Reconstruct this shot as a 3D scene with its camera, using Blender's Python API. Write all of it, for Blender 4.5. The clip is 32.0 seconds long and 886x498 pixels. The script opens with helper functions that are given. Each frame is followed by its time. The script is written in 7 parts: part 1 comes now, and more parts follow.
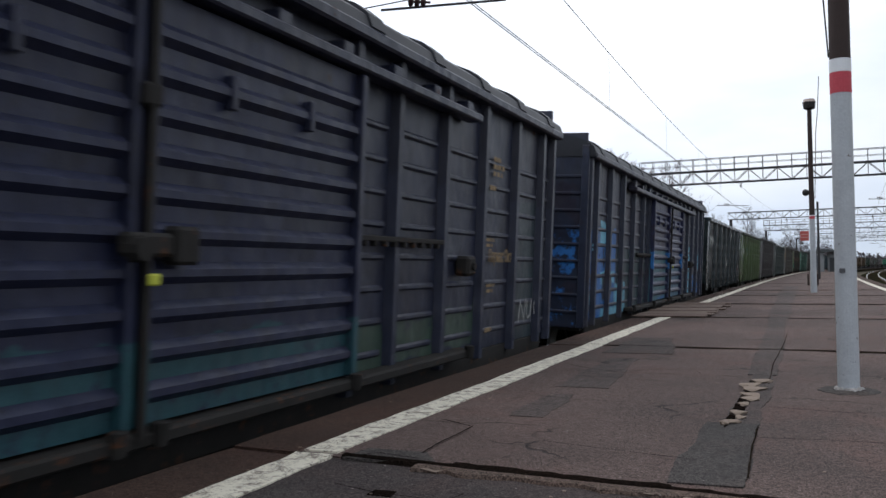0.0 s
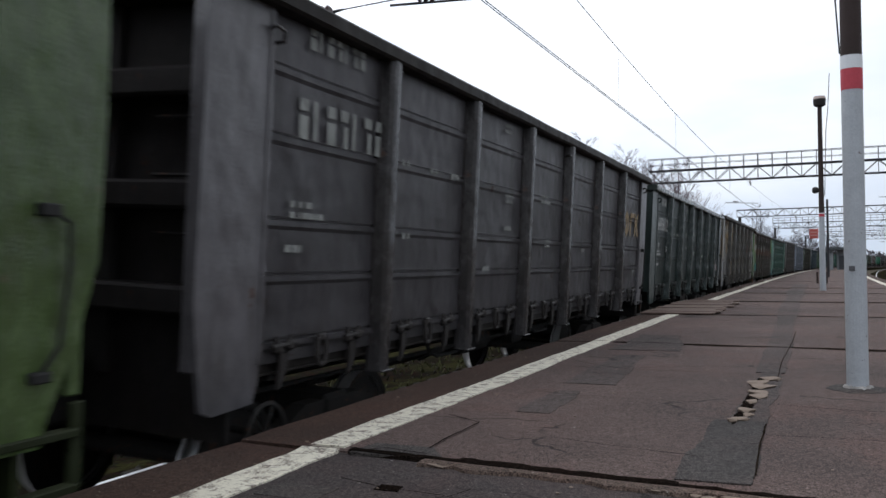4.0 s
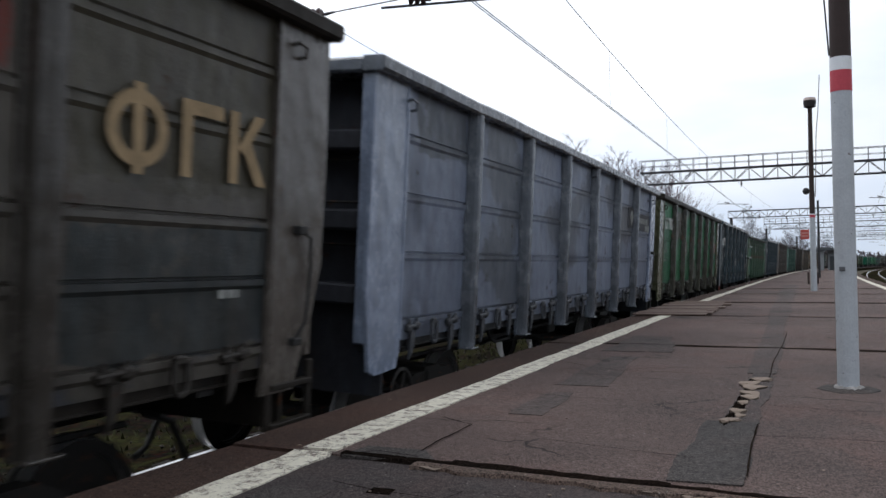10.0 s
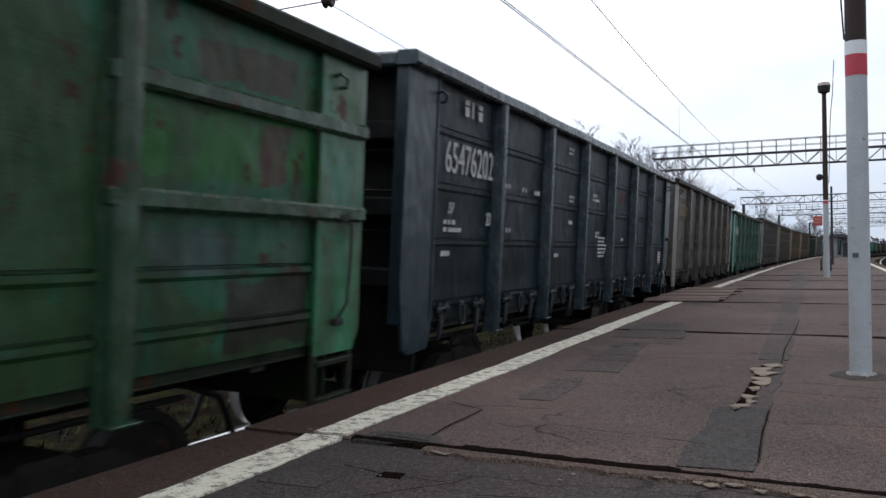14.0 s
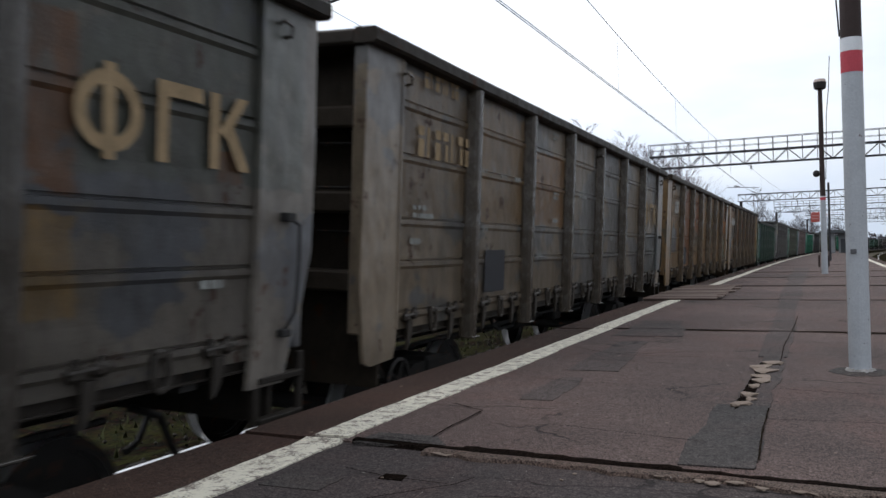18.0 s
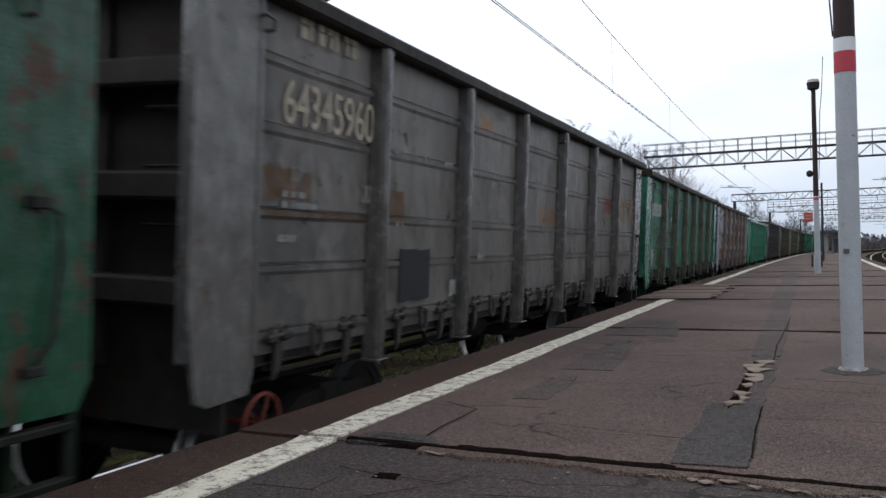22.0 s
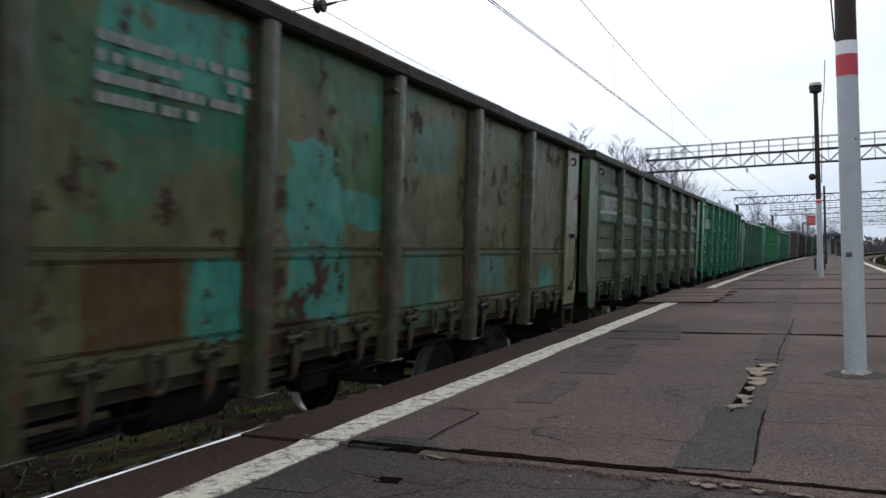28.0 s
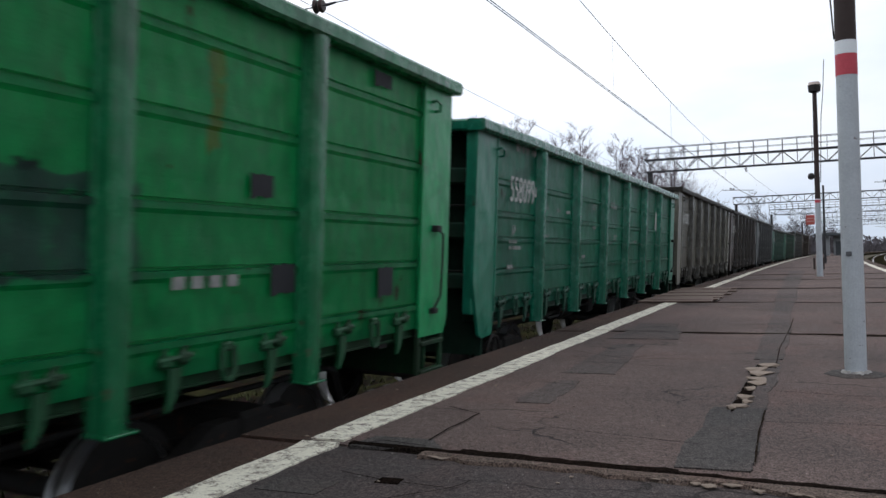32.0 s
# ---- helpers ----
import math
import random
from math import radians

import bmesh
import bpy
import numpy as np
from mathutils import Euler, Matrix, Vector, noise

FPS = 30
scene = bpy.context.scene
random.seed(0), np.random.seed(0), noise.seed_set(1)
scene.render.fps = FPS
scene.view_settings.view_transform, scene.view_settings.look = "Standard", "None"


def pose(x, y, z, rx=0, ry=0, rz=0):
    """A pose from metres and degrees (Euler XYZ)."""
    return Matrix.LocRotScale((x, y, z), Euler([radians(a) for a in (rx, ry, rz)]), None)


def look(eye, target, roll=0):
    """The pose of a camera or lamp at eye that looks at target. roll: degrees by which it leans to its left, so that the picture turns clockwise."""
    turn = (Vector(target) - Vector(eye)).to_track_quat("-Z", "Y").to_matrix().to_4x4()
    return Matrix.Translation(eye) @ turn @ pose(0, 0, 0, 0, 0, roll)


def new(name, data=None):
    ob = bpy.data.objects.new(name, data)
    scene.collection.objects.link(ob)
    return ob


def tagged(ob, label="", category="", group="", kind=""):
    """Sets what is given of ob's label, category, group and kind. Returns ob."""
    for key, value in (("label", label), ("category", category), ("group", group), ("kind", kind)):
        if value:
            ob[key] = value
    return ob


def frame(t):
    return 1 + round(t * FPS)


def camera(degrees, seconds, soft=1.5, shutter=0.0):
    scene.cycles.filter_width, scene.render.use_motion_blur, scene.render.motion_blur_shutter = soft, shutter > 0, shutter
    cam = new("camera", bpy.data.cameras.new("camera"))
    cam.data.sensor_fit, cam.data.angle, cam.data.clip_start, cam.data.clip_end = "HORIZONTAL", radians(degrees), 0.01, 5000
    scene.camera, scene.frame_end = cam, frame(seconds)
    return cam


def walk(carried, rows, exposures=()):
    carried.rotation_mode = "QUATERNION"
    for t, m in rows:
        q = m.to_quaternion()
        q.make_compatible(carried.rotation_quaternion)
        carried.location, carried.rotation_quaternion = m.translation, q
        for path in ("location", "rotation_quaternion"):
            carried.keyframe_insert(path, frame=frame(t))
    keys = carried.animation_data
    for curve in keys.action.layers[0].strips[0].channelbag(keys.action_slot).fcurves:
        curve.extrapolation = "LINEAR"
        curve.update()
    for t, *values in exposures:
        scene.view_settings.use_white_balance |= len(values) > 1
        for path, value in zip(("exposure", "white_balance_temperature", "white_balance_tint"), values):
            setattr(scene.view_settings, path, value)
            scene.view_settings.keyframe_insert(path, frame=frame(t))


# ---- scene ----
cam = camera(54.25, 32.0, soft=1.5, shutter=0.12)

# one row for each half second: time, place, turn in degrees
PATH = [
    (0, -0.001, -0.004, 1.971, 91.387, 0.928, 22.300), (0.5, -0.003, -0.001, 1.971, 91.312, 0.696, 22.546),
    (1, -0.005, 0.004, 1.969, 91.281, 0.630, 22.672), (1.5, -0.004, 0.000, 1.967, 91.272, 0.617, 22.781),
    (2, -0.002, 0.003, 1.968, 91.213, 0.631, 22.882), (2.5, -0.001, 0.002, 1.968, 91.196, 0.676, 22.875),
    (3, -0.003, 0.005, 1.967, 91.168, 0.720, 22.892), (3.5, -0.004, 0.003, 1.968, 91.140, 0.635, 22.857),
    (5.5, -0.000, -0.002, 1.966, 91.120, 0.677, 22.683), (6, -0.003, 0.001, 1.968, 91.084, 0.679, 22.616),
    (6.5, -0.003, 0.001, 1.969, 91.034, 1.077, 22.586), (7, -0.005, -0.000, 1.969, 91.041, 1.093, 22.492),
    (7.5, 0.002, -0.003, 1.968, 91.126, 1.049, 22.456), (8, -0.002, 0.003, 1.968, 91.125, 0.755, 22.413),
    (8.5, 0.000, 0.003, 1.969, 91.123, 0.520, 22.375), (9, 0.001, 0.001, 1.971, 91.165, 0.934, 22.318),
    (9.5, 0.003, 0.002, 1.969, 91.242, 1.076, 22.324), (10, 0.001, 0.002, 1.969, 91.265, 0.853, 22.315),
    (10.5, -0.002, 0.003, 1.969, 91.218, 0.763, 22.404), (11, 0.000, 0.003, 1.968, 91.161, 0.919, 22.592),
    (11.5, -0.002, 0.004, 1.969, 90.991, 0.938, 22.737), (12, -0.004, 0.005, 1.963, 90.869, 1.053, 22.878),
    (12.5, -0.005, 0.005, 1.968, 90.622, 1.239, 22.933), (13, -0.003, 0.004, 1.966, 90.477, 0.725, 22.955),
    (13.5, -0.002, 0.002, 1.967, 90.394, 0.852, 23.006), (14, -0.000, 0.007, 1.965, 90.351, 0.757, 23.036),
    (14.5, -0.002, 0.005, 1.967, 90.271, 0.887, 22.993), (16.5, -0.004, 0.007, 1.969, 90.290, 1.250, 22.953),
    (17, -0.001, 0.003, 1.967, 90.385, 1.613, 22.975), (17.5, -0.004, 0.003, 1.966, 90.412, 1.552, 22.925),
    (18, -0.001, 0.002, 1.969, 90.391, 1.439, 22.917), (18.5, 0.002, -0.003, 1.969, 90.417, 1.511, 22.849),
    (19, -0.000, -0.001, 1.970, 90.422, 1.400, 22.803), (19.5, -0.001, -0.000, 1.967, 90.422, 1.409, 22.739),
    (20, -0.002, 0.001, 1.968, 90.403, 1.398, 22.678), (20.5, -0.002, -0.003, 1.967, 90.369, 1.428, 22.636),
    (21, 0.000, 0.003, 1.966, 90.363, 1.407, 22.605), (21.5, -0.005, -0.001, 1.965, 90.339, 1.328, 22.551),
    (22, -0.001, 0.003, 1.966, 90.344, 1.358, 22.531), (22.5, -0.000, 0.001, 1.968, 90.306, 1.446, 22.513),
    (23, -0.000, 0.000, 1.967, 90.309, 1.432, 22.513), (23.5, -0.002, 0.001, 1.969, 90.275, 1.422, 22.541),
    (24, -0.000, 0.004, 1.967, 90.297, 1.396, 22.547), (24.5, -0.003, 0.001, 1.969, 90.281, 1.397, 22.539),
    (25, -0.002, 0.001, 1.967, 90.243, 1.403, 22.559), (25.5, 0.002, -0.002, 1.969, 90.296, 1.395, 22.586),
    (27.5, -0.002, 0.004, 1.969, 90.480, 1.431, 22.664), (28, 0.001, 0.004, 1.967, 90.581, 1.409, 22.687),
    (28.5, 0.003, -0.001, 1.971, 90.600, 1.279, 22.702), (29, 0.001, 0.001, 1.971, 90.644, 1.418, 22.663),
    (29.5, -0.001, 0.003, 1.965, 90.712, 1.417, 22.647), (30, -0.002, -0.000, 1.969, 90.660, 1.301, 22.632),
    (30.5, -0.001, 0.001, 1.969, 90.653, 1.371, 22.621), (31, -0.001, 0.002, 1.968, 90.658, 1.610, 22.623),
    (31.5, -0.000, 0.005, 1.969, 90.581, 1.631, 22.617), (32, -0.004, 0.006, 1.968, 90.594, 1.533, 22.636)]
walk(cam, [(r[0], pose(*r[1:])) for r in PATH], exposures=((0, 0.16), (32, 0.16)))

# ---- plan: the track is an arc that bends to the right; s runs along it, off to its right ----
RADIUS, AXIS = 2042.0, 4.726
CANT = 0.06
DECK = 1.06
PITCH = 14.6
RAIL = 0.12  # height of the running surface


def arc(s, off=0.0, z=0.0):
    a = s / RADIUS
    return Vector((RADIUS - AXIS - (RADIUS - off) * math.cos(a), (RADIUS - off) * math.sin(a), z))


def arc_pose(s, off=0.0, z=0.0, rx=0, ry=0, rz=0):
    p = arc(s, off, z)
    return pose(p.x, p.y, p.z, 0, 0, -math.degrees(s / RADIUS)) @ pose(0, 0, 0, rx, ry, rz)


def run(t):
    """How far the train has come at t seconds."""
    u = t / 32
    return ((((-16.8253 * u + 27.7547) * u + 1.6217) * u + 14.8501) * u + 447.8169) * u - 1.2532


# ---- light: a bright overcast sky ----
world = bpy.data.worlds.new("overcast_sky")
world.use_nodes = True
scene.world = world
wn, wl = world.node_tree.nodes, world.node_tree.links
wn.clear()
w_out, w_bg = wn.new("ShaderNodeOutputWorld"), wn.new("ShaderNodeBackground")
w_sky = wn.new("ShaderNodeTexSky")
w_sky.sky_type, w_sky.sun_disc = "NISHITA", False
w_sky.sun_elevation, w_sky.sun_rotation = radians(50), radians(296)
w_sky.air_density, w_sky.dust_density = 1.0, 4.0
w_tc, w_sep, w_ramp = wn.new("ShaderNodeTexCoord"), wn.new("ShaderNodeSeparateXYZ"), wn.new("ShaderNodeValToRGB")
w_map, w_noise, w_cr = wn.new("ShaderNodeMapping"), wn.new("ShaderNodeTexNoise"), wn.new("ShaderNodeValToRGB")
w_mul, w_mix = wn.new("ShaderNodeMix"), wn.new("ShaderNodeMix")
w_sc = wn.new("ShaderNodeMix")
wl.new(w_tc.outputs["Generated"], w_sep.inputs[0])
wl.new(w_sep.outputs["Z"], w_ramp.inputs[0])
e = w_ramp.color_ramp.elements
e[0].position, e[0].color = 0.0, (0.64, 0.72, 0.83, 1)
e[1].position, e[1].color = 0.55, (1.22, 1.26, 1.33, 1)
m_ = e.new(0.12)
m_.color = (0.84, 0.90, 1.0, 1)
m_ = e.new(0.3)
m_.color = (1.06, 1.10, 1.17, 1)
w_map.inputs["Scale"].default_value = (2.2, 2.2, 7.0)
wl.new(w_tc.outputs["Generated"], w_map.inputs[0])
wl.new(w_map.outputs[0], w_noise.inputs["Vector"])
w_noise.inputs["Scale"].default_value, w_noise.inputs["Detail"].default_value = 1.6, 6.0
wl.new(w_noise.outputs["Fac"], w_cr.inputs[0])
e = w_cr.color_ramp.elements
e[0].position, e[0].color = 0.36, (0.84, 0.89, 0.97, 1)
e[1].position, e[1].color = 0.62, (1.06, 1.05, 1.04, 1)
for nd, mode in ((w_mul, "MULTIPLY"), (w_mix, "MIX"), (w_sc, "MULTIPLY")):
    nd.data_type, nd.blend_type = "RGBA", mode
w_mul.inputs["Factor"].default_value = 1.0
wl.new(w_ramp.outputs[0], w_mul.inputs["A"])
wl.new(w_cr.outputs[0], w_mul.inputs["B"])
w_sc.inputs["Factor"].default_value = 1.0
wl.new(w_sky.outputs[0], w_sc.inputs["A"])
w_sc.inputs["B"].default_value = (0.1, 0.1, 0.1, 1)
w_mix.inputs["Factor"].default_value = 0.9
wl.new(w_sc.outputs["Result"], w_mix.inputs["A"])
wl.new(w_mul.outputs["Result"], w_mix.inputs["B"])
# the cloud is thinner, and so brighter, on the sun's side
w_side, w_lr = wn.new("ShaderNodeMapRange"), wn.new("ShaderNodeMix")
w_side.inputs["From Min"].default_value, w_side.inputs["From Max"].default_value = -0.2, 0.8
w_side.inputs["To Min"].default_value, w_side.inputs["To Max"].default_value = 1.1, 0.74
wl.new(w_sep.outputs["X"], w_side.inputs["Value"])
w_lr.data_type, w_lr.blend_type = "RGBA", "MULTIPLY"
w_lr.inputs["Factor"].default_value = 1.0
wl.new(w_mix.outputs["Result"], w_lr.inputs["A"])
wl.new(w_side.outputs[0], w_lr.inputs["B"])
wl.new(w_lr.outputs["Result"], w_bg.inputs["Color"])
w_bg.inputs["Strength"].default_value = 1.0
wl.new(w_bg.outputs[0], w_out.inputs[0])

sun = new("sun", bpy.data.lights.new("sun", "SUN"))
sun.data.energy, sun.data.angle, sun.data.color = 0.5, radians(30), (1.0, 0.985, 0.97)
sun.matrix_world = look((-27, 13, 36), (0, 0, 0))


# ---- materials ----
def lin(c):
    return tuple((v / 12.92 if v <= 0.04045 else ((v + 0.055) / 1.055) ** 2.4) for v in c)


def tone(r, g, b, gain=0.9):
    """Reflectance of a paint from its look on a wall that sees half the sky."""
    return tuple(min(0.85, v * gain) for v in lin((r / 255, g / 255, b / 255)))


class Nodes:
    def __init__(self, name):
        self.mat = bpy.data.materials.new(name)
        self.mat.use_nodes = True
        self.n, self.l = self.mat.node_tree.nodes, self.mat.node_tree.links
        self.bsdf = self.n["Principled BSDF"]
        self.tc = self.n.new("ShaderNodeTexCoord")

    def link(self, a, b):
        self.l.new(a, b)

    def coords(self, scale=(1, 1, 1), shift=(0, 0, 0), space="Object"):
        m = self.n.new("ShaderNodeMapping")
        m.inputs["Scale"].default_value, m.inputs["Location"].default_value = scale, shift
        self.link(self.tc.outputs[space], m.inputs[0])
        return m.outputs[0]

    def noise(self, vec, scale, detail=4.0, rough=0.55, distort=0.0):
        t = self.n.new("ShaderNodeTexNoise")
        t.inputs["Scale"].default_value, t.inputs["Detail"].default_value = scale, detail
        t.inputs["Roughness"].default_value, t.inputs["Distortion"].default_value = rough, distort
        self.link(vec, t.inputs["Vector"])
        return t.outputs["Fac"]

    def cells(self, vec, scale, feature="F1", out="Distance"):
        t = self.n.new("ShaderNodeTexVoronoi")
        t.feature = feature
        t.inputs["Scale"].default_value = scale
        self.link(vec, t.inputs["Vector"])
        return t.outputs[out]

    def step(self, fac, a, b):
        """0 below a, 1 above b."""
        m = self.n.new("ShaderNodeMapRange")
        m.inputs["From Min"].default_value, m.inputs["From Max"].default_value = a, b
        self.link(fac, m.inputs["Value"])
        return m.outputs[0]

    def math(self, op, a, b=0.0):
        m = self.n.new("ShaderNodeMath")
        m.operation = op
        m.use_clamp = op in ("ADD", "SUBTRACT")
        for i, v in enumerate((a, b)):
            if isinstance(v, (int, float)):
                m.inputs[i].default_value = v
            else:
                self.link(v, m.inputs[i])
        return m.outputs[0]

    def mix(self, fac, a, b, mode="MIX"):
        m = self.n.new("ShaderNodeMix")
        m.data_type, m.blend_type = "RGBA", mode
        for key, v in (("Factor", fac), ("A", a), ("B", b)):
            if isinstance(v, (int, float)):
                m.inputs[key].default_value = v
            elif isinstance(v, tuple):
                m.inputs[key].default_value = (*v[:3], 1)
            else:
                self.link(v, m.inputs[key])
        return m.outputs["Result"]

    def done(self, color, rough=0.7, metal=0.0, height=None, bump=0.3, dist=0.01, spec=0.5):
        for key, v in (("Base Color", color), ("Roughness", rough), ("Metallic", metal), ("Specular IOR Level", spec)):
            if isinstance(v, (int, float)):
                self.bsdf.inputs[key].default_value = v
            elif isinstance(v, tuple):
                self.bsdf.inputs[key].default_value = (*v[:3], 1)
            else:
                self.link(v, self.bsdf.inputs[key])
        if height is not None:
            b = self.n.new("ShaderNodeBump")
            b.inputs["Strength"].default_value, b.inputs["Distance"].default_value = bump, dist
            self.link(height, b.inputs["Height"])
            self.link(b.outputs[0], self.bsdf.inputs["Normal"])
        return self.mat


RUST = (0.075, 0.032, 0.016)
DIRT = (0.045, 0.038, 0.032)


def paint(name, base, second=None, patch=0.0, rust=0.3, dirt=0.4, seed=0, faded=0.25, gloss=0.4, blots=(), shine=0.55, wear=0.22):
    """Weathered wagon paint: two coats in patches, rust spots and runs, dust, chips."""
    k = Nodes(name)
    sh = (seed * 7.3, seed * 3.1, seed * 5.7)
    v = k.coords((1, 1, 1), sh)
    broad = k.noise(v, 0.9, 5)
    col = k.mix(k.step(broad, 0.35, 0.7), base, tuple(c * (1 + faded) + 0.016 * faded for c in base))
    if second:
        p = k.noise(k.coords((1, 0.8, 1.1), tuple(c + 31 for c in sh)), 0.75, 7, 0.62)
        cut = 0.66 - 0.3 * patch
        col = k.mix(k.step(p, cut, cut + 0.015), col, second)
    if blots:
        # painted-over areas (y0, y1, z0, z1, colour) with ragged edges
        wob = k.n.new("ShaderNodeTexNoise")
        wob.inputs["Scale"].default_value, wob.inputs["Detail"].default_value, wob.inputs["Roughness"].default_value = 2.2, 10.0, 0.66
        k.link(v, wob.inputs["Vector"])
        moved = k.mix(0.17, k.coords(), wob.outputs["Color"], "LINEAR_LIGHT")
        sep = k.n.new("ShaderNodeSeparateXYZ")
        k.link(moved, sep.inputs[0])
        sharp = k.n.new("ShaderNodeSeparateXYZ")
        k.link(k.tc.outputs["Object"], sharp.inputs[0])
        warped = sep
        fleck = k.math("MULTIPLY", k.step(k.noise(v, 3.2, 8, 0.7), 0.36, 0.42), k.math("ADD", 1 - wear, k.math("MULTIPLY", wear, k.step(k.noise(k.coords((1, 1, 0.6), sh), 6.5, 9, 0.74), 0.43, 0.51))))
        for y0, y1, z0, z1, c in blots:
            sep = sharp if z1 - z0 < 0.08 else warped
            m = k.math("MULTIPLY", k.math("MULTIPLY", k.step(sep.outputs["Y"], y0 - 0.008, y0 + 0.008), k.step(sep.outputs["Y"], y1 + 0.008, y1 - 0.008)),
                       k.math("MULTIPLY", k.step(sep.outputs["Z"], z0 - 0.006, z0 + 0.006), k.step(sep.outputs["Z"], z1 + 0.006, z1 - 0.006)))
            col = k.mix(k.math("MULTIPLY", m, fleck), col, k.mix(broad, tuple(q * 0.75 for q in c), tuple(q * 1.2 for q in c)))
    soil = tuple(0.42 * c + 0.35 * d for c, d in zip(base, DIRT))
    stain = k.noise(k.coords((1.5, 1.5, 0.35), tuple(c + 11 for c in sh)), 2.2, 7, 0.65)
    a = 0.72 - 0.28 * dirt
    col = k.mix(k.math("MULTIPLY", k.step(stain, a - 0.12, a + 0.12), 0.75), col, soil)
    spots = k.noise(v, 4.5, 9, 0.68)
    runs = k.noise(k.coords((4, 4, 0.5), tuple(c + 5 for c in sh)), 2.4, 6, 0.6)
    where = k.noise(k.coords((1, 1, 1), tuple(c + 77 for c in sh)), 0.8, 3)
    r = k.math("ADD", k.math("MULTIPLY", spots, 0.62), k.math("ADD", k.math("MULTIPLY", runs, 0.2), k.math("MULTIPLY", where, 0.22)))
    b = 0.64 - 0.13 * rust
    rmask = k.step(r, b, b + 0.035)
    tint = k.mix(k.noise(v, 14, 4), RUST, tuple(c * 0.45 for c in RUST))
    col = k.mix(rmask, col, tint)
    fine = k.noise(v, 55, 3)
    col = k.mix(0.35, col, k.mix(fine, (0.25, 0.25, 0.25), (0.75, 0.75, 0.75)), "OVERLAY")
    mott = k.step(k.noise(k.coords((1, 1, 0.6), sh), 9, 7, 0.72), 0.32, 0.68)
    col = k.mix(0.5, col, k.mix(mott, (0.22, 0.22, 0.22), (0.72, 0.72, 0.72)), "OVERLAY")
    rough = k.math("ADD", k.math("MULTIPLY", rmask, 0.3), k.math("ADD", k.math("MULTIPLY", mott, 0.12), gloss - 0.2))
    h = k.math("ADD", k.math("MULTIPLY", fine, 0.25), k.math("ADD", k.math("MULTIPLY", spots, 0.5), k.math("MULTIPLY", broad, 0.8)))
    # pressed-out dents of the sheet
    dent = k.noise(k.coords((1, 1.3, 1), sh), 3.6, 1.0, 0.4)
    h2 = k.n.new("ShaderNodeMath")
    h2.operation = "MULTIPLY_ADD"
    k.link(dent, h2.inputs[0])
    h2.inputs[1].default_value = 2.6
    k.link(h, h2.inputs[2])
    return k.done(col, rough, 0.0, h2.outputs[0], 0.6, 0.014, shine)


def plain(name, base, vary=0.25, scale=6.0, rough=0.75, metal=0.0, bump=0.4, dist=0.006, rust=0.0, space="Object"):
    k = Nodes(name)
    v = k.coords(space=space)
    a, b = k.noise(v, scale, 6, 0.6), k.noise(v, scale * 9, 3)
    col = k.mix(a, tuple(c * (1 - vary) for c in base), tuple(min(0.9, c * (1 + vary)) for c in base))
    col = k.mix(0.4, col, k.mix(b, (0.3, 0.3, 0.3), (0.7, 0.7, 0.7)), "OVERLAY")
    if rust:
        m = k.noise(v, scale * 1.7, 8, 0.7)
        col = k.mix(k.step(m, 0.66 - rust * 0.2, 0.7 - rust * 0.2), col, RUST)
    return k.done(col, rough, metal, k.math("ADD", k.math("MULTIPLY", a, 0.6), k.math("MULTIPLY", b, 0.3)), bump, dist, 0.5 if metal else 0.22)


M_UNDER = plain("undergear_steel", (0.018, 0.017, 0.016), 0.5, 5, 0.8, rust=0.35)
M_TREAD = plain("wheel_tread_steel", (0.6, 0.6, 0.6), 0.06, 30, 0.36, 0.7)
M_RAIL = plain("rail_head_steel", (0.7, 0.71, 0.73), 0.06, 20, 0.3, 0.6)
M_RAILSIDE = plain("rail_web_rust", (0.07, 0.042, 0.028), 0.4, 6, 0.85)
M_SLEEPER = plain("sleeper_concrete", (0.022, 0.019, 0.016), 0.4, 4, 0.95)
M_WHITE = plain("stencil_white_paint", (0.46, 0.47, 0.46), 0.4, 9, 0.7)
M_FAINT = plain("stencil_faint_paint", (0.22, 0.23, 0.22), 0.6, 9, 0.7)
M_OCHRE = plain("stencil_faded_ochre", (0.26, 0.19, 0.11), 0.6, 7, 0.75)
M_RED = plain("stencil_red_paint", (0.14, 0.025, 0.032), 0.3, 9, 0.6)
M_DARKBLOCK = plain("dark_panel_paint", (0.018, 0.019, 0.023), 0.35, 6, 0.65)
M_GREYBLOCK = plain("grey_panel_paint", (0.075, 0.082, 0.09), 0.3, 6, 0.65)
M_CYANBLOCK = plain("turquoise_panel_paint", (0.035, 0.19, 0.18), 0.3, 5, 0.65)
M_CREAM = plain("stencil_faded_cream", (0.40, 0.36, 0.28), 0.5, 7, 0.75)
M_ORANGE = plain("faded_orange_paint", (0.34, 0.14, 0.05), 0.6, 5, 0.75, rust=0.5)
M_HOSE = plain("black_rubber_hose", (0.02, 0.02, 0.02), 0.3, 12, 0.7)
M_POLEGREY = plain("pole_grey_paint", (0.36, 0.385, 0.41), 0.2, 9, 0.6, bump=0.9, dist=0.008, rust=0.14)
M_POLEDARK = plain("pole_brown_paint", (0.035, 0.024, 0.022), 0.3, 7, 0.7)
M_POLERED = plain("pole_red_band_paint", (0.42, 0.06, 0.08), 0.2, 9, 0.6)
M_POLEWHITE = plain("pole_white_plate", (0.62, 0.64, 0.66), 0.12, 9, 0.6)
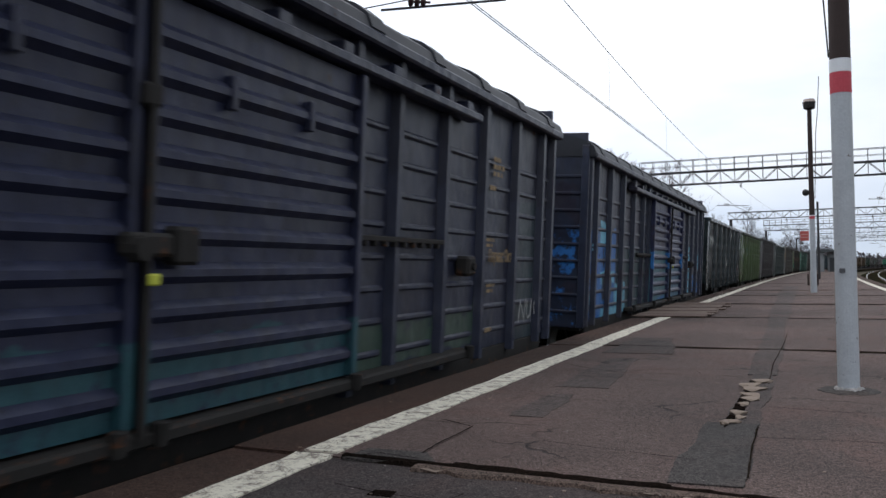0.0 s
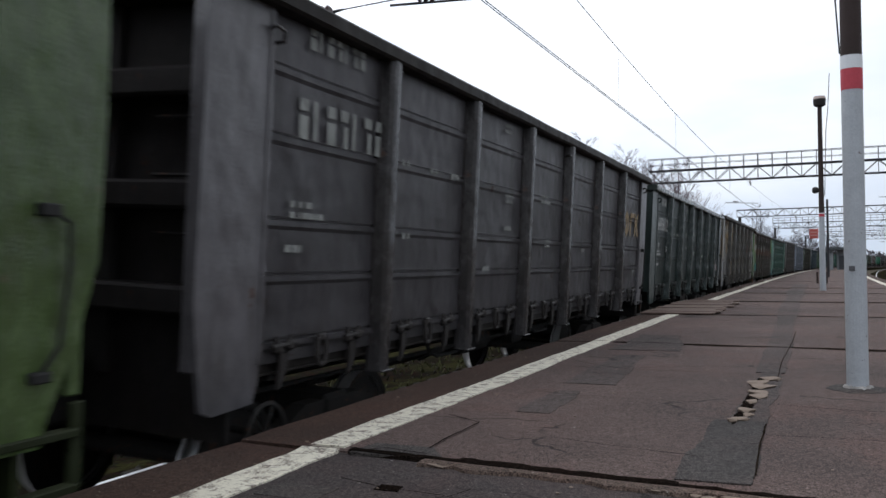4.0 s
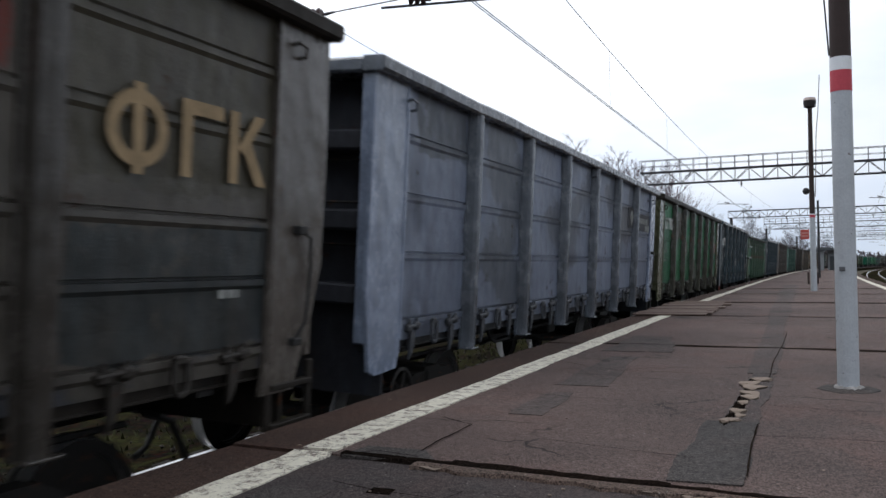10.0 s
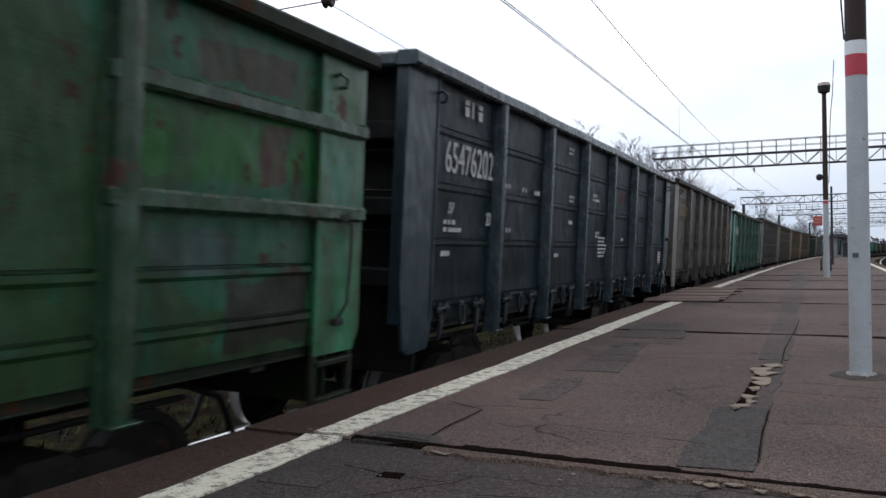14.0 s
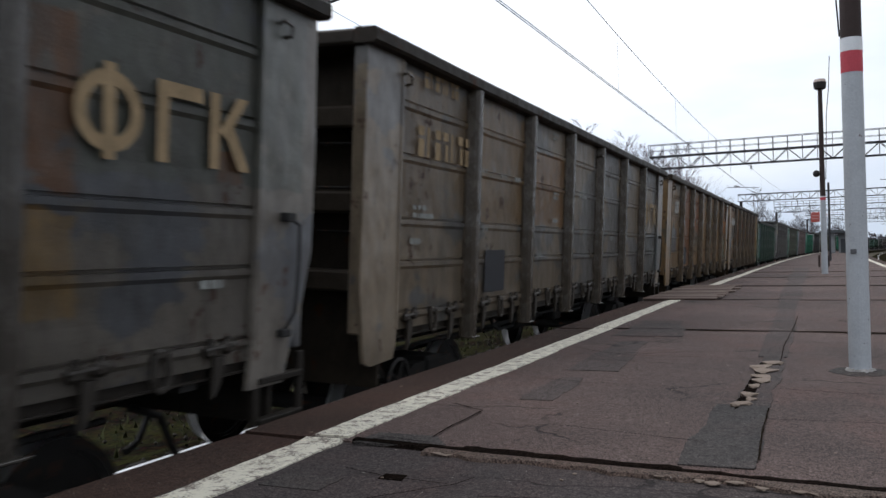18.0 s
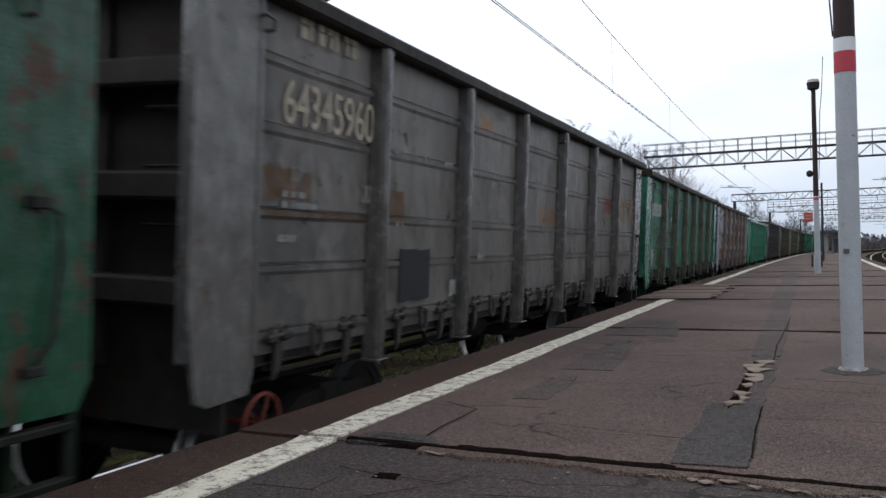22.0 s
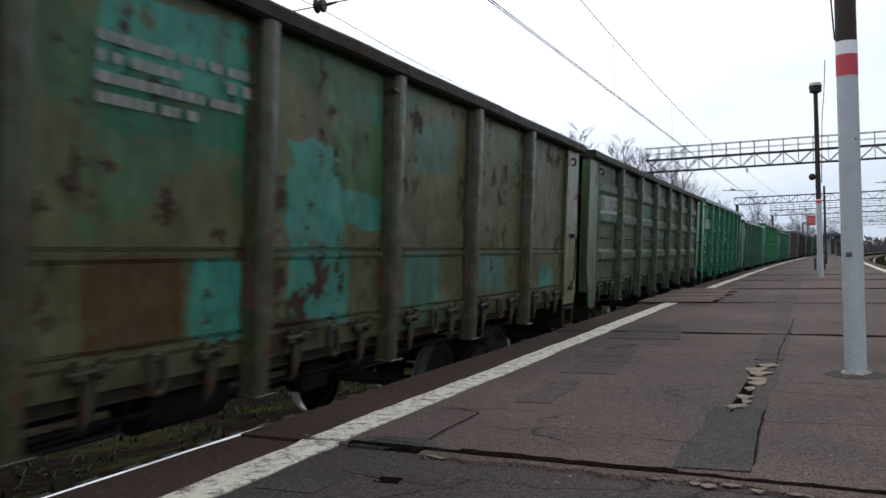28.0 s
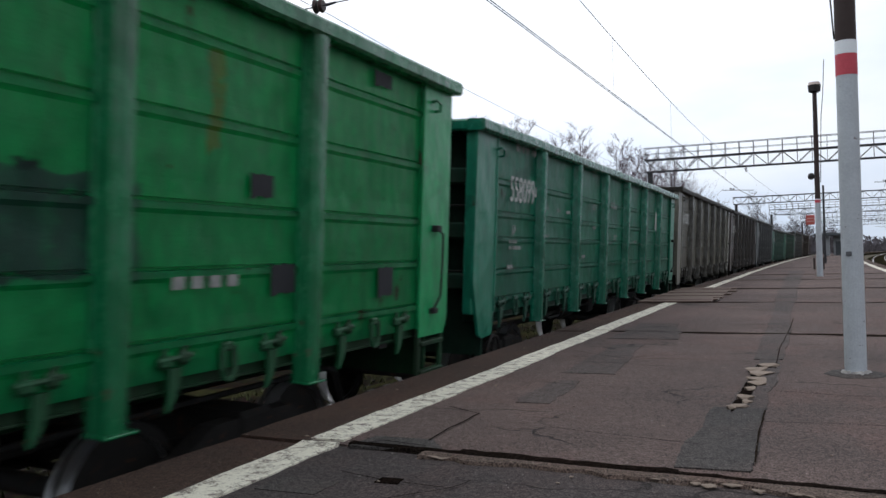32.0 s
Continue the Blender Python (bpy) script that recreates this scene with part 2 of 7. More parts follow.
M_BLACK = plain("black_lamp_housing", (0.02, 0.019, 0.019), 0.3, 8, 0.6)
M_STEELGREY = plain("galvanised_beam_steel", (0.075, 0.078, 0.085), 0.3, 2, 0.6, 0.1)
M_DARKSTEEL = plain("dark_beam_steel", (0.03, 0.03, 0.033), 0.3, 2, 0.7)
M_WIRE = plain("overhead_wire_copper", (0.045, 0.045, 0.05), 0.2, 2, 0.6)
M_INSUL = plain("brown_porcelain", (0.04, 0.022, 0.02), 0.2, 5, 0.3)
M_STONE = plain("broken_concrete", (0.21, 0.165, 0.132), 0.35, 14, 0.9, bump=0.8)
M_PLANK = plain("weathered_plank_wood", (0.12, 0.085, 0.07), 0.35, 5, 0.85)
M_HUT = plain("pavilion_grey_paint", (0.22, 0.23, 0.24), 0.2, 2, 0.7)
M_HUTDARK = plain("pavilion_dark_roof", (0.06, 0.065, 0.07), 0.2, 2, 0.7)
M_SIGNBAR = plain("sign_faded_writing", (0.42, 0.2, 0.18), 0.2, 3, 0.6)
M_SIGNRED = plain("sign_red_enamel", (0.34, 0.07, 0.06), 0.15, 3, 0.5)
M_BARK = plain("birch_bark", (0.07, 0.06, 0.058), 0.5, 3, 0.9)
M_TWIG = plain("bare_twigs", (0.115, 0.085, 0.10), 0.35, 0.5, 0.9)
# greyer, bluer twig colour that puts distance haze into the far trees
M_TWIGFAR = plain("bare_twigs_far_hazed", (0.075, 0.068, 0.076), 0.3, 0.3, 0.9)
M_PINE = plain("pine_needles", (0.025, 0.045, 0.025), 0.4, 2, 0.9)


def asphalt(name, base, crazed=True, shine=0.18):
    """Old asphalt: reddish blotches, worn bands, cross streaks, grit, pale flecks and hairline cracks."""
    k = Nodes(name)
    v = k.coords(space="Object")
    broad = k.noise(v, 0.5, 6, 0.62)
    mid = k.noise(v, 4.0, 7, 0.68)
    grit, coarse = k.step(k.noise(v, 130, 2), 0.3, 0.7), k.step(k.noise(v, 38, 4, 0.7), 0.28, 0.72)
    col = k.mix(k.step(broad, 0.32, 0.68), tuple(c * 0.66 for c in base), (base[0] * 1.24, base[1] * 1.16, base[2] * 1.12))
    red = k.noise(k.coords((1, 0.7, 1), (13, 5, 0)), 1.6, 7, 0.66)
    col = k.mix(k.math("MULTIPLY", k.step(red, 0.48, 0.72), 0.55), col, (base[0] * 1.25, base[1] * 0.92, base[2] * 0.84))
    col = k.mix(k.math("MULTIPLY", k.step(mid, 0.5, 0.7), 0.5), col, tuple(c * 0.62 for c in base))
    # drag marks and worn ridges across the way
    streak = k.noise(k.coords((0.55, 7.5, 1)), 1.5, 8, 0.7)
    col = k.mix(k.math("MULTIPLY", k.step(streak, 0.6, 0.72), 0.22), col, tuple(c * 1.7 for c in base))
    col = k.mix(k.math("MULTIPLY", k.step(streak, 0.38, 0.28), 0.35), col, tuple(c * 0.45 for c in base))
    col = k.mix(0.55, col, k.mix(coarse, (0.1, 0.1, 0.1), (0.9, 0.9, 0.9)), "OVERLAY")
    col = k.mix(0.85, col, k.mix(grit, (0.02, 0.02, 0.02), (0.98, 0.98, 0.98)), "OVERLAY")
    # pale flecks of chippings and litter, at two sizes
    for size, a, cut in ((26, 0.11, 0.56), (8, 0.07, 0.57)):
        fl = k.cells(v, size)
        fleck = k.math("MULTIPLY", k.step(fl, a, a * 0.6), k.step(k.noise(v, size * 0.4, 2), cut, cut + 0.03))
        col = k.mix(k.math("MULTIPLY", fleck, 0.75), col, (0.36, 0.34, 0.31))
    h = k.math("ADD", k.math("MULTIPLY", grit, 0.3), k.math("ADD", k.math("MULTIPLY", coarse, 0.5), k.math("MULTIPLY", mid, 0.6)))
    if crazed:
        warp = k.n.new("ShaderNodeMix")
        warp.data_type, warp.blend_type = "RGBA", "ADD"
        warp.inputs["Factor"].default_value = 0.3
        nz = k.n.new("ShaderNodeTexNoise")
        nz.inputs["Scale"].default_value, nz.inputs["Detail"].default_value = 3.5, 6.0
        k.link(v, nz.inputs["Vector"])
        k.link(k.coords((0.55, 1.1, 1)), warp.inputs["A"])
        k.link(nz.outputs["Color"], warp.inputs["B"])
        cr = k.cells(warp.outputs["Result"], 0.85, "DISTANCE_TO_EDGE")
        crack = k.math("MULTIPLY", k.step(cr, 0.010, 0.004), k.step(k.noise(v, 1.1, 3), 0.48, 0.54))
        col = k.mix(k.math("MULTIPLY", crack, 0.85), col, (0.016, 0.013, 0.012))
        h = k.math("SUBTRACT", h, k.math("MULTIPLY", crack, 0.6))
    return k.done(col, 0.88, 0.0, h, 0.75, 0.012, shine)


M_ASPHALT = asphalt("worn_brown_asphalt", (0.094, 0.071, 0.065))
M_ASPHALT_DARK = asphalt("fresh_dark_asphalt", (0.056, 0.052, 0.050), False)
M_HOLE = asphalt("crumbled_dark_soil", (0.024, 0.019, 0.016), False, 0.0)
M_ASPHALT_MID = asphalt("older_patched_asphalt", (0.070, 0.059, 0.056), True)
# black for open gaps and cracks; also paints hole and step shade
M_GAP_SHADE = asphalt("black_gap_and_step_shade", (0.010, 0.008, 0.007), False, 0.0)
M_CRUMB = asphalt("crumbled_pale_concrete", (0.088, 0.070, 0.060), False, 0.1)
M_ASPHALT_NEAR = asphalt("grey_weathered_asphalt", (0.053, 0.046, 0.045))
M_COPING = asphalt("red_brown_coping", (0.050, 0.032, 0.025), False)


def line_paint():
    k = Nodes("worn_white_line_paint")
    v = k.coords()
    worn = k.noise(v, 13, 9, 0.75)
    chips = k.noise(v, 70, 5, 0.75)
    m = k.math("ADD", k.math("MULTIPLY", worn, 0.6), k.math("MULTIPLY", chips, 0.42))
    col = k.mix(k.step(m, 0.45, 0.515), (0.15, 0.12, 0.10), k.mix(k.noise(v, 60, 4, 0.7), (0.52, 0.49, 0.40), (0.74, 0.70, 0.58)))
    return k.done(col, 0.8, 0.0, chips, 0.6, 0.006)


M_LINE = line_paint()


def gravel():
    k = Nodes("ballast_and_weeds")
    v = k.coords()
    st = k.cells(v, 9, "F1", "Color")
    d = k.cells(v, 9)
    # oily stone colour, darkened further to carry the train's shade
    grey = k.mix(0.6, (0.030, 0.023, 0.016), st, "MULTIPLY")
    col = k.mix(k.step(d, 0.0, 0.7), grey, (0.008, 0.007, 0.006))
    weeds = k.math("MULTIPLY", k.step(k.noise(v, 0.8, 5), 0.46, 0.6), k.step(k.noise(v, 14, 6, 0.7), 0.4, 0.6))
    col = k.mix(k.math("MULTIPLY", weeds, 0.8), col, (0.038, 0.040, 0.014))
    return k.done(col, 0.95, 0.0, d, 0.6, 0.03, 0.0)


M_GRAVEL = gravel()
M_FIELD = plain("dry_field_soil", (0.06, 0.05, 0.03), 0.4, 0.3, 1.0)


# ---- mesh helpers ----
def link_mesh(name, me, material, parent=None, label="", m=None):
    ob = new(name, me)
    if not me.materials:
        me.materials.append(None)
    ob.material_slots[0].link = "OBJECT"
    ob.material_slots[0].material = material
    if parent is not None:
        ob.parent = parent
    if m is not None:
        ob.matrix_basis = m
    if label:
        ob["label"] = label
    return ob


def to_mesh(name, bm, smooth=False):
    me = bpy.data.meshes.new(name)
    bm.normal_update()
    bm.to_mesh(me)
    bm.free()
    if smooth:
        for p in me.polygons:
            p.use_smooth = True
    return me


def part(name, bm, material, parent=None, label="", m=None, smooth=False):
    return link_mesh(name, to_mesh(name, bm, smooth), material, parent, label, m)


def box(bm, x0, x1, y0, y1, z0, z1, bevel=0.0, m=None):
    vs = bmesh.ops.create_cube(bm, size=1.0)["verts"]
    for v in vs:
        v.co = Vector((x0 + (v.co.x + 0.5) * (x1 - x0), y0 + (v.co.y + 0.5) * (y1 - y0), z0 + (v.co.z + 0.5) * (z1 - z0)))
    if bevel:
        es = list({e for v in vs for e in v.link_edges})
        r = bmesh.ops.bevel(bm, geom=es, offset=bevel, segments=1, affect="EDGES")
        vs = list({v for f in r["faces"] for v in f.verts} | {v for v in vs if v.is_valid})
    if m is not None:
        bmesh.ops.transform(bm, matrix=m, verts=vs)
    return vs


def tube(bm, a, b, r0, r1=None, seg=8, caps=True):
    a, b = Vector(a), Vector(b)
    r1 = r0 if r1 is None else r1
    d = b - a
    m = Matrix.Translation((a + b) / 2) @ d.to_track_quat("Z", "Y").to_matrix().to_4x4()
    return bmesh.ops.create_cone(bm, cap_ends=caps, segments=seg, radius1=r0, radius2=r1, depth=d.length, matrix=m)["verts"]


def prism(bm, outline, axis, lo, hi):
    """Extrudes a flat outline: axis 'x' takes (y, z) pairs, 'y' takes (x, z), 'z' takes (x, y)."""
    def at(p, w):
        return {"x": (w, p[0], p[1]), "y": (p[0], w, p[1]), "z": (p[0], p[1], w)}[axis]
    a = [bm.verts.new(at(p, lo)) for p in outline]
    b = [bm.verts.new(at(p, hi)) for p in outline]
    n = len(a)
    bm.faces.new(a)
    bm.faces.new(list(reversed(b)))
    for i in range(n):
        bm.faces.new((a[i], b[i], b[(i + 1) % n], a[(i + 1) % n]))
    bmesh.ops.recalc_face_normals(bm, faces=bm.faces[:])


def pipe(bm, pts, r, seg=6):
    """A bent rod through the points, as one skin."""
    pts = [Vector(p) for p in pts]
    rows = []
    for i, p in enumerate(pts):
        d = (pts[min(i + 1, len(pts) - 1)] - pts[max(i - 1, 0)]).normalized()
        if i == 0:
            u = d.orthogonal().normalized()
        u = (u - d * u.dot(d)).normalized()
        w = d.cross(u)
        rows.append([bm.verts.new(p + (u * math.cos(k * math.tau / seg) + w * math.sin(k * math.tau / seg)) * r) for k in range(seg)])
    for a, b in zip(rows[:-1], rows[1:]):
        for k in range(seg):
            bm.faces.new((a[k], a[(k + 1) % seg], b[(k + 1) % seg], b[k]))
    bm.faces.new(list(reversed(rows[0])))
    bm.faces.new(rows[-1])


def sweep(profile, s0, s1, ds, closed=True):
    """A profile of (off, z) pairs drawn along the arc, as a bmesh."""
    bm = bmesh.new()
    n = max(1, round((s1 - s0) / ds))
    rows = [[bm.verts.new(arc(s0 + (s1 - s0) * i / n, o, z)) for o, z in profile] for i in range(n + 1)]
    c = len(profile)
    for a, b in zip(rows[:-1], rows[1:]):
        for j in range(c if closed else c - 1):
            bm.faces.new((a[j], a[(j + 1) % c], b[(j + 1) % c], b[j]))
    if closed:
        bm.faces.new(rows[0])
        bm.faces.new(list(reversed(rows[-1])))
    bmesh.ops.recalc_face_normals(bm, faces=bm.faces[:])
    return bm


DIGITS = {}


def lettering(text, size, wide=0.8):
    """A flat mesh of the text in the y-z plane, reading along +y, seen from +x."""
    key = (text, size)
    if key not in DIGITS:
        cu = bpy.data.curves.new("lettering", "FONT")
        cu.body, cu.size, cu.align_x, cu.align_y, cu.extrude = text, size, "CENTER", "CENTER", 0.002
        ob = new("lettering", cu)
        me = bpy.data.meshes.new_from_object(ob.evaluated_get(bpy.context.evaluated_depsgraph_get()))
        bpy.data.objects.remove(ob)
        me.transform(Matrix(((0, 0, 1, 0), (wide, 0, 0, 0), (0, 1, 0, 0), (0, 0, 0, 1))))
        me.materials.clear()
        DIGITS[key] = me
    return DIGITS[key]


def bars(rows, high, gap, seed=0, slots=8):
    """Rows of unreadable writing as broken bars: rows are lengths in metres. y-z plane, from the upper left corner."""
    rng = random.Random(seed)
    bm = bmesh.new()
    for i, length in enumerate(rows):
        z, y = -i * (high + gap), 0.0
        while y < length - 0.02:
            w = min(length - y, rng.uniform(0.7, 1.8) * high)
            box(bm, 0, 0.003, y, y + w, z - high, z)
            y += w + high * rng.choice((0.35, 0.4, 1.1))
    return bm


# ---- setting: ground, track beds, platform ----
bm = bmesh.new()
bmesh.ops.create_grid(bm, x_segments=60, y_segments=60, size=2500)
for v in bm.verts:
    v.co.z = -0.62
tagged(part("ground", bm, M_FIELD), "brown dry earth stretching to the horizon", "ground", kind="structure")


def track(name, off, s0, s1, cant):
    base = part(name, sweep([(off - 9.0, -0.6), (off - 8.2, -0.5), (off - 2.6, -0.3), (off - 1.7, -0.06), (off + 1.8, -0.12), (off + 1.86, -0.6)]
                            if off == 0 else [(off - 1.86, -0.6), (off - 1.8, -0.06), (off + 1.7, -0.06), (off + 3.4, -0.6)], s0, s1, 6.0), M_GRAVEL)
    tagged(base, "grey crushed-stone ballast with sparse weeds", "ballast", kind="structure")
    for side in (-1, 1):
        o, z = off + side * 0.795, RAIL - side * cant * 0.795
        web = part("rail", sweep([(o - 0.07, z - 0.18), (o + 0.07, z - 0.18), (o + 0.07, z - 0.165), (o + 0.012, z - 0.14), (o + 0.012, z - 0.045),
                                  (o + 0.036, z - 0.03), (o + 0.036, z - 0.006), (o - 0.036, z - 0.006), (o - 0.036, z - 0.03), (o - 0.012, z - 0.045),
                                  (o - 0.012, z - 0.14), (o - 0.07, z - 0.165)], s0, s1, 5.0), M_RAILSIDE, base, "rusty steel rail")
        part("rail_head", sweep([(o - 0.034, z - 0.006), (o + 0.034, z - 0.006), (o + 0.034, z + 0.002), (o - 0.034, z + 0.002)], s0, s1, 5.0), M_RAIL, web,
             "bright worn running surface")
    bm = bmesh.new()
    box(bm, -1.35, 1.35, -0.13, 0.13, -0.36, -0.165, 0.02)
    me = to_mesh("sleeper", bm)
    n = int(min(s1, 90) / 0.545)
    near = [i for i in range(-20, n)][:150]
    for i in near:
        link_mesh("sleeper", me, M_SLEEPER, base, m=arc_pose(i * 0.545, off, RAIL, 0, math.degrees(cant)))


def tuft_field():
    """Weeds and litter leaves beside the track, and loose stones among them."""
    rng = random.Random(77)
    for name, count, mat, label, kind in (("weeds", 2600, M_WEED, "sparse olive weeds and dead leaves on ballast", "plants"), ("loose_stones", 1500, M_BALLAST, "loose crushed stones lying beside the rails", "stones")):
        verts, faces = [], []
        for q in range(count):
            s, o = rng.uniform(-6, 34), rng.uniform(-7.5, 1.7)
            z = -0.06 + max(0.0, -o - 1.7) * -0.11 - 0.02 * (o + 1.7) / 3.5 * (o > -1.7)
            c = arc(s, o, max(-0.5, z))
            n = len(verts)
            if name == "weeds":
                for k in range(3):
                    a, h, w = rng.uniform(0, math.tau), rng.uniform(0.03, 0.13), rng.uniform(0.01, 0.03)
                    d = Vector((math.cos(a), math.sin(a), 0))
                    t = d.cross(Vector((0, 0, 1)))
                    verts += [c + t * w, c - t * w, c + d * h * 0.7 + Vector((0, 0, h))]
                    faces.append((n + 3 * k, n + 3 * k + 1, n + 3 * k + 2))
            else:
                r = rng.uniform(0.02, 0.05)
                verts += [c + Vector((rng.uniform(0.6, 1) * r * x, rng.uniform(0.6, 1) * r * y, rng.uniform(0.5, 1) * r * zz)) for x, y, zz in ((1, 0, 0), (0, 1, 0), (-1, 0, 0), (0, -1, 0), (0.1, 0.1, 1), (0, 0, -1))]
                faces += [(n, n + 1, n + 4), (n + 1, n + 2, n + 4), (n + 2, n + 3, n + 4), (n + 3, n, n + 4), (n + 1, n, n + 5), (n + 2, n + 1, n + 5), (n + 3, n + 2, n + 5), (n, n + 3, n + 5)]
        me = bpy.data.meshes.new(name)
        me.from_pydata(verts, [], faces)
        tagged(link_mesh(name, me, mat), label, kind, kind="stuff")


M_WEED = plain("olive_weeds", (0.045, 0.048, 0.018), 0.5, 3, 0.9)
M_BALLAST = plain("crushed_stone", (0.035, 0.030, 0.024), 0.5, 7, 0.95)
tuft_field()
track("track_bed_1", 0.0, -40.0, 620.0, CANT)
track("track_bed_2", 9.95, -40.0, 620.0, 0.0)

JOINTS = [-24.0, -18.4, -13.0, -7.6, -2.2, 3.7, 10.0, 15.8, 21.4, 27.2, 33.0] + [38.7 + 5.7 * i for i in range(19)]
RIM, RIM_IN, LINE0, LINE1, FAR_RIM = 1.90, 2.34, 2.36, 2.57, 7.72


def skew(s, o):
    """The joints run a little askew across the platform."""
    return s - 0.1 * (o - 3.5) if s < 60 else s


core = part("platform", sweep([(RIM + 0.12, -0.6), (RIM + 0.12, DECK - 0.2), (FAR_RIM - 0.12, DECK - 0.2), (FAR_RIM - 0.12, -0.6)], JOINTS[0], JOINTS[-1], 6.0),
            plain("platform_concrete", (0.17, 0.16, 0.15), 0.3, 2, 0.9))
tagged(core, "raised concrete island platform with worn asphalt top", "platform", kind="structure")


def deck_height(o, s):
    """The lumps and sags of the old surface."""
    return 0.006 * noise.noise(Vector((o * 0.9, s * 0.5, 3.0))) + 0.003 * noise.noise(Vector((o * 3.0, s * 2.4, 9.0)))


def lift(s):
    """Slabs have settled unevenly."""
    i = max(k for k, j in enumerate(JOINTS) if j <= s + 1e-6) if s >= JOINTS[0] else 0
    return {4: -0.009, 5: 0.0, 6: 0.006, 7: -0.004, 8: 0.008}.get(i, 0.004 * math.sin(i * 2.7))


def top(o, s):
    return DECK + lift(s) + deck_height(o, s)


def slab(name, s0, s1, o0, o1, material, gap=0.012, thick=0.2, fine=0.35, drop=0.0):
    rng = random.Random(int(s0 * 100 + o0 * 10))
    bm = bmesh.new()
    near = s0 < 36
    ns, no = (max(2, round((s1 - s0) / fine)), max(1, round((o1 - o0) / fine))) if near else (3, 2)
    up = lift((s0 + s1) / 2)
    rows = []
    for i in range(ns + 1):
        s = s0 + gap + (s1 - s0 - 2 * gap) * i / ns
        row = []
        for j in range(no + 1):
            o = o0 + (o1 - o0) * j / no
            edge = i in (0, ns) and near
            ss = s + (rng.uniform(-0.03, 0.03) if edge else 0)
            row.append(bm.verts.new(arc(skew(ss, o), o, DECK + up - drop + deck_height(o, s) - (rng.uniform(0, 0.008) if edge else 0))))
        rows.append(row)
    for a, b in zip(rows[:-1], rows[1:]):
        for j in range(no):
            bm.faces.new((a[j], a[j + 1], b[j + 1], b[j]))
    rim = [e for e in bm.edges if e.is_boundary]
    r = bmesh.ops.extrude_edge_only(bm, edges=rim)
    for v in r["geom"]:
        if isinstance(v, bmesh.types.BMVert):
            v.co.z = DECK - thick
    bmesh.ops.recalc_face_normals(bm, faces=bm.faces[:])
    return part(name, bm, material, core, m=None)


for s0, s1 in zip(JOINTS[:-1], JOINTS[1:]):
    slab("coping_slab", s0, s1, RIM, RIM_IN, M_COPING, drop=0.006)
    slab("asphalt_slab", s0, s1, RIM_IN + 0.004, 7.3, M_ASPHALT if s0 > 3 else M_ASPHALT_NEAR)
    slab("coping_slab", s0, s1, 7.304, FAR_RIM, M_COPING, drop=0.006)


def ribbon(name, s0, s1, side0, side1, material, step=0.1, jitter=0.012, up=0.011, seed=1):
    """A thin layer on the deck between two offsets (numbers or functions of s), with ragged edges."""
    rng = random.Random(seed)
    bm = bmesh.new()
    n = max(2, round((s1 - s0) / step))
    f0 = side0 if callable(side0) else (lambda s: side0)
    f1 = side1 if callable(side1) else (lambda s: side1)
    rows = []
    for i in range(n + 1):
        s = s0 + (s1 - s0) * i / n
        a, b = (f(s) + jitter * (1.6 * noise.noise(Vector((s * 2.3, seed * 3.1, k))) + 0.7 * noise.noise(Vector((s * 9.0, seed * 1.7, k))) + 0.08 * rng.uniform(-1, 1)) for f, k in ((f0, 0.0), (f1, 7.0)))
        rows.append([bm.verts.new(arc(s, a + (b - a) * q / 3, top(a + (b - a) * q / 3, s) + up)) for q in range(4)])
    for a, b in zip(rows[:-1], rows[1:]):
        for q in range(3):
            bm.faces.new((a[q], a[q + 1], b[q + 1], b[q]))
    rim = [e for e in bm.edges if e.is_boundary]
    for v in bmesh.ops.extrude_edge_only(bm, edges=rim)["geom"]:
        if isinstance(v, bmesh.types.BMVert):
            v.co.z -= up + 0.01
    bmesh.ops.recalc_face_normals(bm, faces=bm.faces[:])
    if bm.faces[:][0].normal.z < 0:
        bmesh.ops.reverse_faces(bm, faces=bm.faces[:])
    return part(name, bm, material, core)


for k, (s0, s1) in enumerate(zip(JOINTS[:-1], JOINTS[1:])):
    a, b = s0 + 0.03, s1 - 0.03
    a, b = a + 0.1, b + 0.1
    if abs(s0 - 15.8) < 0.1:
        a = 18.6
    ribbon("white_line", a, b, LINE0, LINE1, M_LINE, 0.07 if s0 < 30 else 1.0, 0.012 if s0 < 30 else 0.004, 0.007, k)
    ribbon("white_line", a, b, 7.08, 7.28, M_LINE, 1.0, 0.004, 0.007, k)

# darker repairs in the asphalt; the dark of holes is painted as black patches
ribbon("patch_and_hole_shade", 3.76, 5.25, lambda s: 4.20 + 0.02 * math.sin(s * 1.3), lambda s: 4.50 + 0.01 * math.sin(s * 2.1), M_ASPHALT_DARK, 0.05, 0.02, 0.004, 3)
ribbon("patch_and_hole_shade", 5.2, 7.6, lambda s: 4.28 + 0.03 * (s - 5.2), lambda s: 4.5 + 0.01 * math.sin(s * 2.1), M_ASPHALT_MID, 0.06, 0.02, 0.004, 23)
ribbon("patch_and_hole_shade", 7.6, 38.0, lambda s: 4.33 - 0.017 * (s - 7.6) + 0.03 * math.sin(s * 0.6), lambda s: 4.53 - 0.004 * (s - 7.6) + 0.02 * math.sin(s * 0.8), M_ASPHALT_MID, 0.12, 0.015, 0.005, 4)
ribbon("patch_and_hole_shade", 6.5, 8.65, 2.96, lambda s: 3.36 - 0.06 * (s - 6.5), M_ASPHALT_MID, 0.06, 0.025, 0.004, 5)
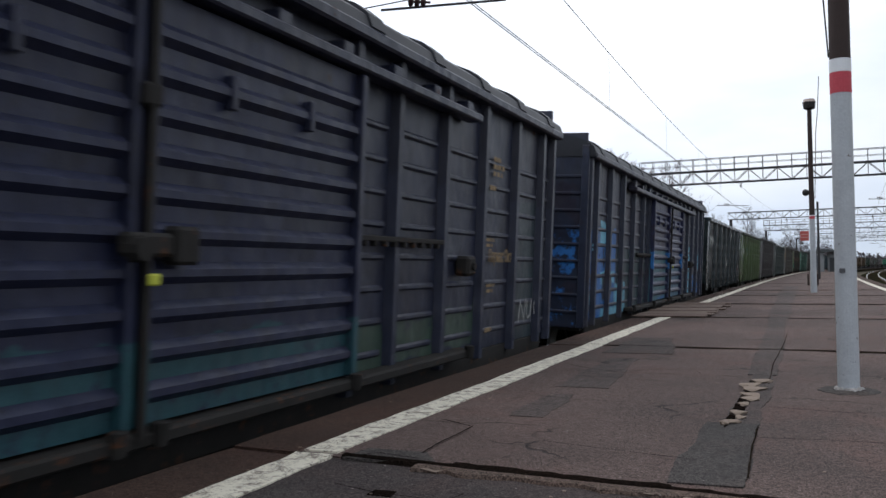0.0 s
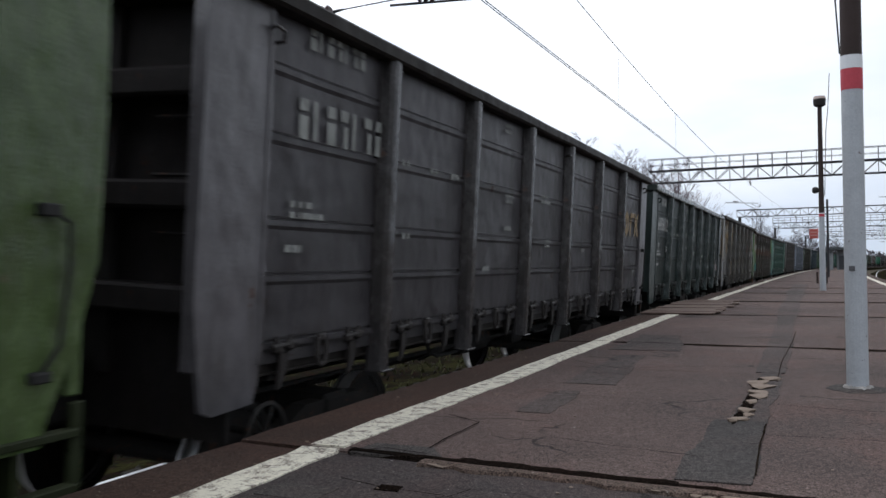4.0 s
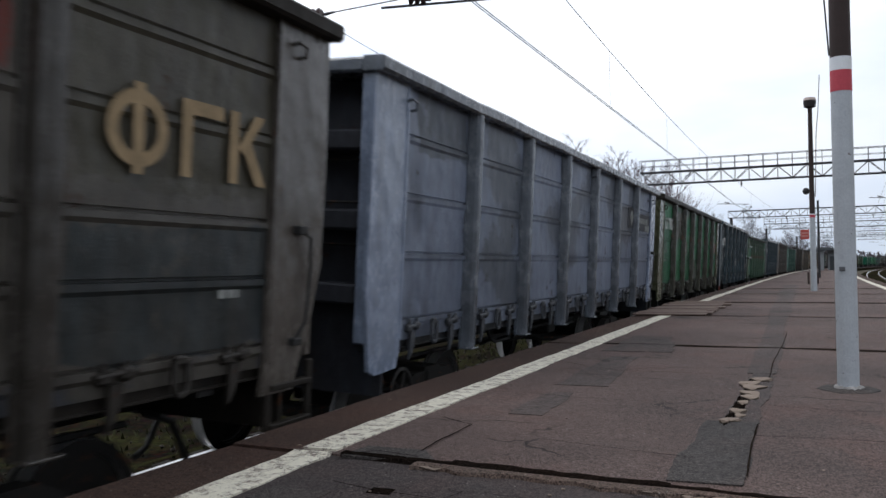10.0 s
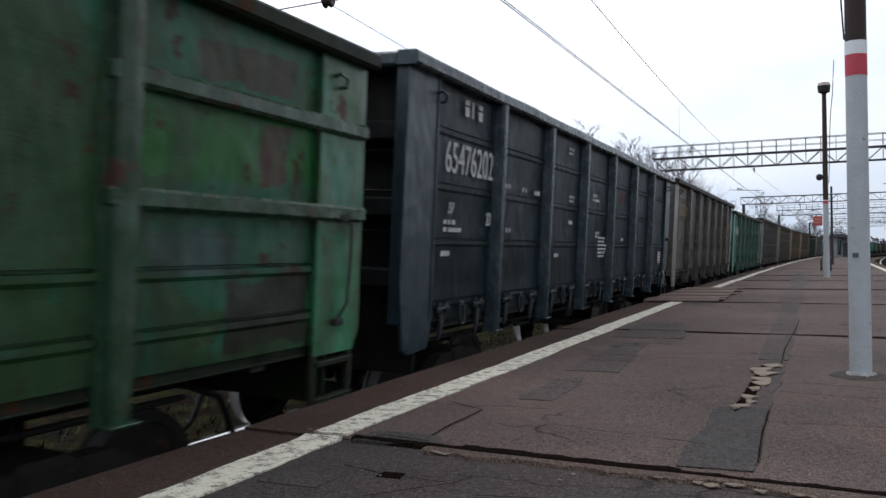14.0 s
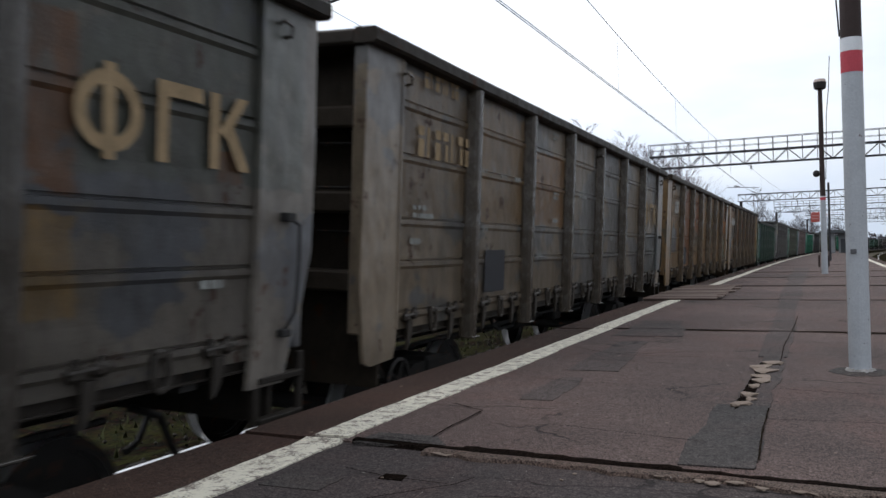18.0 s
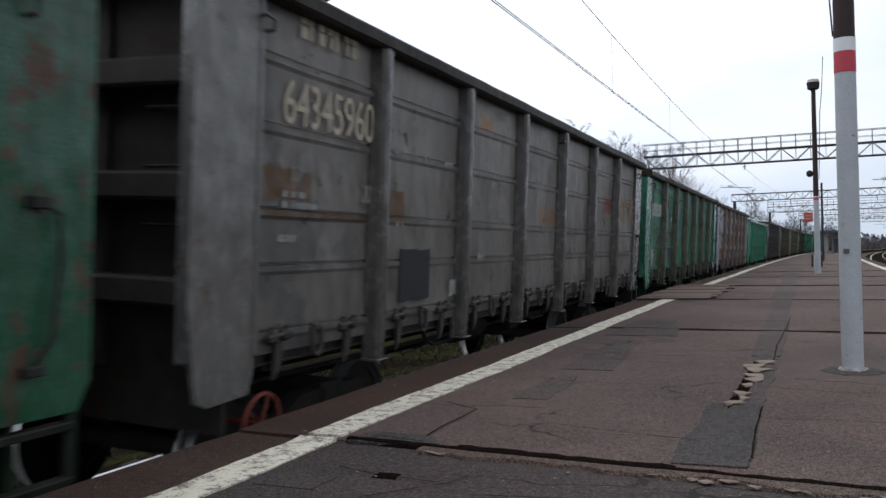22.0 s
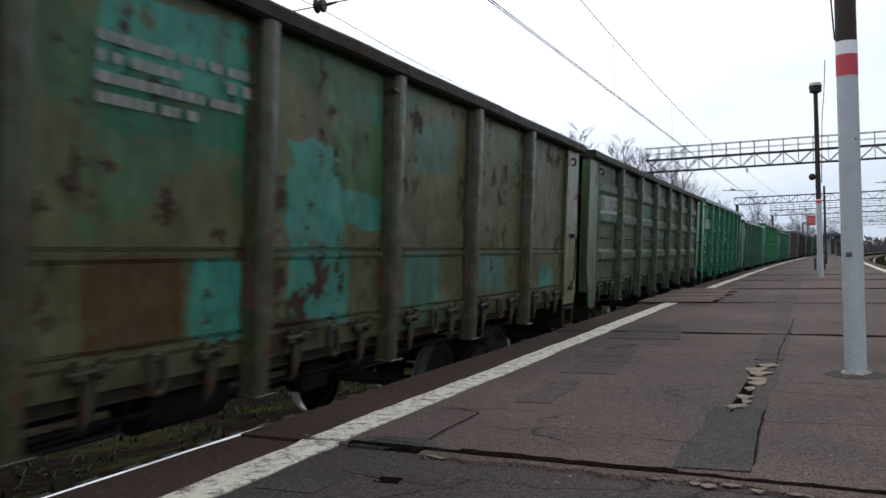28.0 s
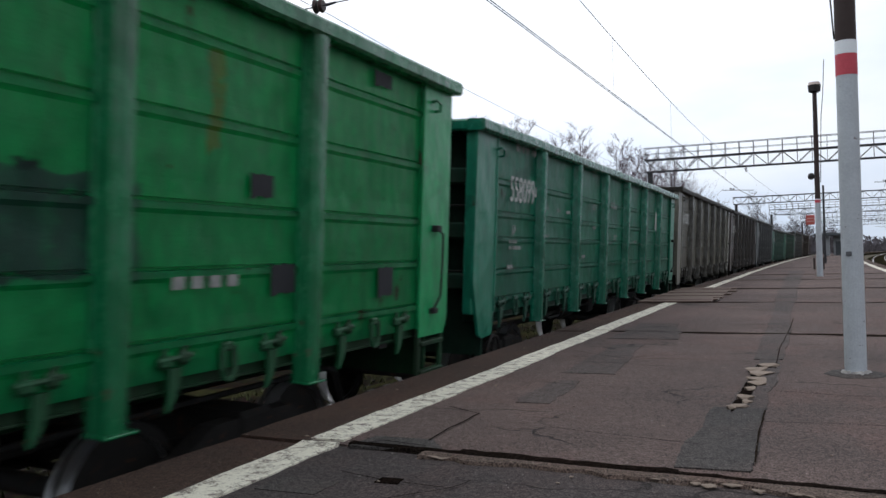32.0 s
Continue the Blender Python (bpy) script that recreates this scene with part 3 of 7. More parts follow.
ribbon("patch_and_hole_shade", 5.12, 6.1, lambda s: 3.03 + 0.0 * s, lambda s: 3.28 - 0.03 * (s - 5), M_ASPHALT_MID, 0.05, 0.03, 0.004, 6)
ribbon("patch_and_hole_shade", 9.2, 11.2, 2.76, lambda s: 3.5 - 0.14 * (s - 9.2), M_ASPHALT_MID, 0.08, 0.05, 0.004, 7)
ribbon("patch_and_hole_shade", 3.74, 3.98, 2.64, lambda s: 3.1 - 0.6 * (s - 3.8), M_ASPHALT_DARK, 0.04, 0.03, 0.004, 8)
# pothole: its inner darkness painted flat on the deck
ribbon("patch_and_hole_shade", 3.19, 3.27, 3.07, 3.17, M_GAP_SHADE, 0.015, 0.018, 0.004, 9)
ribbon("patch_and_hole_shade", 2.95, 3.15, 2.64, 2.92, M_ASPHALT_DARK, 0.03, 0.04, 0.004, 10)
# hollow round the broken concrete, its darkness painted as a flat strip
ribbon("patch_and_hole_shade", 5.1, 7.25, lambda s: 4.325 + 0.03 * (s - 6), lambda s: 4.33 + 0.03 * (s - 6) + 0.075 * max(0.0, math.sin((s - 5.1) * 1.45)) ** 0.6, M_GAP_SHADE, 0.05, 0.02, 0.006, 11)


def cross_strip(joint, o0, o1, back, fore, seed, material, up=0.0):
    """Crumbled dirt, or a strip of painted shade, along a joint that runs across the platform."""
    rng = random.Random(seed)
    bm = bmesh.new()
    n = round((o1 - o0) / 0.06)
    rows = []
    for i in range(n + 1):
        o = o0 + (o1 - o0) * i / n
        wide = 0.35 + 0.9 * abs(noise.noise(Vector((o * 1.6, seed, 0)))) + rng.uniform(-0.1, 0.1)
        a, b = skew(joint, o) - back * wide, skew(joint, o) + fore * rng.uniform(0.5, 1.2)
        rows.append([bm.verts.new(arc(s, o, max(top(o, joint - 0.3), top(o, joint + 0.3)) + z + up)) for s, z in ((a - 0.01, -0.02), (a, 0.003), ((a + b) / 2, 0.006), (b, 0.004), (b + 0.01, -0.02))])
    for a, b in zip(rows[:-1], rows[1:]):
        for q in range(4):
            bm.faces.new((a[q], b[q], b[q + 1], a[q + 1]))
    bmesh.ops.recalc_face_normals(bm, faces=bm.faces[:])
    return part("joint_dirt_and_shade", bm, material, core, "dirt and painted step shadow along the joint")


cross_strip(3.7, 3.05, 7.2, 0.2, 0.0, 5, M_CRUMB)
cross_strip(3.7, 2.62, 7.2, 0.022, 0.035, 6, M_GAP_SHADE, 0.005)
# black strip painted as the shadow under the higher far slab
cross_strip(3.71, 3.22, 4.22, 0.02, 0.045, 14, M_GAP_SHADE, 0.008)
for j, w in ((10.0, 0.05), (15.8, 0.06), (21.4, 0.07), (27.2, 0.08), (33.0, 0.1)):
    cross_strip(j, 2.62, 7.2, w, w * 0.6, int(j), M_HOLE)



def crack(points, wide, seed, material=M_GAP_SHADE):
    """A thin wandering crack through (s, offset) points."""
    bm = bmesh.new()
    rows = []
    for k, ((s0, a), (s1, b)) in enumerate(zip(points[:-1], points[1:])):
        n = max(3, round(math.hypot(s1 - s0, b - a) / 0.05))
        for q in range(n + (k == len(points) - 2)):
            f = q / n
            s, o = s0 + (s1 - s0) * f, a + (b - a) * f
            d = Vector((b - a, s1 - s0)).normalized()
            j = 1.6 * min(wide, 0.009) * noise.noise(Vector((s * 4, o * 4, seed)))
            w = wide * (0.55 + 0.9 * abs(noise.noise(Vector((s * 7, o * 7, seed + 3)))))
            rows.append([bm.verts.new(arc(s + d.x * (j + e), o - d.y * (j + e), top(o, s) + 0.0085)) for e in (-w, w)])
    for p, q in zip(rows[:-1], rows[1:]):
        bm.faces.new((p[0], p[1], q[1], q[0]))
    bmesh.ops.recalc_face_normals(bm, faces=bm.faces[:])
    if bm.faces[:][0].normal.z < 0:
        bmesh.ops.reverse_faces(bm, faces=bm.faces[:])
    return part("crack", bm, material, core)


crack([(3.94, 2.98), (4.26, 2.96), (4.68, 2.97), (4.88, 2.7)], 0.006, 1)
crack([(8.03, 2.66), (7.72, 2.94), (7.5, 3.25), (7.43, 4.28)], 0.006, 2, M_HOLE)
crack([(4.4, 3.46), (4.3, 3.84), (4.19, 4.26)], 0.004, 3)
crack([(3.29, 2.85), (3.21, 3.1), (3.18, 3.4), (3.31, 3.44)], 0.005, 4)
crack([(3.18, 3.4), (2.9, 3.16)], 0.005, 5)
crack([(4.85, 4.5), (4.88, 5.09), (4.8, 5.7)], 0.005, 6)
crack([(12.0, 4.54), (10.4, 4.53), (8.5, 4.48), (7.0, 4.49)], 0.006, 7, M_HOLE)
crack([(5.17, 4.49), (4.42, 4.49), (3.9, 4.505)], 0.006, 8, M_HOLE)
crack([(3.7, 2.62), (3.87, 2.77), (3.82, 3.02)], 0.007, 9)
crack([(3.05, 3.55), (3.12, 3.9), (3.0, 4.3), (3.1, 4.9)], 0.005, 10)
crack([(5.9, 4.52), (5.8, 5.0), (5.95, 5.8)], 0.006, 11)

# broken concrete in the joint and in the long repair
chunk_meshes = []
for i in range(4):
    rng = random.Random(50 + i)
    bm = bmesh.new()
    for q in range(15):
        a, r = q * math.tau / 15 + rng.uniform(-0.2, 0.2), rng.uniform(0.34, 0.55)
        bm.verts.new((r * math.cos(a), r * math.sin(a), rng.choice((-0.12, 0.04, 0.13)) + rng.uniform(-0.03, 0.03)))
    for q in range(4):
        bm.verts.new((rng.uniform(-0.25, 0.25), rng.uniform(-0.25, 0.25), rng.uniform(0.1, 0.19)))
    hull = bmesh.ops.convex_hull(bm, input=bm.verts[:])
    bmesh.ops.delete(bm, geom=[g for g in hull["geom_interior"] if isinstance(g, bmesh.types.BMVert)], context="VERTS")
    chunk_meshes.append(to_mesh("concrete_chunk", bm))


def chunk(off, s, wide, long, turn, high=0.5, k=0):
    ob = link_mesh("concrete_chunk", chunk_meshes[k % 4], M_STONE, m=arc_pose(s, off, top(off, s) + 0.006 + 0.02 * high, 0, 0, turn) @ Matrix.Diagonal((wide, long, 0.24 * high, 1)))
    return tagged(ob, "pale broken lump of concrete lying in worn asphalt", "rubble", "broken concrete in the platform")


rng = random.Random(8)
for k, (o, s, w, l) in enumerate([(4.44, 7.15, 0.24, 0.26), (4.36, 6.88, 0.2, 0.3), (4.4, 6.68, 0.26, 0.36), (4.38, 6.42, 0.2, 0.34), (4.4, 6.2, 0.2, 0.24), (4.37, 5.95, 0.1, 0.18), (4.36, 5.58, 0.16, 0.2), (4.38, 5.45, 0.1, 0.12),
                                 (4.35, 5.28, 0.15, 0.14), (4.31, 5.2, 0.08, 0.1), (3.15, 3.68, 0.3, 0.17), (3.28, 3.65, 0.2, 0.1), (3.38, 3.63, 0.14, 0.07), (4.19, 3.57, 0.2, 0.07), (4.1, 3.6, 0.1, 0.06)] +
                                [(4.3 + 0.075 * q + 0.02 * math.sin(q * 5), 3.53 - 0.008 * q + 0.03 * math.sin(q * 3.7), 0.07 + 0.05 * math.sin(q * 2.3) ** 2, 0.05 + 0.03 * math.sin(q * 1.9) ** 2) for q in range(16)]):
    chunk(o, s, w * 0.7, l * 0.7, rng.uniform(-25, 25), rng.uniform(0.2, 0.34) if s > 4 else 0.12, k)
for k in range(60):
    o, s = rng.uniform(2.0, 6.0), 3.0 + 11.0 * rng.random() ** 1.5
    tagged(link_mesh("litter_chip", chunk_meshes[k % 4], M_STONE, m=arc_pose(s, o, top(o, s) + 0.006, 0, 0, rng.uniform(0, 180)) @ Matrix.Diagonal((rng.uniform(0.012, 0.034), rng.uniform(0.01, 0.022), 0.014, 1))),
           "small pale chip lying on the asphalt", "litter", "chips on the platform")

# boards laid over the gap in the deck
for k in range(12):
    s = 15.95 + k * 0.46
    bm = bmesh.new()
    box(bm, 1.88 + 0.03 * math.sin(k * 3), 3.15 + 0.1 * math.sin(k * 2.3), -0.21, 0.21, 0.004, 0.03, 0.006)
    ob = part("plank", bm, M_PLANK, core, m=arc_pose(s, 0, DECK + lift(s) + 0.012 + 0.008 * math.sin(k * 1.9), 0, 0, 0.6 * math.sin(k * 4.1)))


# ---- poles on the platform ----
def pole(off, s, z_grey, z_red, z_white, z_top, r0, r1, label):
    base = new("platform_pole")
    base.matrix_basis = arc_pose(s, off, top(off, s))
    zs = [0, z_grey, z_red, z_white, z_top]
    rad = lambda z: r0 + (r1 - r0) * z / z_top
    for name, a, b, mat, lab, ex in (("shaft", zs[0], zs[1], M_POLEGREY, "grey painted steel tube", 0), ("band", zs[1], zs[2], M_POLERED, "red painted band", 0.002),
                                     ("plate", zs[2], zs[3], M_POLEWHITE, "white painted band", 0.003), ("upper_shaft", zs[3], zs[4], M_POLEDARK, "dark brown painted tube", 0)):
        bm = bmesh.new()
        tube(bm, (0, 0, a), (0, 0, b), rad(a) + ex, rad(b) + ex, 24)
        part(name, bm, mat, base, lab, smooth=False)
    return tagged(base, label, "pole", "poles along the platform")


p1 = pole(5.03, 6.83, 2.13, 2.28, 2.375, 6.9, 0.073, 0.067, "grey steel pole with red and white bands")


def lumpy_ring(r0, r1, high, seed):
    bm = bmesh.new()
    n, rows = 40, []
    for i in range(n):
        a = i * math.tau / n
        w = 1 + 0.3 * noise.noise(Vector((math.cos(a) * 2, math.sin(a) * 2, seed)))
        h = high * (1 + 0.8 * noise.noise(Vector((math.cos(a) * 4, math.sin(a) * 4, seed + 5))))
        prof = [(r0, h), ((r0 + r1 * w) / 2, h * 0.9), (r1 * w * 0.93, h * 0.4), (r1 * w, -0.01)]
        rows.append([bm.verts.new((r * math.cos(a), r * math.sin(a), z)) for r, z in prof])
    for a, b in zip(rows, rows[1:] + rows[:1]):
        for q in range(3):
            bm.faces.new((a[q], a[q + 1], b[q + 1], b[q]))
    bmesh.ops.recalc_face_normals(bm, faces=bm.faces[:])
    return bm


part("cement_collar", lumpy_ring(0.07, 0.105, 0.03, 2.0), plain("splashed_cement", (0.26, 0.25, 0.24), 0.95, 30, 0.95, bump=0.9), p1, "rough whitish cement round the foot")
part("asphalt_ring", lumpy_ring(0.09, 0.22, 0.014, 8.0), M_ASPHALT_DARK, p1, "cracked dark asphalt ring")
bm = bmesh.new()
pipe(bm, [(-0.02, 0, 6.8), (-0.1, 0, 4.0), (-0.11, 0.0, 3.0), (-0.075, 0, 2.4)], 0.006, 5)
part("cable", bm, M_HOSE, p1, "thin black cable")
bm = bmesh.new()
box(bm, -0.02, 0.02, -0.004, 0.004, -0.016, 0.016, 0.003)
part("sticker", bm, M_STEELGREY, p1, "torn dark sticker", m=pose(-0.025, -0.072, 0.86, 0, 0, -14))

p2 = pole(4.965, 30.12, 2.35, 2.44, 2.47, 5.9, 0.095, 0.065, "tall platform lamp pole, grey below, brown above")
bm = bmesh.new()
tube(bm, (0, 0, 5.85), (0, 0, 5.9), 0.08, 0.17, 14)
tube(bm, (0, 0, 5.9), (0, 0, 6.1), 0.18, 0.2, 14)
tube(bm, (0, 0, 6.1), (0, 0, 6.2), 0.19, 0.12, 14)
part("lamp_head", bm, M_BLACK, p2, "black round lamp housing")
bm = bmesh.new()
tube(bm, (0.0, 0, 6.1), (0.0, 0, 6.19), 0.196, 0.17, 14)
part("lens", bm, plain("dusty_lamp_glass", (0.4, 0.33, 0.3), 0.2, 8, 0.3), p2, "dusty pinkish glass ring")
bm = bmesh.new()
bmesh.ops.create_uvsphere(bm, u_segments=10, v_segments=8, radius=0.11, matrix=pose(-0.17, 0, 3.2))
tube(bm, (-0.17, 0, 3.2), (0, 0, 3.2), 0.03, 0.03, 6)
part("bracket", bm, M_BLACK, p2, "small black fitting")
bm = bmesh.new()
pipe(bm, [(0.3, 0, 6.9), (0.24, 0, 5.8), (0.17, 0, 5.1), (0.1, 0, 3.0)], 0.012, 5)
part("cable", bm, M_HOSE, p2, "thin black cable")

# ---- overhead line ----
SUPPORTS = [-45.0, 13.0, 66.0, 120.0, 163.0, 216.0, 262.0]
LEFT_MAST = {s: -7.2 for s in SUPPORTS}


def gantry(s, right=17.0):
    base = new("line_gantry")
    base.matrix_basis = arc_pose(s, 0, 0)
    lo, mid, hi, left = 8.0, 8.9, 9.8, LEFT_MAST[s]
    for x in (left + 0.35, right):
        bm = bmesh.new()
        box(bm, x - 0.17, x + 0.17, -0.2, 0.2, -0.6, lo, 0.03)
        part("mast", bm, M_DARKSTEEL, base, "dark concrete mast")
    for name, z, r, mat in (("lower_chord", lo, 0.045, M_DARKSTEEL), ("upper_chord", mid, 0.055, M_DARKSTEEL)):
        bm = bmesh.new()
        for y in (-0.3, 0.3):
            box(bm, left, right, y - r / 2, y + r / 2, z - r, z + r)
        part(name, bm, mat, base)
    n = int((right - left) / 0.95)
    w = (right - left) / n
    for y in (-0.3, 0.3):
        bm = bmesh.new()
        for i in range(n):
            x = left + i * w
            a, b = ((x, y, lo), (x + w, y, mid)) if i % 2 else ((x, y, mid), (x + w, y, lo))
            tube(bm, a, b, 0.024, 0.024, 4, False)
            tube(bm, (x, y, lo), (x, y, mid), 0.016, 0.016, 4, False)
        part("lattice", bm, M_STEELGREY, base, "zigzag steel bars")
    bm = bmesh.new()
    for y in (-0.3, 0.3) if s != 120.0 else ():
        box(bm, left, right, y - 0.022, y + 0.022, hi - 0.022, hi + 0.022)
        box(bm, left, right, y - 0.015, y + 0.015, (mid + hi) / 2 - 0.015, (mid + hi) / 2 + 0.015)
        for i in range(n + 1):
            box(bm, left + i * w - 0.02, left + i * w + 0.02, y - 0.02, y + 0.02, mid, hi)
    if s == 120.0:
        bm.free()
    else:
        part("handrail", bm, M_STEELGREY, base, "walkway railing on top")
    # drop arms over each track
    for x in (0.0, 9.95):
        bm = bmesh.new()
        tube(bm, (x - 1.7, 0, 6.36), (x + 0.5, 0, 6.24), 0.022, 0.02, 6)
        part("stay_rod", bm, M_DARKSTEEL, base)
        bm = bmesh.new()
        for q in range(4):
            tube(bm, (x, 0, 7.98 - q * 0.1), (x, 0, 7.93 - q * 0.1), 0.11, 0.04, 8)
        pipe(bm, [(x, 0, 8.0), (x, 0, 7.5)], 0.02, 5)
        part("insulator", bm, M_INSUL, base, "brown porcelain discs")
        bm = bmesh.new()
        pipe(bm, [(x - 1.2, 0, 6.44), (x - 0.8, 0, 6.37)], 0.02, 5)
        for q in range(3):
            tube(bm, (x - 1.15 + q * 0.11, 0, 6.43 - q * 0.02), (x - 1.11 + q * 0.11, 0, 6.42 - q * 0.02), 0.10, 0.04, 8)
        part("insulator", bm, M_INSUL, base, "brown porcelain discs")
    return tagged(base, "grey steel lattice gantry across the tracks", "gantry", "gantries over the line")


for s in SUPPORTS[1:]:
    gantry(s)


def wire(name, pts, r, label, extra=()):
    bm = bmesh.new()
    pipe(bm, pts, r, 5)
    ob = tagged(part(name, bm, M_WIRE), label, "wire", "overhead wires")
    for a, b in extra:
        bm = bmesh.new()
        pipe(bm, [a, b], 0.004, 4)
        part("dropper", bm, M_WIRE, ob)
    return ob


for base_off in (0.0, 9.95):
    zig = [0.3, 0.0, -0.35, 0.3, -0.3, 0.3, -0.3]
    for dx in (-0.025, 0.025):
        wire("contact_wire", [arc(s, base_off + zig[i] + dx, 6.2) for i, s in enumerate(SUPPORTS)], 0.009, "taut dark copper contact wire over the track")
    pts, drops = [], []
    for i, (a, b) in enumerate(zip(SUPPORTS[:-1], SUPPORTS[1:])):
        for q in range(10):
            f = q / 10
            s, o = a + (b - a) * f, base_off + zig[i] + (zig[i + 1] - zig[i]) * f
            z = 8.05 - 0.3 * 4 * f * (1 - f) * min(1, (b - a) / 50)
            pts.append(arc(s, o, z))
            if q in (2, 4, 6, 8):
                drops.append((arc(s, o, z), arc(s, o, 6.2)))
    wire("messenger_wire", pts, 0.010, "thin carrying wire with droppers above the contact wire", drops)
wire("feeder_wire", [arc(s, -2.75 - 0.09 * max(0.0, min(s, 40.0) - 13) ** 0.75, 6.22) for s in (-40, 0, 13, 16, 20, 25, 30, 40, 66, 90, 120, 163, 216)], 0.006, "thin feeder wire beside the track")
ins = new("span_insulator")
ins.matrix_basis = arc_pose(12.65, -2.75, 6.27)
for q in (-0.055, 0.055):
    bm = bmesh.new()
    tube(bm, (q - 0.035, 0, 0), (q, 0, 0), 0.07, 0.125, 16)
    tube(bm, (q, 0, 0), (q + 0.045, 0, 0), 0.125, 0.09, 16)
    part("disc", bm, M_INSUL, ins, "brown porcelain disc", smooth=False)
bm = bmesh.new()
pipe(bm, [(-4.2, 0, -0.12), (-0.1, 0, -0.01), (0.16, 0, 0.0)], 0.011, 5)
tube(bm, (0.16, 0, 0.0), (0.34, 0, 0.02), 0.03, 0.018, 8)
pipe(bm, [(0.3, 0, 0.015), (2.75, 0, 0.12)], 0.011, 5)
part("stay", bm, M_DARKSTEEL, ins, "steel stay rod")
tagged(ins, "brown insulator string on a steel stay wire", "insulator")

# ---- far end of the platform ----
hut = new("platform_pavilion")
hut.matrix_basis = arc_pose(110.0, 4.7, DECK) @ Matrix.Diagonal((0.75, 1, 0.7, 1))
bm = bmesh.new()
prism(bm, [(-2.4, 3.25), (2.3, 3.25), (2.5, 3.4), (0.4, 3.75), (-2.2, 3.6)], "y", -2.6, 6.0)
part("roof", bm, M_HUTDARK, hut, "dark sloping canopy roof")
for x in (-1.5, -0.35):
    bm = bmesh.new()
    box(bm, x - 0.28, x + 0.28, -2.0, -1.6, 0, 3.3, 0.03)
    part("post", bm, M_HUT, hut, "pale grey post")
bm = bmesh.new()
box(bm, 0.4, 2.2, -1.0, 5.5, 0, 3.25, 0.02)
part("cabin", bm, M_HUT, hut, "grey cabin wall")
bm = bmesh.new()
box(bm, 0.7, 1.6, -1.04, -1.0, 0.05, 2.3, 0.01)
part("door", bm, M_HUTDARK, hut, "dark doorway")
tagged(hut, "small grey waiting pavilion at the platform's far end", "pavilion")

board = new("short_posts")
board.matrix_basis = arc_pose(40.0, 4.93, DECK)
for x in (-0.19, 0.17):
    bm = bmesh.new()
    box(bm, x - 0.04, x + 0.04, -0.04, 0.04, 0, 0.5, 0.01)
    part("leg", bm, M_POLEDARK, board, "brown post")
tagged(board, "pair of short brown posts on the platform", "post")
sign = new("platform_sign")
sign.matrix_basis = arc_pose(56.0, 4.38, DECK)
bm = bmesh.new()
tube(bm, (0.75, 0, 0), (0.75, 0, 4.6), 0.07, 0.06, 8)
part("post", bm, M_DARKSTEEL, sign, "dark steel post")
bm = bmesh.new()
box(bm, -0.24, 0.24, -0.03, 0.03, 2.3, 2.88, 0.02)
box(bm, 0.24, 0.75, -0.015, 0.015, 2.7, 2.73)
part("face", bm, M_SIGNRED, sign, "faded red sign face")
bm = bmesh.new()
for z in (2.5, 2.68):
    box(bm, -0.2, 0.2, -0.036, -0.03, z - 0.035, z + 0.035)
part("writing", bm, M_SIGNBAR, sign, "pale bars of writing")
tagged(sign, "faded red sign on a dark post", "sign")


# ---- bare trees ----
class Sticks:
    """Gathers thin tapered sticks and makes one mesh of them."""

    def __init__(self):
        self.v, self.f = [], []

    def add(self, a, b, r0, r1, seg=3):
        d = (b - a).normalized()
        u = d.orthogonal().normalized()
        w = d.cross(u)
        n = len(self.v)
        for c, r in ((a, r0), (b, r1)):
            for k in range(seg):
                q = k * math.tau / seg
                self.v.append(tuple(c + (u * math.cos(q) + w * math.sin(q)) * r))
        for k in range(seg):
            self.f.append((n + k, n + (k + 1) % seg, n + seg + (k + 1) % seg, n + seg + k))

    def mesh(self, name):
        me = bpy.data.meshes.new(name)
        me.from_pydata(self.v, [], self.f)
        me.update()
        return me


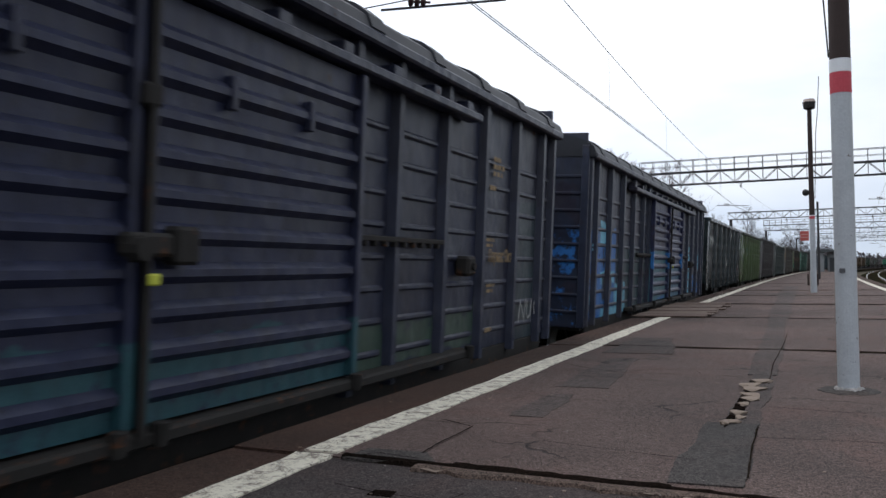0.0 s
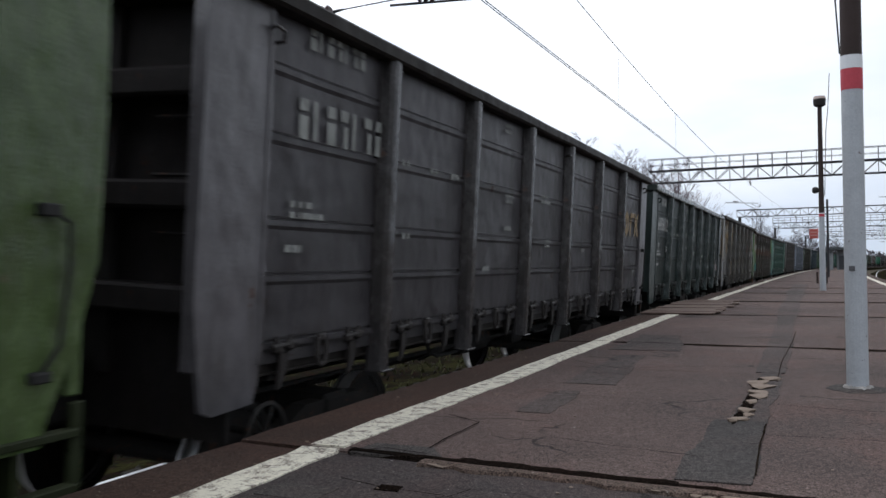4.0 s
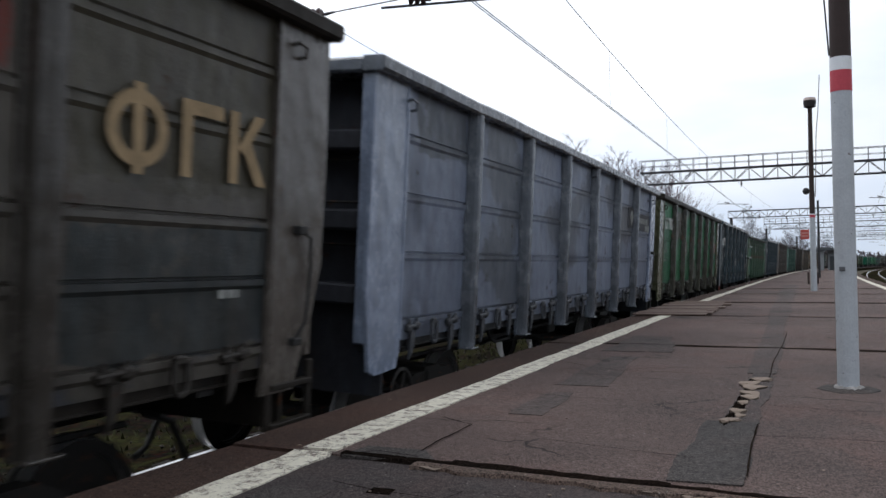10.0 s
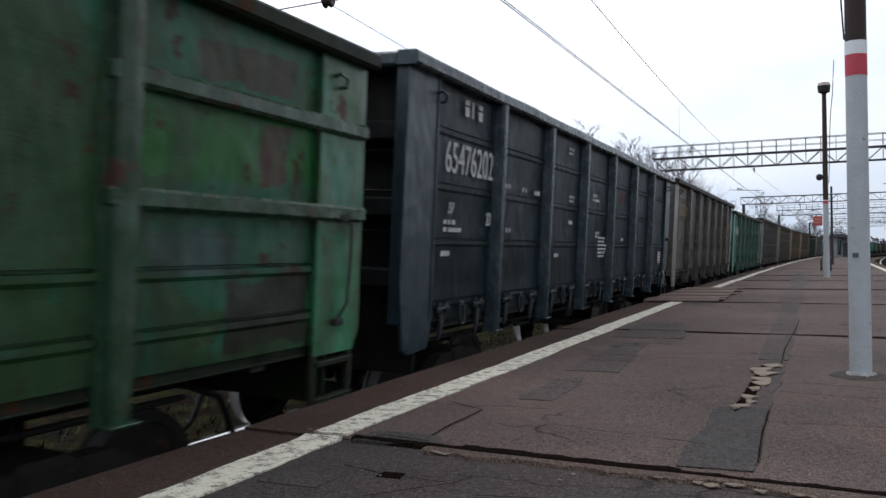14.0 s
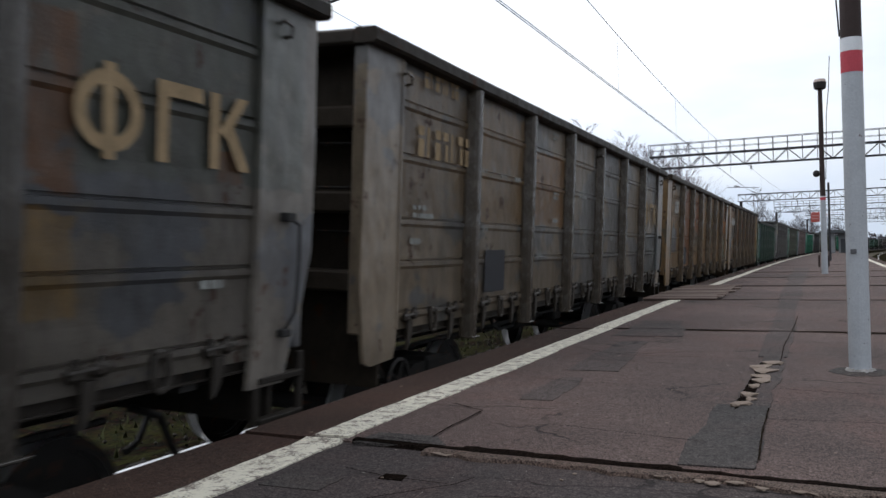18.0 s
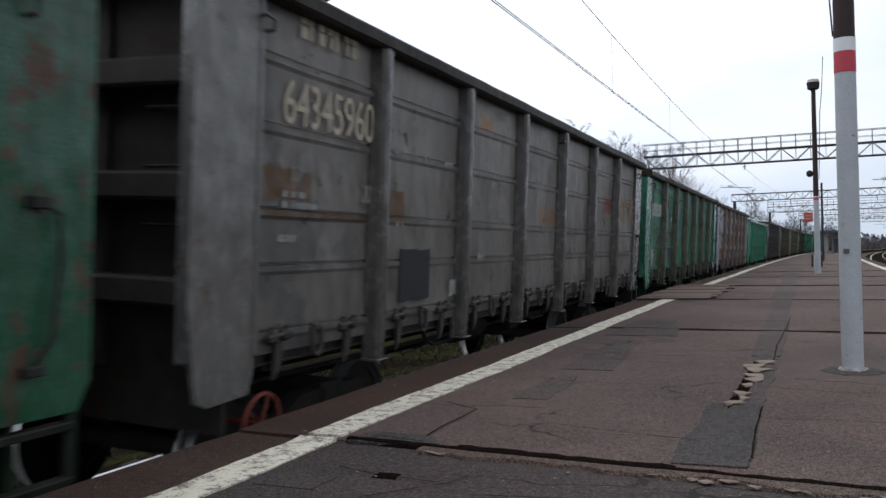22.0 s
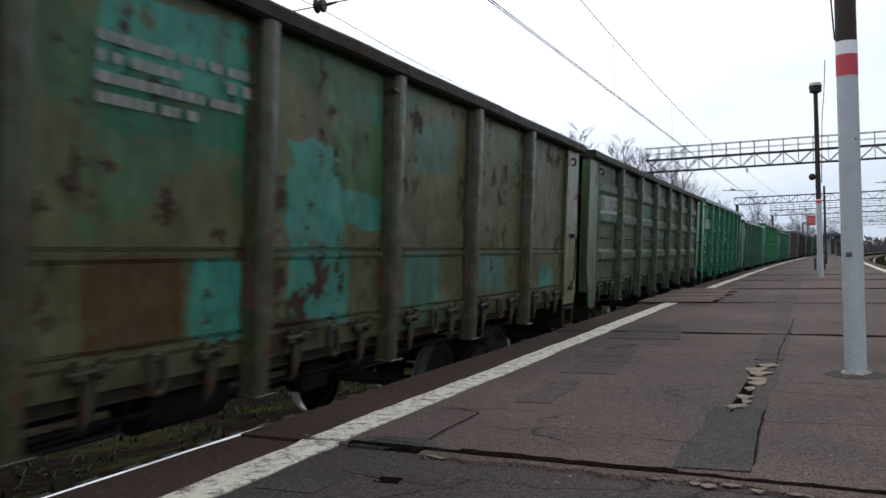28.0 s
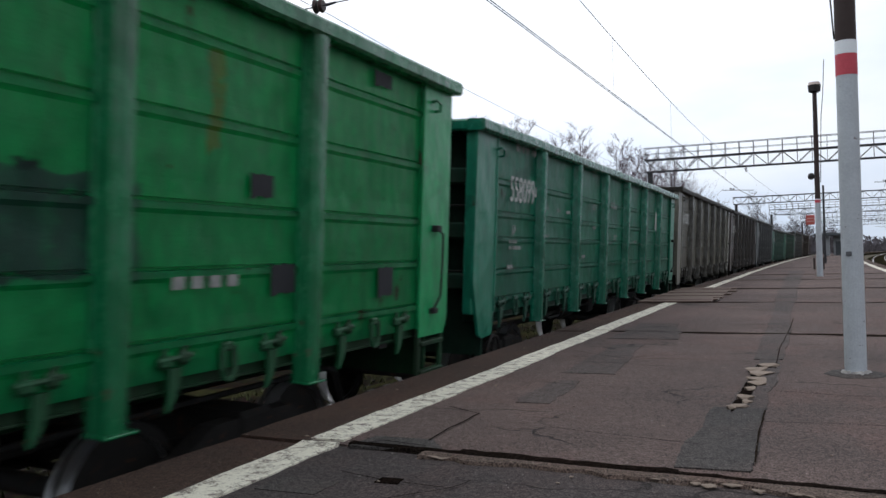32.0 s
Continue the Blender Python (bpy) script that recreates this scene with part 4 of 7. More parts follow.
def bare_tree(seed, high, spread):
    rng = random.Random(seed)
    wood, fine = Sticks(), Sticks()
    p, r = Vector((0, 0, 0)), 0.012 * high
    spine = [(p.copy(), r)]
    for i in range(8):
        p = p + Vector((rng.uniform(-0.12, 0.12), rng.uniform(-0.12, 0.12), high / 8.6))
        r *= 0.8
        spine.append((p.copy(), r))
    for (a, ra), (b, rb) in zip(spine[:-1], spine[1:]):
        wood.add(a, b, ra, rb, 6)

    def twig(a, d, length, r, depth):
        mid = a + d * length * 0.5 + Vector((rng.uniform(-1, 1), rng.uniform(-1, 1), rng.uniform(-0.3, 1))) * length * 0.08
        b = a + d * length + Vector((0, 0, length * rng.uniform(-0.05, 0.2)))
        to = wood if depth == 0 else fine
        to.add(a, mid, r, r * 0.7, 4 if depth == 0 else 3)
        to.add(mid, b, r * 0.7, r * 0.3)
        if depth < 2:
            for q in range((8, 7)[depth]):
                f = rng.uniform(0.25, 1.0)
                at = a + (mid - a) * f * 2 if f < 0.5 else mid + (b - mid) * (f - 0.5) * 2
                nd = (d + Vector((rng.uniform(-1, 1), rng.uniform(-1, 1), rng.uniform(-0.5, 0.9))) * 0.75).normalized()
                twig(at, nd, length * rng.uniform(0.35, 0.6), max(0.0085, r * 0.36), depth + 1)

    for q in range(34):
        f = rng.uniform(0.3, 1.0)
        x = f * 8
        i = min(7, int(x))
        at = spine[i][0].lerp(spine[i + 1][0], x - i)
        ang = q * 2.4 + rng.uniform(-0.4, 0.4)
        up = rng.uniform(0.6, 1.5)
        d = Vector((math.cos(ang), math.sin(ang), up)).normalized()
        twig(at, d, spread * (1.15 - f * 0.75) * rng.uniform(0.7, 1.2), spine[i][1] * 0.38, 0)
    return wood.mesh("trunk"), fine.mesh("crown")


TREES = [bare_tree(3, 15, 3.6), bare_tree(7, 13, 4.2), bare_tree(11, 16, 3.2), bare_tree(19, 11, 4.4)]


def tree(k, s, off, size, turn, far=False):
    base = new("bare_birch")
    base.matrix_basis = arc_pose(s, off, -0.65, 0, 0, turn)
    base.scale = (size, size, size)
    link_mesh("trunk", TREES[k][0], M_BARK, base, "pale birch trunk and limbs")
    link_mesh("crown", TREES[k][1], M_TWIGFAR if far else M_TWIG, base, "fine leafless twigs")
    return tagged(base, "leafless birch with fine brownish twigs behind the train" if not far else "distant leafless tree in a hazy wood", "tree", "bare trees")


rng = random.Random(21)
for i in range(46):
    f = i / 45
    tree(i % 4, 78 + 16 * f + rng.uniform(-3, 3), -28.0 + 19.0 * f + rng.uniform(-1, 1), rng.uniform(0.86, 1.08) - 0.17 * f, rng.uniform(0, 360))
for i in range(4):
    tree(i, 38 + i * 2.5, -25.5 - i * 0.8, 0.9, i * 77)
for i in range(34):
    tree(i % 4, 175 + i * 5 + rng.uniform(-6, 6), rng.uniform(-26, -9), rng.uniform(0.65, 0.9), rng.uniform(0, 360), True)
for i in range(70):
    tree(i % 4, rng.uniform(230, 420), rng.uniform(10, 95) if i % 3 else rng.uniform(-14, 30), rng.uniform(0.3, 0.42), rng.uniform(0, 360), True)

pine = new("pine_tree")
pine.matrix_basis = arc_pose(86, -18.2, -0.65)
bm = bmesh.new()
tube(bm, (0, 0, 0), (0, 0, 12.5), 0.17, 0.04, 8)
part("trunk", bm, M_BARK, pine)
bm = bmesh.new()
rng = random.Random(4)
for q in range(420):
    z = rng.uniform(8.2, 13.0)
    r = (13.2 - z) * 0.42 * math.sqrt(rng.random())
    a = rng.uniform(0, math.tau)
    c = Vector((r * math.cos(a), r * math.sin(a), z))
    vs = [bm.verts.new(c + Vector((rng.uniform(-1, 1), rng.uniform(-1, 1), rng.uniform(-0.6, 0.6))) * 0.3) for _ in range(4)]
    for f in ((0, 1, 2), (0, 2, 3), (0, 3, 1)):
        bm.faces.new([vs[x] for x in f])
part("crown", bm, M_PINE, pine, "dark green needle clumps")
tagged(pine, "dark green pine standing among bare birches", "tree")

bm = bmesh.new()
rng = random.Random(33)
for q in range(14000):
    s = rng.uniform(300, 560)
    o = rng.choice((rng.uniform(-60, -12), rng.uniform(14, 180), rng.uniform(14, 120)))
    if abs(o) < 12:
        continue
    c = arc(s, o, rng.uniform(-0.6, 7.0) * rng.uniform(0.4, 1.0))
    w = rng.uniform(0.5, 1.6)
    vs = [bm.verts.new(c + Vector((rng.uniform(-1, 1), rng.uniform(-1, 1), rng.uniform(-1.6, 1.6))) * w) for _ in range(3)]
    bm.faces.new(vs)
tagged(part("far_wood", bm, M_TWIGFAR), "hazy grey leafless wood in the distance", "wood", kind="stuff")


# ---- the train: shared shapes. In a wagon x points to the platform, y up the line, z up from the rail ----
M_GREYWHITE = plain("dusty_white_plate", (0.15, 0.13, 0.135), 0.3, 9, 0.6)
M_RUSTY = plain("red_oxide_paint", (0.14, 0.035, 0.025), 0.3, 9, 0.7)
FRONT, REAR, WALL, POST, BOGIE = -6.84, 7.06, 1.44, 1.56, 4.54
FRONT_SEAM, REAR_SEAM = -6.2, 6.43  # where the corner plates meet the side sheets
STEP = 1.83
SKIRT = 1.44  # lower edge of the side sheets
POSTS = [(i - 2.5) * STEP for i in range(6)]
EDGES = [FRONT_SEAM] + POSTS + [REAR_SEAM]
SHAPES = {}
TURN = pose(0, 0, 0, 0, 0, 180)
OTHER = pose(0, FRONT + REAR, 0) @ TURN


def shape(key, build, smooth=False):
    if key not in SHAPES:
        bm = bmesh.new()
        build(bm)
        SHAPES[key] = to_mesh(key if isinstance(key, str) else key[0], bm, smooth)
    return SHAPES[key]


# heights of the sheet joints over the rail
SEAMS = {"sheet": (3.22, 2.71, 2.20, 1.63), "worn": (3.36, 2.92, 2.38, 2.02, 1.59), "smooth": (1.97, 1.58), "plain": (3.4, 2.52, 2.13, 1.64), "two": (2.14, 1.64),
         "high": (3.35, 2.90, 2.41, 2.04, 1.66), "low": (2.92, 2.56, 2.28, 1.92, 1.61), "emboss": (2.38, 1.65), "old": (2.0, 1.68)}


def panel_shape(top_z, style, i):
    def build(bm):
        y0, y1 = EDGES[i] + 0.004, EDGES[i + 1] - 0.004
        z0, z1 = SKIRT, top_z - 0.1
        zs = {z0: 0.0, z1: 0.0}
        n = 14
        for q in range(1, n):
            zs[z0 + (z1 - z0) * q / n] = 0.0
        for z in SEAMS[style]:
            for k in [k for k in zs if abs(k - z) < 0.09 and k not in (z0, z1)]:
                del zs[k]
            zs[z + 0.012], zs[z + 0.005], zs[z - 0.008], zs[z - 0.013] = 0.004, -0.02, -0.02, 0.016
            zs[z - 0.05], zs[z - 0.075] = 0.018, 0.0
        if style == "emboss":
            for z in (top_z - 0.52, 2.66, 2.03):
                for k in [k for k in zs if abs(k - z) < 0.13 and k not in (z0, z1)]:
                    del zs[k]
                zs[z + 0.11], zs[z + 0.06], zs[z - 0.05], zs[z - 0.11] = 0.0, 0.046, 0.05, 0.0
        order = sorted(zs)
        cols = 9
        grid = []
        for c in range(cols + 1):
            f = c / cols
            y = y0 + (y1 - y0) * f
            taper = min(1.0, 8 * f, 8 * (1 - f)) if style == "emboss" else 1.0
            grid.append([bm.verts.new((WALL + zs[z] * (taper if zs[z] > 0.03 else 1) + 0.014 * noise.noise(Vector((y * 1.4, z * 1.6, i * 3.7 + len(style)))), y, z)) for z in order])
        for a, b in zip(grid[:-1], grid[1:]):
            for q in range(len(order) - 1):
                bm.faces.new((a[q], b[q], b[q + 1], a[q + 1]))
        bmesh.ops.solidify(bm, geom=bm.faces[:], thickness=0.02)
        bmesh.ops.recalc_face_normals(bm, faces=bm.faces[:])
    return shape(("panel", top_z, style, i), build)


def post_shape(top_z):
    """A rounded hat-section post with side flanges and a foot plate."""
    def build(bm):
        lo, hi = 1.25, top_z - 0.1
        out = [(-0.115, WALL - 0.02), (-0.115, WALL + 0.012), (-0.092, WALL + 0.016), (-0.078, POST - 0.035), (-0.05, POST - 0.006), (0.0, POST), (0.05, POST - 0.006), (0.078, POST - 0.035),
               (0.092, WALL + 0.016), (0.115, WALL + 0.012), (0.115, WALL - 0.02)]
        rows = [[bm.verts.new((x, y * w, z)) for y, x in out] for z, w in ((lo, 0.82), (lo + 0.3, 0.86), (SKIRT + 0.3, 1.0), (hi, 1.0))]
        for a, b in zip(rows[:-1], rows[1:]):
            for k in range(len(out)):
                bm.faces.new((a[k], a[(k + 1) % len(out)], b[(k + 1) % len(out)], b[k]))
        bm.faces.new(rows[0])
        bm.faces.new(rows[-1])
        bmesh.ops.recalc_face_normals(bm, faces=bm.faces[:])
        box(bm, WALL - 0.02, POST + 0.012, -0.105, 0.105, lo - 0.016, lo, 0.004)
    return shape(("post", top_z), build)


def corner_shape(top_z, front, style):
    """The plate that closes the side at its end; the older kind narrows towards its foot."""
    def build(bm):
        hi = top_z - 0.1
        if front:
            e, q = FRONT, FRONT_SEAM
            cut = 0.1 if style in ("sheet", "worn") else 0.2
            o = [(e + 0.03, hi), (q, hi), (q, 1.36), (q - 0.05, 1.22), (e + cut + 0.1, 1.2), (e + cut, 1.24), (e, 1.8)]
        elif style in ("sheet", "worn", "emboss", "high2"):
            e, q = REAR, REAR_SEAM
            o = [(q, hi), (e - 0.02, hi), (e, 2.8), (e - 0.02, 2.1), (e - 0.14, 1.7), (e - 0.3, 1.36), (e - 0.32, 1.26), (q - 0.08, 1.26), (q - 0.05, 1.45)]
        else:
            e, q = REAR, REAR_SEAM
            o = [(q, hi), (e - 0.01, hi), (e, 1.5), (e - 0.08, 1.36), (q, 1.36)]
        prism(bm, o, "x", WALL + 0.006, WALL + 0.04)
        s = -1 if front else 1
        box(bm, WALL - 0.1, WALL + 0.005, e - s * 0.1 - 0.04, e - s * 0.1 + 0.04, 1.46, hi, 0.012)
        box(bm, WALL + 0.03, WALL + 0.052, q - 0.02, q + 0.02, 1.46, hi - 0.02, 0.006)
    return shape(("corner_plate", top_z, front, style in ("sheet", "worn", "emboss")), build)


def rail_shape(top_z):
    def build(bm):
        # a rolled section with its slight sags and knocks
        n, ring_ = 26, [(WALL - 0.06, 0.0), (WALL - 0.06, -0.12), (POST - 0.01, -0.12), (POST + 0.015, -0.1), (POST + 0.015, -0.02), (POST - 0.005, 0.0)]
        rows = []
        for i in range(n + 1):
            y = FRONT - 0.02 + (REAR - FRONT + 0.04) * i / n
            dz, dx = 0.012 * noise.noise(Vector((y * 0.9, top_z * 7, 1.0))), 0.012 * noise.noise(Vector((y * 1.3, top_z * 5, 4.0)))
            rows.append([bm.verts.new((x + dx, y, top_z + z + dz)) for x, z in ring_])
        for a, b in zip(rows[:-1], rows[1:]):
            for k in range(6):
                bm.faces.new((a[k], b[k], b[(k + 1) % 6], a[(k + 1) % 6]))
        bm.faces.new(rows[0])
        bm.faces.new(rows[-1])
        bmesh.ops.recalc_face_normals(bm, faces=bm.faces[:])
    return shape(("top_rail", top_z), build)


def end_rail_shape(top_z):
    def build(bm):
        box(bm, -WALL + 0.06, WALL - 0.06, FRONT, FRONT + 0.44, top_z - 0.12, top_z, 0.02)
    return shape(("end_rail", top_z), build)


def end_wall_shape(top_z):
    def build(bm):
        box(bm, -WALL, WALL, FRONT + 0.39, FRONT + 0.43, 1.0, top_z - 0.1)
        for x in (-0.5, 0.5):
            box(bm, x - 0.05, x + 0.05, FRONT + 0.33, FRONT + 0.39, 1.35, top_z - 0.1, 0.01)
    return shape(("end_wall", top_z), build)


def end_beam_shape():
    def build(bm):
        box(bm, -WALL + 0.02, WALL - 0.02, FRONT + 0.13, FRONT + 0.39, -0.085, 0.085, 0.02)
    return shape("end_beam", build)


def floor_build(bm):
    box(bm, -WALL + 0.02, WALL - 0.03, FRONT + 0.4, REAR - 0.4, 1.5, 1.56)


def cross_beam_build(bm):
    prism(bm, [(-1.4, 1.5), (1.4, 1.5), (1.4, 1.32), (0.3, 1.18), (-0.3, 1.18), (-1.4, 1.32)], "y", -0.07, 0.07)


def sill_build(bm):
    box(bm, 1.24, 1.4, FRONT + 0.35, REAR - 0.35, 1.355, 1.47, 0.012)
    box(bm, 1.36, 1.42, FRONT_SEAM, REAR_SEAM, 1.36, 1.376, 0.004)


def spine_build(bm):
    box(bm, -0.28, 0.28, FRONT + 0.1, REAR - 0.1, 1.0, 1.42, 0.03)
    tube(bm, (0.75, -1.2, 1.12), (0.75, -0.4, 1.12), 0.17, 0.17, 16)
    tube(bm, (-0.75, 0.4, 1.05), (-0.75, 1.6, 1.05), 0.2, 0.2, 16)
    pipe(bm, [(0.9, -5.8, 1.12), (0.9, 5.8, 1.12)], 0.022)
    pipe(bm, [(0.55, -4.6, 0.98), (0.55, 4.6, 0.98)], 0.03)
    box(bm, 0.7, 0.9, 0.6, 1.0, 0.95, 1.2, 0.03)


def lock_build(bm):
    """A hatch lock: two lugs and a pin on the sheet, a bracket below and a hanging fin."""
    box(bm, WALL - 0.01, WALL + 0.05, -0.13, -0.03, 1.50, 1.575, 0.02)
    box(bm, WALL - 0.01, WALL + 0.055, 0.03, 0.11, 1.51, 1.595, 0.022)
    tube(bm, (WALL + 0.035, -0.15, 1.55), (WALL + 0.035, 0.13, 1.56), 0.016, 0.016, 8)
    for y in (-0.09, 0.075):
        tube(bm, (WALL + 0.03, y, 1.57), (WALL + 0.03, y, 1.615), 0.02, 0.014, 7)
    prism(bm, [(-0.045, 1.5), (0.05, 1.5), (0.045, 1.42), (0.015, 1.34), (-0.03, 1.28), (-0.055, 1.26), (-0.045, 1.36)], "x", WALL + 0.005, WALL + 0.03)
    prism(bm, [(1.2, 1.44), (WALL + 0.02, 1.46), (WALL + 0.02, 1.36), (1.2, 1.28)], "y", -0.01, 0.012)


def loop_build(bm):
    pipe(bm, [(1.475, -0.055, 1.57), (1.482, -0.058, 1.44), (1.482, -0.04, 1.39), (1.482, 0.0, 1.375), (1.482, 0.04, 1.39), (1.482, 0.058, 1.44), (1.475, 0.055, 1.57)], 0.019)
    box(bm, 1.44, 1.49, -0.045, 0.045, 1.545, 1.6, 0.012)


def side_frame_build(bm):
    """Cast bogie side frame with its arched top and spring window."""
    o = [(-1.25, 0.52), (-1.2, 0.66), (-0.75, 0.72), (-0.45, 0.86), (0.45, 0.86), (0.75, 0.72), (1.2, 0.66), (1.25, 0.52), (1.1, 0.48), (1.06, 0.56), (0.8, 0.56), (0.7, 0.46), (0.5, 0.24),
         (-0.5, 0.24), (-0.7, 0.46), (-0.8, 0.56), (-1.06, 0.56), (-1.1, 0.48)]
    prism(bm, o, "x", 0.96, 1.09)
    for y in (-0.97, 0.97):
        box(bm, 0.94, 1.13, y - 0.14, y + 0.14, 0.36, 0.6, 0.03)
        tube(bm, (1.13, y, 0.475), (1.17, y, 0.475), 0.11, 0.1, 14)


def spring_build(bm):
    pts = [(1.03 + 0.07 * math.cos(i * math.tau / 9), 0.07 * math.sin(i * math.tau / 9), 0.3 + 0.33 * i / 45) for i in range(46)]
    rows = []
    for i, p in enumerate(pts):
        a = i * math.tau / 9
        out = Vector((math.cos(a), math.sin(a), 0))
        rows.append([bm.verts.new(Vector(p) + out * 0.02 * math.cos(k * math.tau / 4) + Vector((0, 0, 0.02 * math.sin(k * math.tau / 4)))) for k in range(4)])
    for a, b in zip(rows[:-1], rows[1:]):
        for k in range(4):
            bm.faces.new((a[k], a[(k + 1) % 4], b[(k + 1) % 4], b[k]))


def bolster_build(bm):
    box(bm, -1.12, 1.12, -0.2, 0.2, 0.62, 0.9, 0.04)
    tube(bm, (0, 0, 0.88), (0, 0, 1.02), 0.18, 0.16, 14)


def brake_beam_build(bm):
    pipe(bm, [(-0.8, 0, 0.42), (0.8, 0, 0.42)], 0.035)
    for x in (-0.79, 0.79):
        box(bm, x - 0.05, x + 0.05, -0.06, 0.06, 0.3, 0.75, 0.02)


def ring(bm, x, r0, r1, w, seg=36):
    """A rim from radius r0 to r1, w wide, about the x axis."""
    def loop(xx, r):
        return [bm.verts.new((xx, r * math.cos(i * math.tau / seg), r * math.sin(i * math.tau / seg))) for i in range(seg)]
    ls = [loop(x - w / 2, r1), loop(x + w / 2, r1), loop(x + w / 2, r0), loop(x - w / 2, r0)]
    for a, b in zip(ls, ls[1:] + ls[:1]):
        for i in range(seg):
            bm.faces.new((a[i], a[(i + 1) % seg], b[(i + 1) % seg], b[i]))
    bmesh.ops.recalc_face_normals(bm, faces=bm.faces[:])


def wheelset_build(bm):
    tube(bm, (-1.1, 0, 0), (1.1, 0, 0), 0.075, 0.075, 12)
    for sd in (-1, 1):
        x = sd * 0.79
        tube(bm, (x - 0.03, 0, 0), (x + 0.03, 0, 0), 0.41, 0.41, 30)
        tube(bm, (x - 0.09, 0, 0), (x + 0.09, 0, 0), 0.13, 0.13, 16)
        for q in range(4):
            a = q * math.tau / 4
            tube(bm, (x + sd * 0.03, 0.26 * math.cos(a), 0.26 * math.sin(a)), (x + sd * 0.036, 0.26 * math.cos(a), 0.26 * math.sin(a)), 0.035, 0.03, 8)


def tread_build(bm):
    for sd in (-1, 1):
        ring(bm, sd * 0.79, 0.40, 0.475, 0.11)
        ring(bm, sd * 0.725, 0.42, 0.502, 0.03)


def coupler_build(bm):
    box(bm, -0.11, 0.11, 6.2, 6.98, 0.98, 1.16, 0.03)
    prism(bm, [(-0.2, 6.92), (0.2, 6.92), (0.26, 7.1), (0.2, 7.29), (0.02, 7.24), (-0.06, 7.3), (-0.24, 7.24)], "z", 0.9, 1.24)


def hose_build(bm):
    pts = [(0.42, 6.5, 1.02), (0.45, 6.77, 0.92), (0.45, 6.92, 0.66), (0.42, 7.07, 0.48), (0.36, 7.28, 0.44)]
    pipe(bm, pts, 0.028, 7)


def step_build(bm):
    """Two flat irons with a rung, hung under the rear corner."""
    for y in (REAR - 0.6, REAR - 0.1):
        box(bm, 1.44, 1.475, y - 0.035, y + 0.035, 1.02, 1.44, 0.006)
    for z in (1.04, 1.3):
        box(bm, 1.43, 1.5, REAR - 0.6, REAR - 0.1, z - 0.02, z + 0.02, 0.006)


def cable_build(bm):
    y = REAR - 0.33
    pipe(bm, [(1.5, y, 2.33), (1.53, y + 0.08, 2.28), (1.52, y + 0.1, 2.05), (1.53, y + 0.05, 1.72), (1.5, y - 0.02, 1.6)], 0.012, 5)
    box(bm, 1.47, 1.54, y - 0.07, y + 0.03, 2.3, 2.36, 0.008)
    box(bm, 1.47, 1.53, y - 0.08, y + 0.02, 1.56, 1.61, 0.008)


def eye_build(bm):
    pipe(bm, [(1.45, 0, 0), (1.53, 0.0, 0.02), (1.54, 0.07, 0.0), (1.53, 0.08, -0.06), (1.46, 0.07, -0.07)], 0.014, 5)


def grab_build(bm):
    pipe(bm, [(0.95, FRONT + 0.36, 0), (0.95, FRONT + 0.24, 0), (1.35, FRONT + 0.24, 0), (1.35, FRONT + 0.36, 0)], 0.012, 5)


def brake_wheel_build(bm):
    """Spoked hand wheel of the parking brake."""
    n = 20
    ringp = [(1.42, 0.2 * math.cos(i * math.tau / n), 0.2 * math.sin(i * math.tau / n)) for i in range(n + 1)]
    pipe(bm, ringp, 0.016, 6)
    for i in range(5):
        a = i * math.tau / 5
        pipe(bm, [(1.42, 0, 0), (1.42, 0.2 * math.cos(a), 0.2 * math.sin(a))], 0.011, 5)
    pipe(bm, [(0.8, 0, 0), (1.44, 0, 0)], 0.025, 6)


def rigging_build(bm):
    pipe(bm, [(0.9, 0, 1.3), (0.92, 0.1, 1.12), (0.92, 0.3, 1.05), (0.92, 0.9, 1.05), (0.9, 1.08, 1.3)], 0.02, 6)
    pipe(bm, [(0.8, 0.1, 1.02), (0.8, 1.3, 1.1)], 0.018, 5)


WHEELSETS = []


AXLE = 0.97


def undergear(car, reach):
    for y in (-reach, reach):
        b = link_mesh("bogie", shape("bogie", bolster_build), M_UNDER, car, "two-axle cast steel bogie", pose(0, y, RAIL))
        for dy in (-0.45, 0.45):
            link_mesh("brake_beam", shape("brake_beam", brake_beam_build), M_UNDER, b, m=pose(0, dy, 0))
        for sd in (0, 180):
            link_mesh("side_frame", shape("side_frame", side_frame_build), M_UNDER, b, m=pose(0, 0, 0, 0, 0, sd))
            for dy in (-0.2, 0.0, 0.2):
                link_mesh("spring", shape("spring", spring_build), M_UNDER, b, m=pose(0, 0, 0, 0, 0, sd) @ pose(0, dy, 0))
        for yy in (-AXLE, AXLE):
            me = shape("wheelset", wheelset_build)
            if "wheelset_joined" not in SHAPES:
                bm = bmesh.new()
                bm.from_mesh(me)
                n = len(bm.faces)
                bm.from_mesh(shape("tread", tread_build))
                for i, f in enumerate(bm.faces):
                    f.normal_update()
                    f.material_index = 0 if i < n or abs(f.normal.x) > 0.5 else 1
                SHAPES["wheelset_joined"] = to_mesh("wheelset", bm)
                SHAPES["wheelset_joined"].materials.append(M_UNDER)
                SHAPES["wheelset_joined"].materials.append(M_TREAD)
            w = new("wheelset", SHAPES["wheelset_joined"])
            w.parent = b
            w.matrix_basis = pose(0, yy, 0.475)
            w["label"] = "steel wheels with bright worn treads"
            WHEELSETS.append(w)


